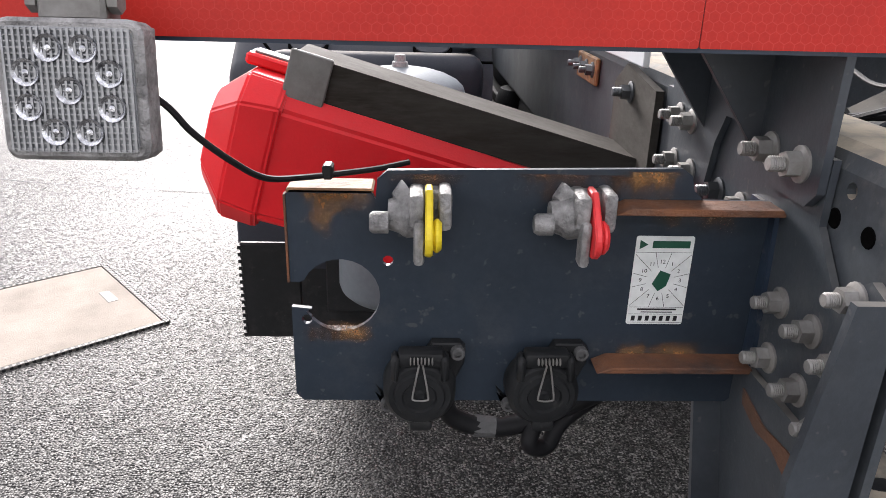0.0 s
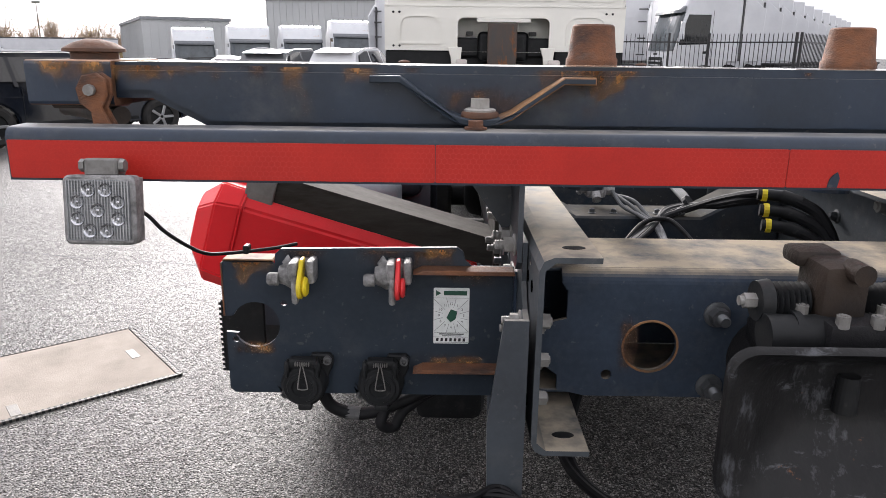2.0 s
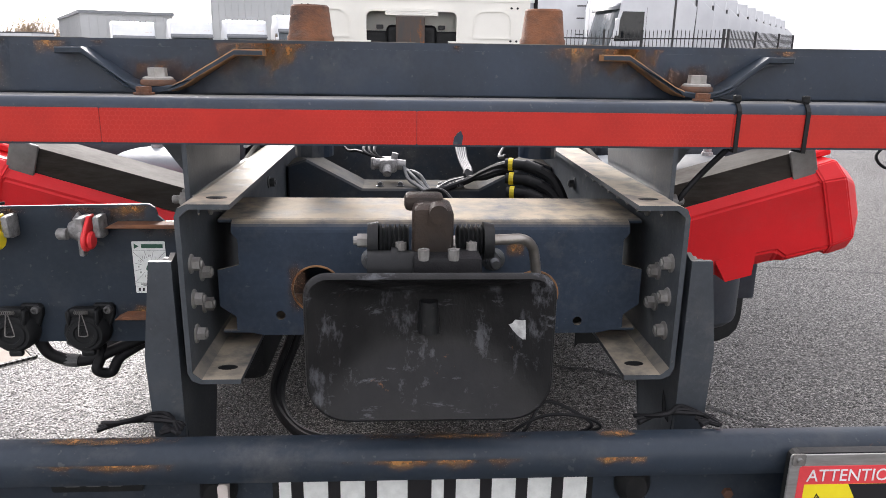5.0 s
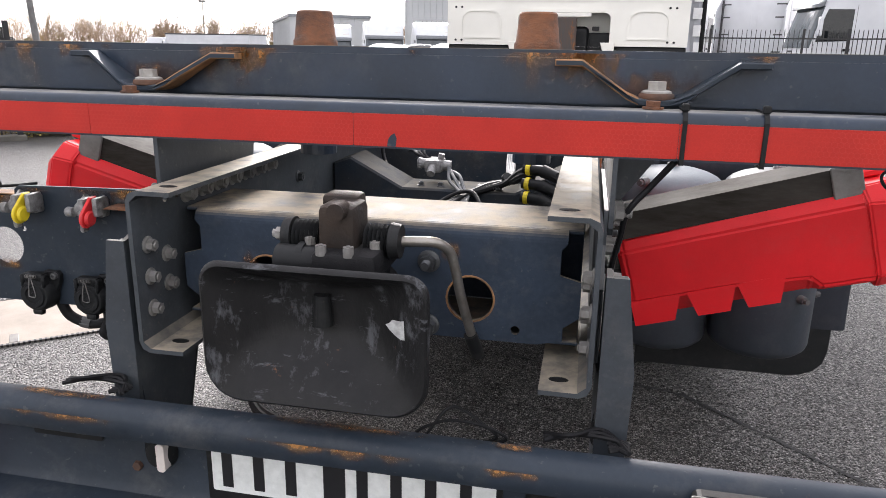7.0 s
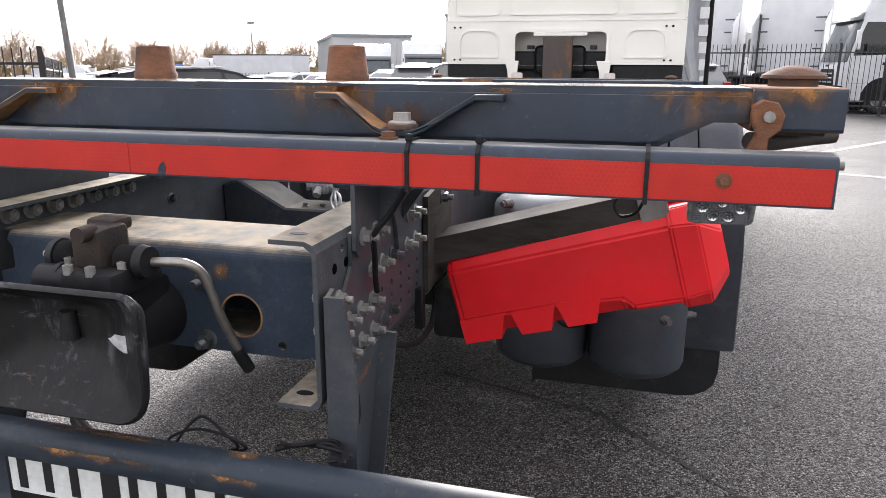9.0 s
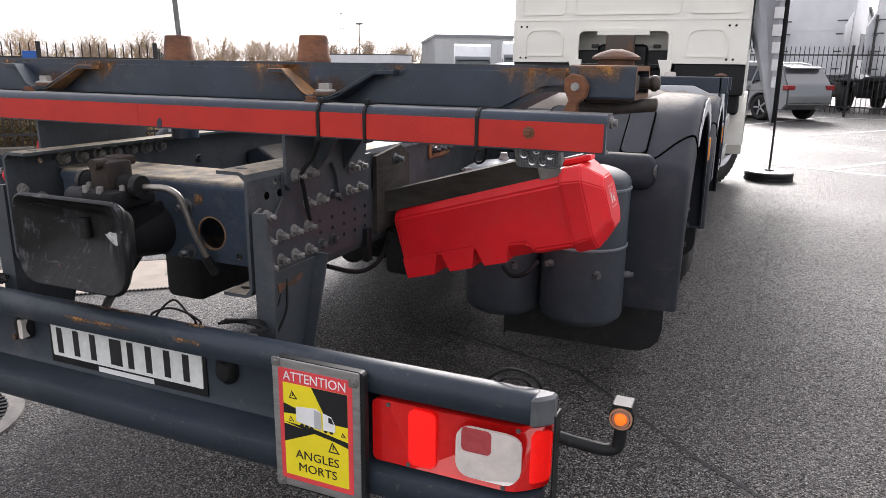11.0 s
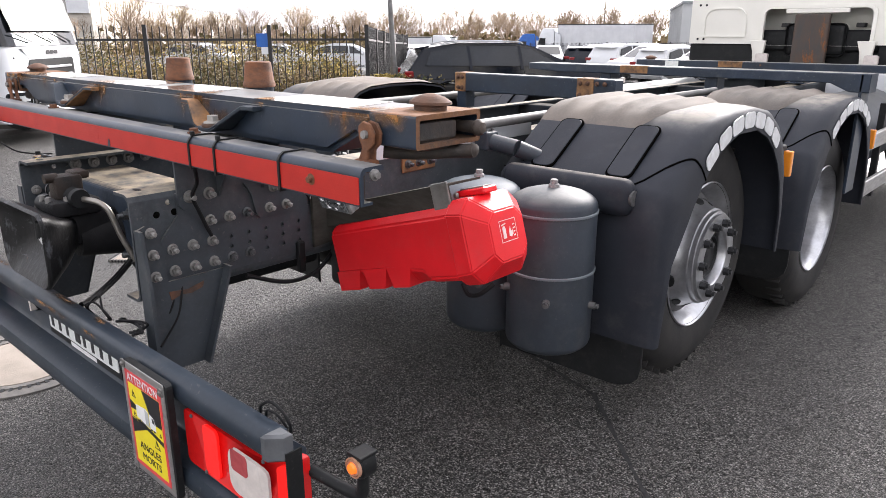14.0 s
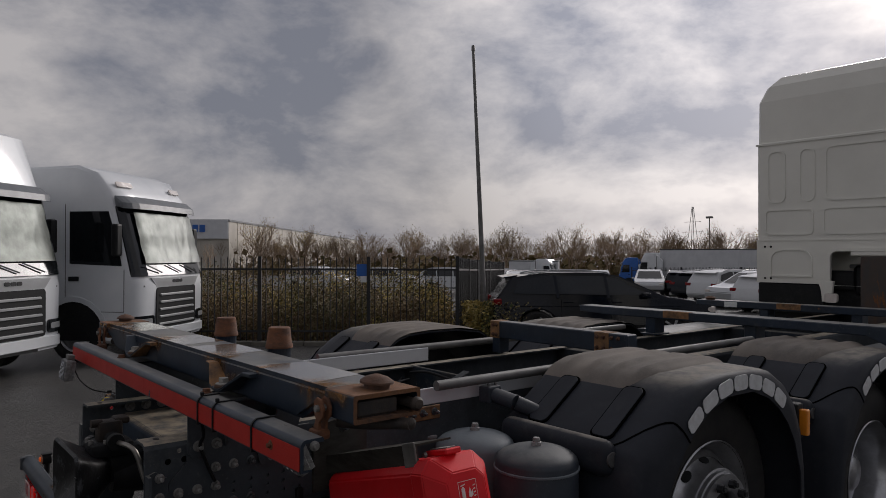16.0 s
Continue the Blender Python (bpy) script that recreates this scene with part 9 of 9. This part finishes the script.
# the others stand side by side, flank towards the walk, each farther off than the last
for k in range(12):
    one = copy_thing(side_row, pose(6.5 + 1.75 * k, 24.0 + 2.65 * k, 0, 0, 0, 183 + 0.8 * k))
    one["label"] = "white tractor unit parked with its flank to the yard"


# ---- cars
CAR_TAIL = material("dark_tail_lens", (0.22, 0.008, 0.010), 0.2, bump=0.0)


CAR_GLASS = material("sky_reflecting_glass", (0.010, 0.013, 0.017), 0.04, spec=0.5, second=(0.007, 0.009, 0.011), scale=1.6, bump=0.0)


def car(at, turn, paint, label, group):
    """Front at +x."""
    top = thing("car", label, "car", at, turn, group)
    L, W, waist, roof = 4.65, 1.86, 1.02, 1.62
    side = [(2.30, 0.45), (2.32, 0.72), (2.18, 0.92), (1.25, 1.06), (0.30, 1.54), (-0.10, roof), (-1.30, roof - 0.01), (-1.95, roof - 0.12), (-2.20, 1.12), (-2.32, 0.95), (-2.34, 0.50), (-2.2, 0.34)]
    glass = [(1.00, 1.10), (0.26, 1.49), (-0.10, 1.545), (-1.30, 1.54), (-1.82, 1.42), (-1.92, 1.14)]
    base_z = side[-1][1]
    wheels = (1.42, -1.42)
    r = 0.37
    low = []
    for wx in sorted(wheels):
        low += [(wx + (r + 0.04) * math.cos(radians(a)), max(base_z - 0.04, r + (r + 0.04) * math.sin(radians(a)))) for a in range(200, -21, -20)]
    outline = side + low
    bm = B()
    w = W / 2
    prism(bm, outline, "y", -w, w)
    for v in bm.verts:
        # tumblehome: the roof is narrower than the waist, nose and tail taper in plan
        if v.co.z > waist:
            v.co.y *= 1 - 0.22 * (v.co.z - waist) / (roof - waist)
        v.co.y *= 1 - 0.10 * max(0.0, abs(v.co.x) / (L / 2) - 0.72) / 0.28
    bmesh.ops.bevel(bm, geom=bm.edges[:], offset=0.03, segments=2, affect="EDGES", clamp_overlap=True)
    part("body", bm, paint, top, smooth=True)
    gb = B()
    prism(gb, glass, "y", -w - 0.004, w + 0.004)
    for v in gb.verts:
        v.co.y *= 1 - 0.22 * max(0.0, v.co.z - waist) / (roof - waist)
    part("side_glass", gb, DARK_GLASS, top, "dark side windows")
    # lighter front and middle door panes, handles, body crease, roof rails, rear spoiler
    for pane in ([(0.84, 1.14), (0.24, 1.46), (0.03, 1.50), (0.09, 1.14)], [(-0.02, 1.14), (-0.08, 1.50), (-0.98, 1.50), (-0.92, 1.14)]):
        vb = B()
        prism(vb, pane, "y", -w - 0.008, w + 0.008)
        for v in vb.verts:
            v.co.y *= 1 - 0.22 * max(0.0, v.co.z - waist) / (roof - waist)
        part("door_window", vb, CAR_GLASS, top, "door window reflecting the sky")
    for s in (-1, 1):
        for x in (-0.78, 0.22):
            db = B()
            box(db, x - 0.10, x + 0.10, *sorted((s * (w - 0.01), s * (w + 0.022))), 0.93, 0.955, 0.008)
            part("door_handle", db, paint, top)
        cb = B()
        box(cb, -1.9, 1.55, *sorted((s * (w - 0.01), s * (w + 0.006))), 0.845, 0.862, 0.004)
        part("body_crease", cb, paint, top)
        sl = B()
        box(sl, -0.95, 0.95, *sorted((s * (w - 0.02), s * (w + 0.012))), 0.36, 0.43, 0.01)
        part("sill_trim", sl, BLACK, top)
        for x in (0.10, -0.93):
            gp = B()
            box(gp, x - 0.004, x + 0.004, *sorted((s * (w - 0.02), s * (w + 0.002))), 0.45, 1.0)
            part("door_gap", gp, BLACK, top)
        rr = B()
        tube(rr, [(0.10, s * w * 0.74, roof - 0.03), (-0.1, s * w * 0.74, roof + 0.02), (-1.2, s * w * 0.74, roof + 0.015), (-1.6, s * w * 0.74, roof - 0.05)], 0.016, 6)
        part("roof_rail", rr, CAR_SILVER, top, smooth=True)
    sp = B()
    prism(sp, [(-1.80, roof - 0.06), (-2.12, roof - 0.12), (-2.13, roof - 0.145), (-1.85, roof - 0.13)], "y", -w * 0.68, w * 0.68)
    part("rear_spoiler", sp, paint, top)
    for x in (0.05, -1.0):
        pb = B()
        prism(pb, [(x - 0.03, waist + 0.02), (x + 0.03, waist + 0.02), (x - 0.02, roof - 0.07), (x - 0.08, roof - 0.07)], "y", -w - 0.007, w + 0.007)
        for v in pb.verts:
            v.co.y *= 1 - 0.22 * max(0.0, v.co.z - waist) / (roof - waist)
        part("window_pillar", pb, paint, top)
    for (xa, za), (xb, zb) in (((glass[0][0] + 0.16, glass[0][1] + 0.01), (glass[1][0] + 0.05, glass[1][1] + 0.04)), ((glass[-1][0] - 0.22, glass[-1][1] + 0.02), (glass[-2][0] - 0.12, glass[-2][1] + 0.02))):
        d = 0.03 if xa > 0 else -0.03
        fb = B()
        fb.faces.new([fb.verts.new(p) for p in ((xa + d, -w * 0.82, za), (xa + d, w * 0.82, za), (xb + d, w * 0.70, zb), (xb + d, -w * 0.70, zb))])
        part("screen", fb, DARK_GLASS, top, "dark screen")
    for s in (-1, 1):
        tb = B()
        box(tb, -L / 2 - 0.01, -L / 2 + 0.16, *sorted((s * w * 0.62, s * w * 0.97)), waist - 0.14, waist + 0.0, 0.02)
        part("tail_lamp", tb, CAR_TAIL, top, "red tail lamp")
        hb = B()
        box(hb, L / 2 - 0.22, L / 2 - 0.02, *sorted((s * w * 0.60, s * w * 0.92)), waist - 0.32, waist - 0.18, 0.02)
        part("headlamp", hb, LENS_CLEAR, top, "clear headlamp")
    for s in (-1, 1):
        mb = B()
        box(mb, 0.72, 0.88, *sorted((s * w * 0.98, s * (w + 0.16))), waist + 0.02, waist + 0.15, 0.03, seg=2)
        part("door_mirror", mb, paint, top, smooth=True)
        for wx in wheels:
            wb = B()
            lathe(wb, [(r * 0.62, -0.01), (r * 0.85, 0.0), (r * 0.97, -0.03), (r, -0.06), (r, -0.22)], 24, Matrix.Translation((wx, s * (w - 0.005), r)) @ pose(0, 0, 0, -90 * s, 0, 0))
            wh = part("wheel", wb, RUBBER, top, smooth=True)
            sb = B()
            lathe(sb, [(r * 0.64, -0.012), (r * 0.60, -0.05), (r * 0.2, -0.04), (0.0, -0.03)], 20, Matrix.Translation((wx, s * (w - 0.005), r)) @ pose(0, 0, 0, -90 * s, 0, 0))
            disc = part("rim", sb, BLACK, wh, smooth=True)
            for k in range(5):
                kb = B()
                box(kb, 0.03, r * 0.63, -0.025, 0.025, -0.035, -0.008, 0.005, Matrix.Rotation(2 * math.pi * k / 5, 4, "Z"))
                moved(kb, Matrix.Translation((wx, s * (w - 0.005), r)) @ pose(0, 0, 0, -90 * s, 0, 0))
                part("spoke", kb, RIM, wh)
    return top


near_car = car((-7.35, 11.66, 0), 52, CAR_BLACK, "black sport-utility car parked beside the truck", "parked cars")
near_car.scale = (1.0, 0.96, 0.90)
first = {}
rng = random.Random(17)
row = [(-24.7, 38.6, CAR_SILVER, -55), (-23.2, 39.8, CAR_BLACK, 123), (-17.5, 33.8, CAR_BLACK, 84), (-14.9, 31.3, CAR_WHITE, 80), (-12.5, 28.7, CAR_SILVER, 258), (-10.2, 26.6, CAR_WHITE, 78), (-8.0, 24.7, CAR_WHITE, 256), (-5.7, 23.4, CAR_GREY, 76), (-3.4, 22.6, CAR_WHITE, 75), (-27.3, 36.5, CAR_WHITE, 128), (-17.2, 19.2, CAR_BLACK, 128), (-14.4, 16.9, CAR_WHITE, 126), (-36.0, 21.0, CAR_WHITE, 30), (-33.5, 24.5, CAR_WHITE, 35), (-31.0, 27.5, CAR_SILVER, 40), (-38.5, 25.0, CAR_WHITE, 28), (-28.5, 30.0, CAR_WHITE, 42)]
for x, y, paint, turn in row:
    size = Matrix.Scale(rng.uniform(0.90, 0.98), 4)
    if paint.name in first:
        copy_thing(first[paint.name], on_yard(x, y, turn + rng.uniform(-3, 3)) @ size)
    else:
        first[paint.name] = car((x, y, 0), turn, paint, f"{paint.name.split('_')[0]} car parked in a row", "parked cars")
grey_car = car((1.25, 21.4, 0), 134, CAR_GREY, "grey hatchback parked before the fence", "parked cars")
grey_car.scale = (0.92, 0.92, 0.92)


# ---- banner flag beside the cab
def flag():
    top = thing("banner_flag", "grey feather banner flag on a black round foot", "flag", (1.68, 8.33, 0))
    bm = B()
    lathe(bm, [(0.0, 0.13), (0.05, 0.13), (0.06, 0.115), (0.27, 0.105), (0.285, 0.09), (0.285, 0.06), (0.275, 0.055), (0.285, 0.05), (0.285, 0.0), (0.0, 0.0)], 28)
    part("foot", bm, BLACK, top, "black round weight")
    pb = B()
    tube(pb, [(0, 0, 0.10), (0.0, 0, 0.6), (-0.01, 0, 1.4), (-0.02, 0, 2.2), (-0.03, 0, 3.2), (-0.10, 0, 4.1), (-0.30, 0, 4.5)], 0.013, 8)
    part("staff", pb, BLACK, top, smooth=True)
    cb = B()
    rows = []
    for k in range(17):
        z = 0.66 + 3.6 * k / 16
        x = -0.014 - 0.012 * max(0.0, z - 0.6)
        wide = min(0.50, 0.02 + 0.30 * (z - 0.60))
        rows.append([cb.verts.new((x - wide * j / 6, 0.025 * math.sin(1.9 * j + 0.5 * k) * min(1, k / 4), z)) for j in range(7)])
    for a, c in zip(rows, rows[1:]):
        for j in range(6):
            cb.faces.new((a[j], a[j + 1], c[j + 1], c[j]))
    cloth = part("cloth", cb, BANNER, top, "grey cloth with pale bars", smooth=True)
    md = cloth.modifiers.new("thickness", "SOLIDIFY")
    md.thickness = 0.003
    hb = B()
    for j in range(2):
        tube(hb, [(-0.03 - 0.012 * (z - 0.6) + 0.006 * j, -0.004 * j, z) for z in (0.7, 1.6, 2.6, 3.6)], 0.016, 6)
    part("dark_hem", hb, CABLE, top, "black hem along the staff", smooth=True)
    for k in range(7):
        z = 1.12 + 0.20 * k
        wb = B()
        box(wb, -0.06 - 0.10 * min(1.0, z - 0.7), -0.055, -0.040, -0.036, z, z + 0.13)
        part("pale_bar", wb, WHITE_INK, top)


flag()


# ---- warehouses, trailers
def warehouse(name, at, turn, L, D, H, mat, label, ribs=0.6, group="warehouses"):
    top = thing(name, label, "warehouse", at, turn, group)
    bm = B()
    box(bm, 0, L, 0, D, 0, H)
    wall = part("wall", bm, mat, top)
    rb = B()
    n = int(L / ribs)
    for k in range(n + 1):
        box(rb, L * k / n - 0.05, L * k / n + 0.05, -0.06, 0.0, 0, H)
    for k in range(int(D / ribs) + 1):
        box(rb, -0.06, 0.0, ribs * k - 0.05, ribs * k + 0.05, 0, H)
    part("cladding_ribs", rb, mat, top, kind="stuff")
    kb = B()
    box(kb, -0.15, L + 0.15, -0.15, D + 0.15, H, H + 0.25)
    part("roof", kb, material("roof_edge", (0.20, 0.21, 0.22), 0.6, bump=0.0), top)
    return top


# unseen halls added behind the walk, to cut low sky light and reflections
warehouse("warehouse", (60, -26, 0), 180, 130, 14, 8.0, CLADDING, "long grey hall added out of view to cut low sky light")
warehouse("warehouse", (34, 22, 0), -90, 60, 14, 7.0, CLADDING, "long grey hall added out of view to cut low sky light")
warehouse("warehouse", (-25.7, 60, 0), 28, 7, 23, 5.3, CLADDING, "long low grey clad warehouse")
warehouse("warehouse", (-17.1, 67, 0), -8, 26, 20, 7.2, CLADDING, "tall grey ribbed warehouse")
store = warehouse("warehouse", (-91.7, 37.9, 0), 141, 150, 8.5, 7.4, material("cream_cladding", (0.50, 0.46, 0.40), 0.6, second=(0.44, 0.41, 0.36), scale=0.3, bump=0), "long cream warehouse with a blue lettered fascia", 4.0)
sb = B()
box(sb, -0.45, -0.10, 0.0, 8.5, 5.0, 7.6, 0.02)
part("fascia", sb, SILVER_WHITE, store, "white fascia")
for k in range(4):
    sb = B()
    box(sb, -0.55, -0.45, 3.1 + 0.95 * k, 3.85 + 0.95 * k, 5.9, 6.9, 0.02)
    part("fascia_bar", sb, BLUE, store, "blue bar")


def trailer(at, turn, L, H, mat, label):
    top = thing("box_trailer", label, "trailer", at, turn, "box trailers")
    bm = B()
    box(bm, 0, L, -1.25, 1.25, 1.0, H, 0.03)
    part("box_body", bm, mat, top)
    fb = B()
    for z in (1.0, H - 0.08):
        box(fb, -0.02, L + 0.02, -1.27, 1.27, z, z + 0.09, 0.01)
    part("box_frame", fb, CAST, top)
    for x in (L - 3.6, L - 2.3, L - 1.0):
        wb = B()
        for s in (-1, 1):
            lathe(wb, [(0.0, 0.0), (0.46, 0.0), (0.50, -0.05), (0.50, -0.26)], 24, Matrix.Translation((x, 1.22 * s, 0.50)) @ pose(0, 0, 0, -90 * s, 0, 0))
        part("axle_wheels", wb, RUBBER, top, smooth=True)
    lb = B()
    box(lb, 1.5, 1.7, -0.8, 0.8, 0.0, 1.0)
    part("landing_leg", lb, BLACK, top)
    return top


trailer((-31.0, 50.5, 0), -5.6, 7.1, 3.4, SILVER_WHITE, "white box trailer parked beyond the cars")
trailer((-45.5, 46.5, 0), 38, 4.5, 2.45, SILVER_WHITE, "white box trailer in the distance")
for x, y, turn, mat, size, label in ((-33.2, 50.4, 172, WHITE, 0.90, "white tractor unit coupled to a box trailer"), (-45.5, 63.0, 215, BLUE, 0.88, "blue tractor unit beyond the car park"), (-41.2, 48.2, 20, WHITE, 0.75, "white tractor unit at the end of the car park")):
    tractor_cab("tractor_unit", (x, y, 0), turn, mat, label, "far tractor units", 3.5, False).scale = (size, size, size)

# ---- pylon and far lamp
py = thing("pylon", "distant steel lattice pylon above the trees", "pylon", (-76, 127, 0))
pb = B()
for s in (-1, 1):
    for t in (-1, 1):
        tube(pb, [(1.4 * s, 1.4 * t, 0), (0.5 * s, 0.5 * t, 8), (0.1 * s, 0.1 * t, 13)], 0.05, 4, 1)
for z, w in ((8.0, 2.4), (10.0, 1.8), (4.0, 1.0), (6.0, 0.8)):
    rod(pb, (-w, 0, z), (w, 0, z), 0.04, n=4)
part("lattice", pb, GREY_POST, py)
fl = thing("flood_light", "distant tall floodlight mast", "lamp", (-53, 94, 0))
pb = B()
rod(pb, (0, 0, 0), (0, 0, 8.7), 0.12, 0.07, 8)
box(pb, -0.5, 0.5, -0.2, 0.2, 8.7, 9.0, 0.03)
part("mast", pb, GREY_POST, fl)
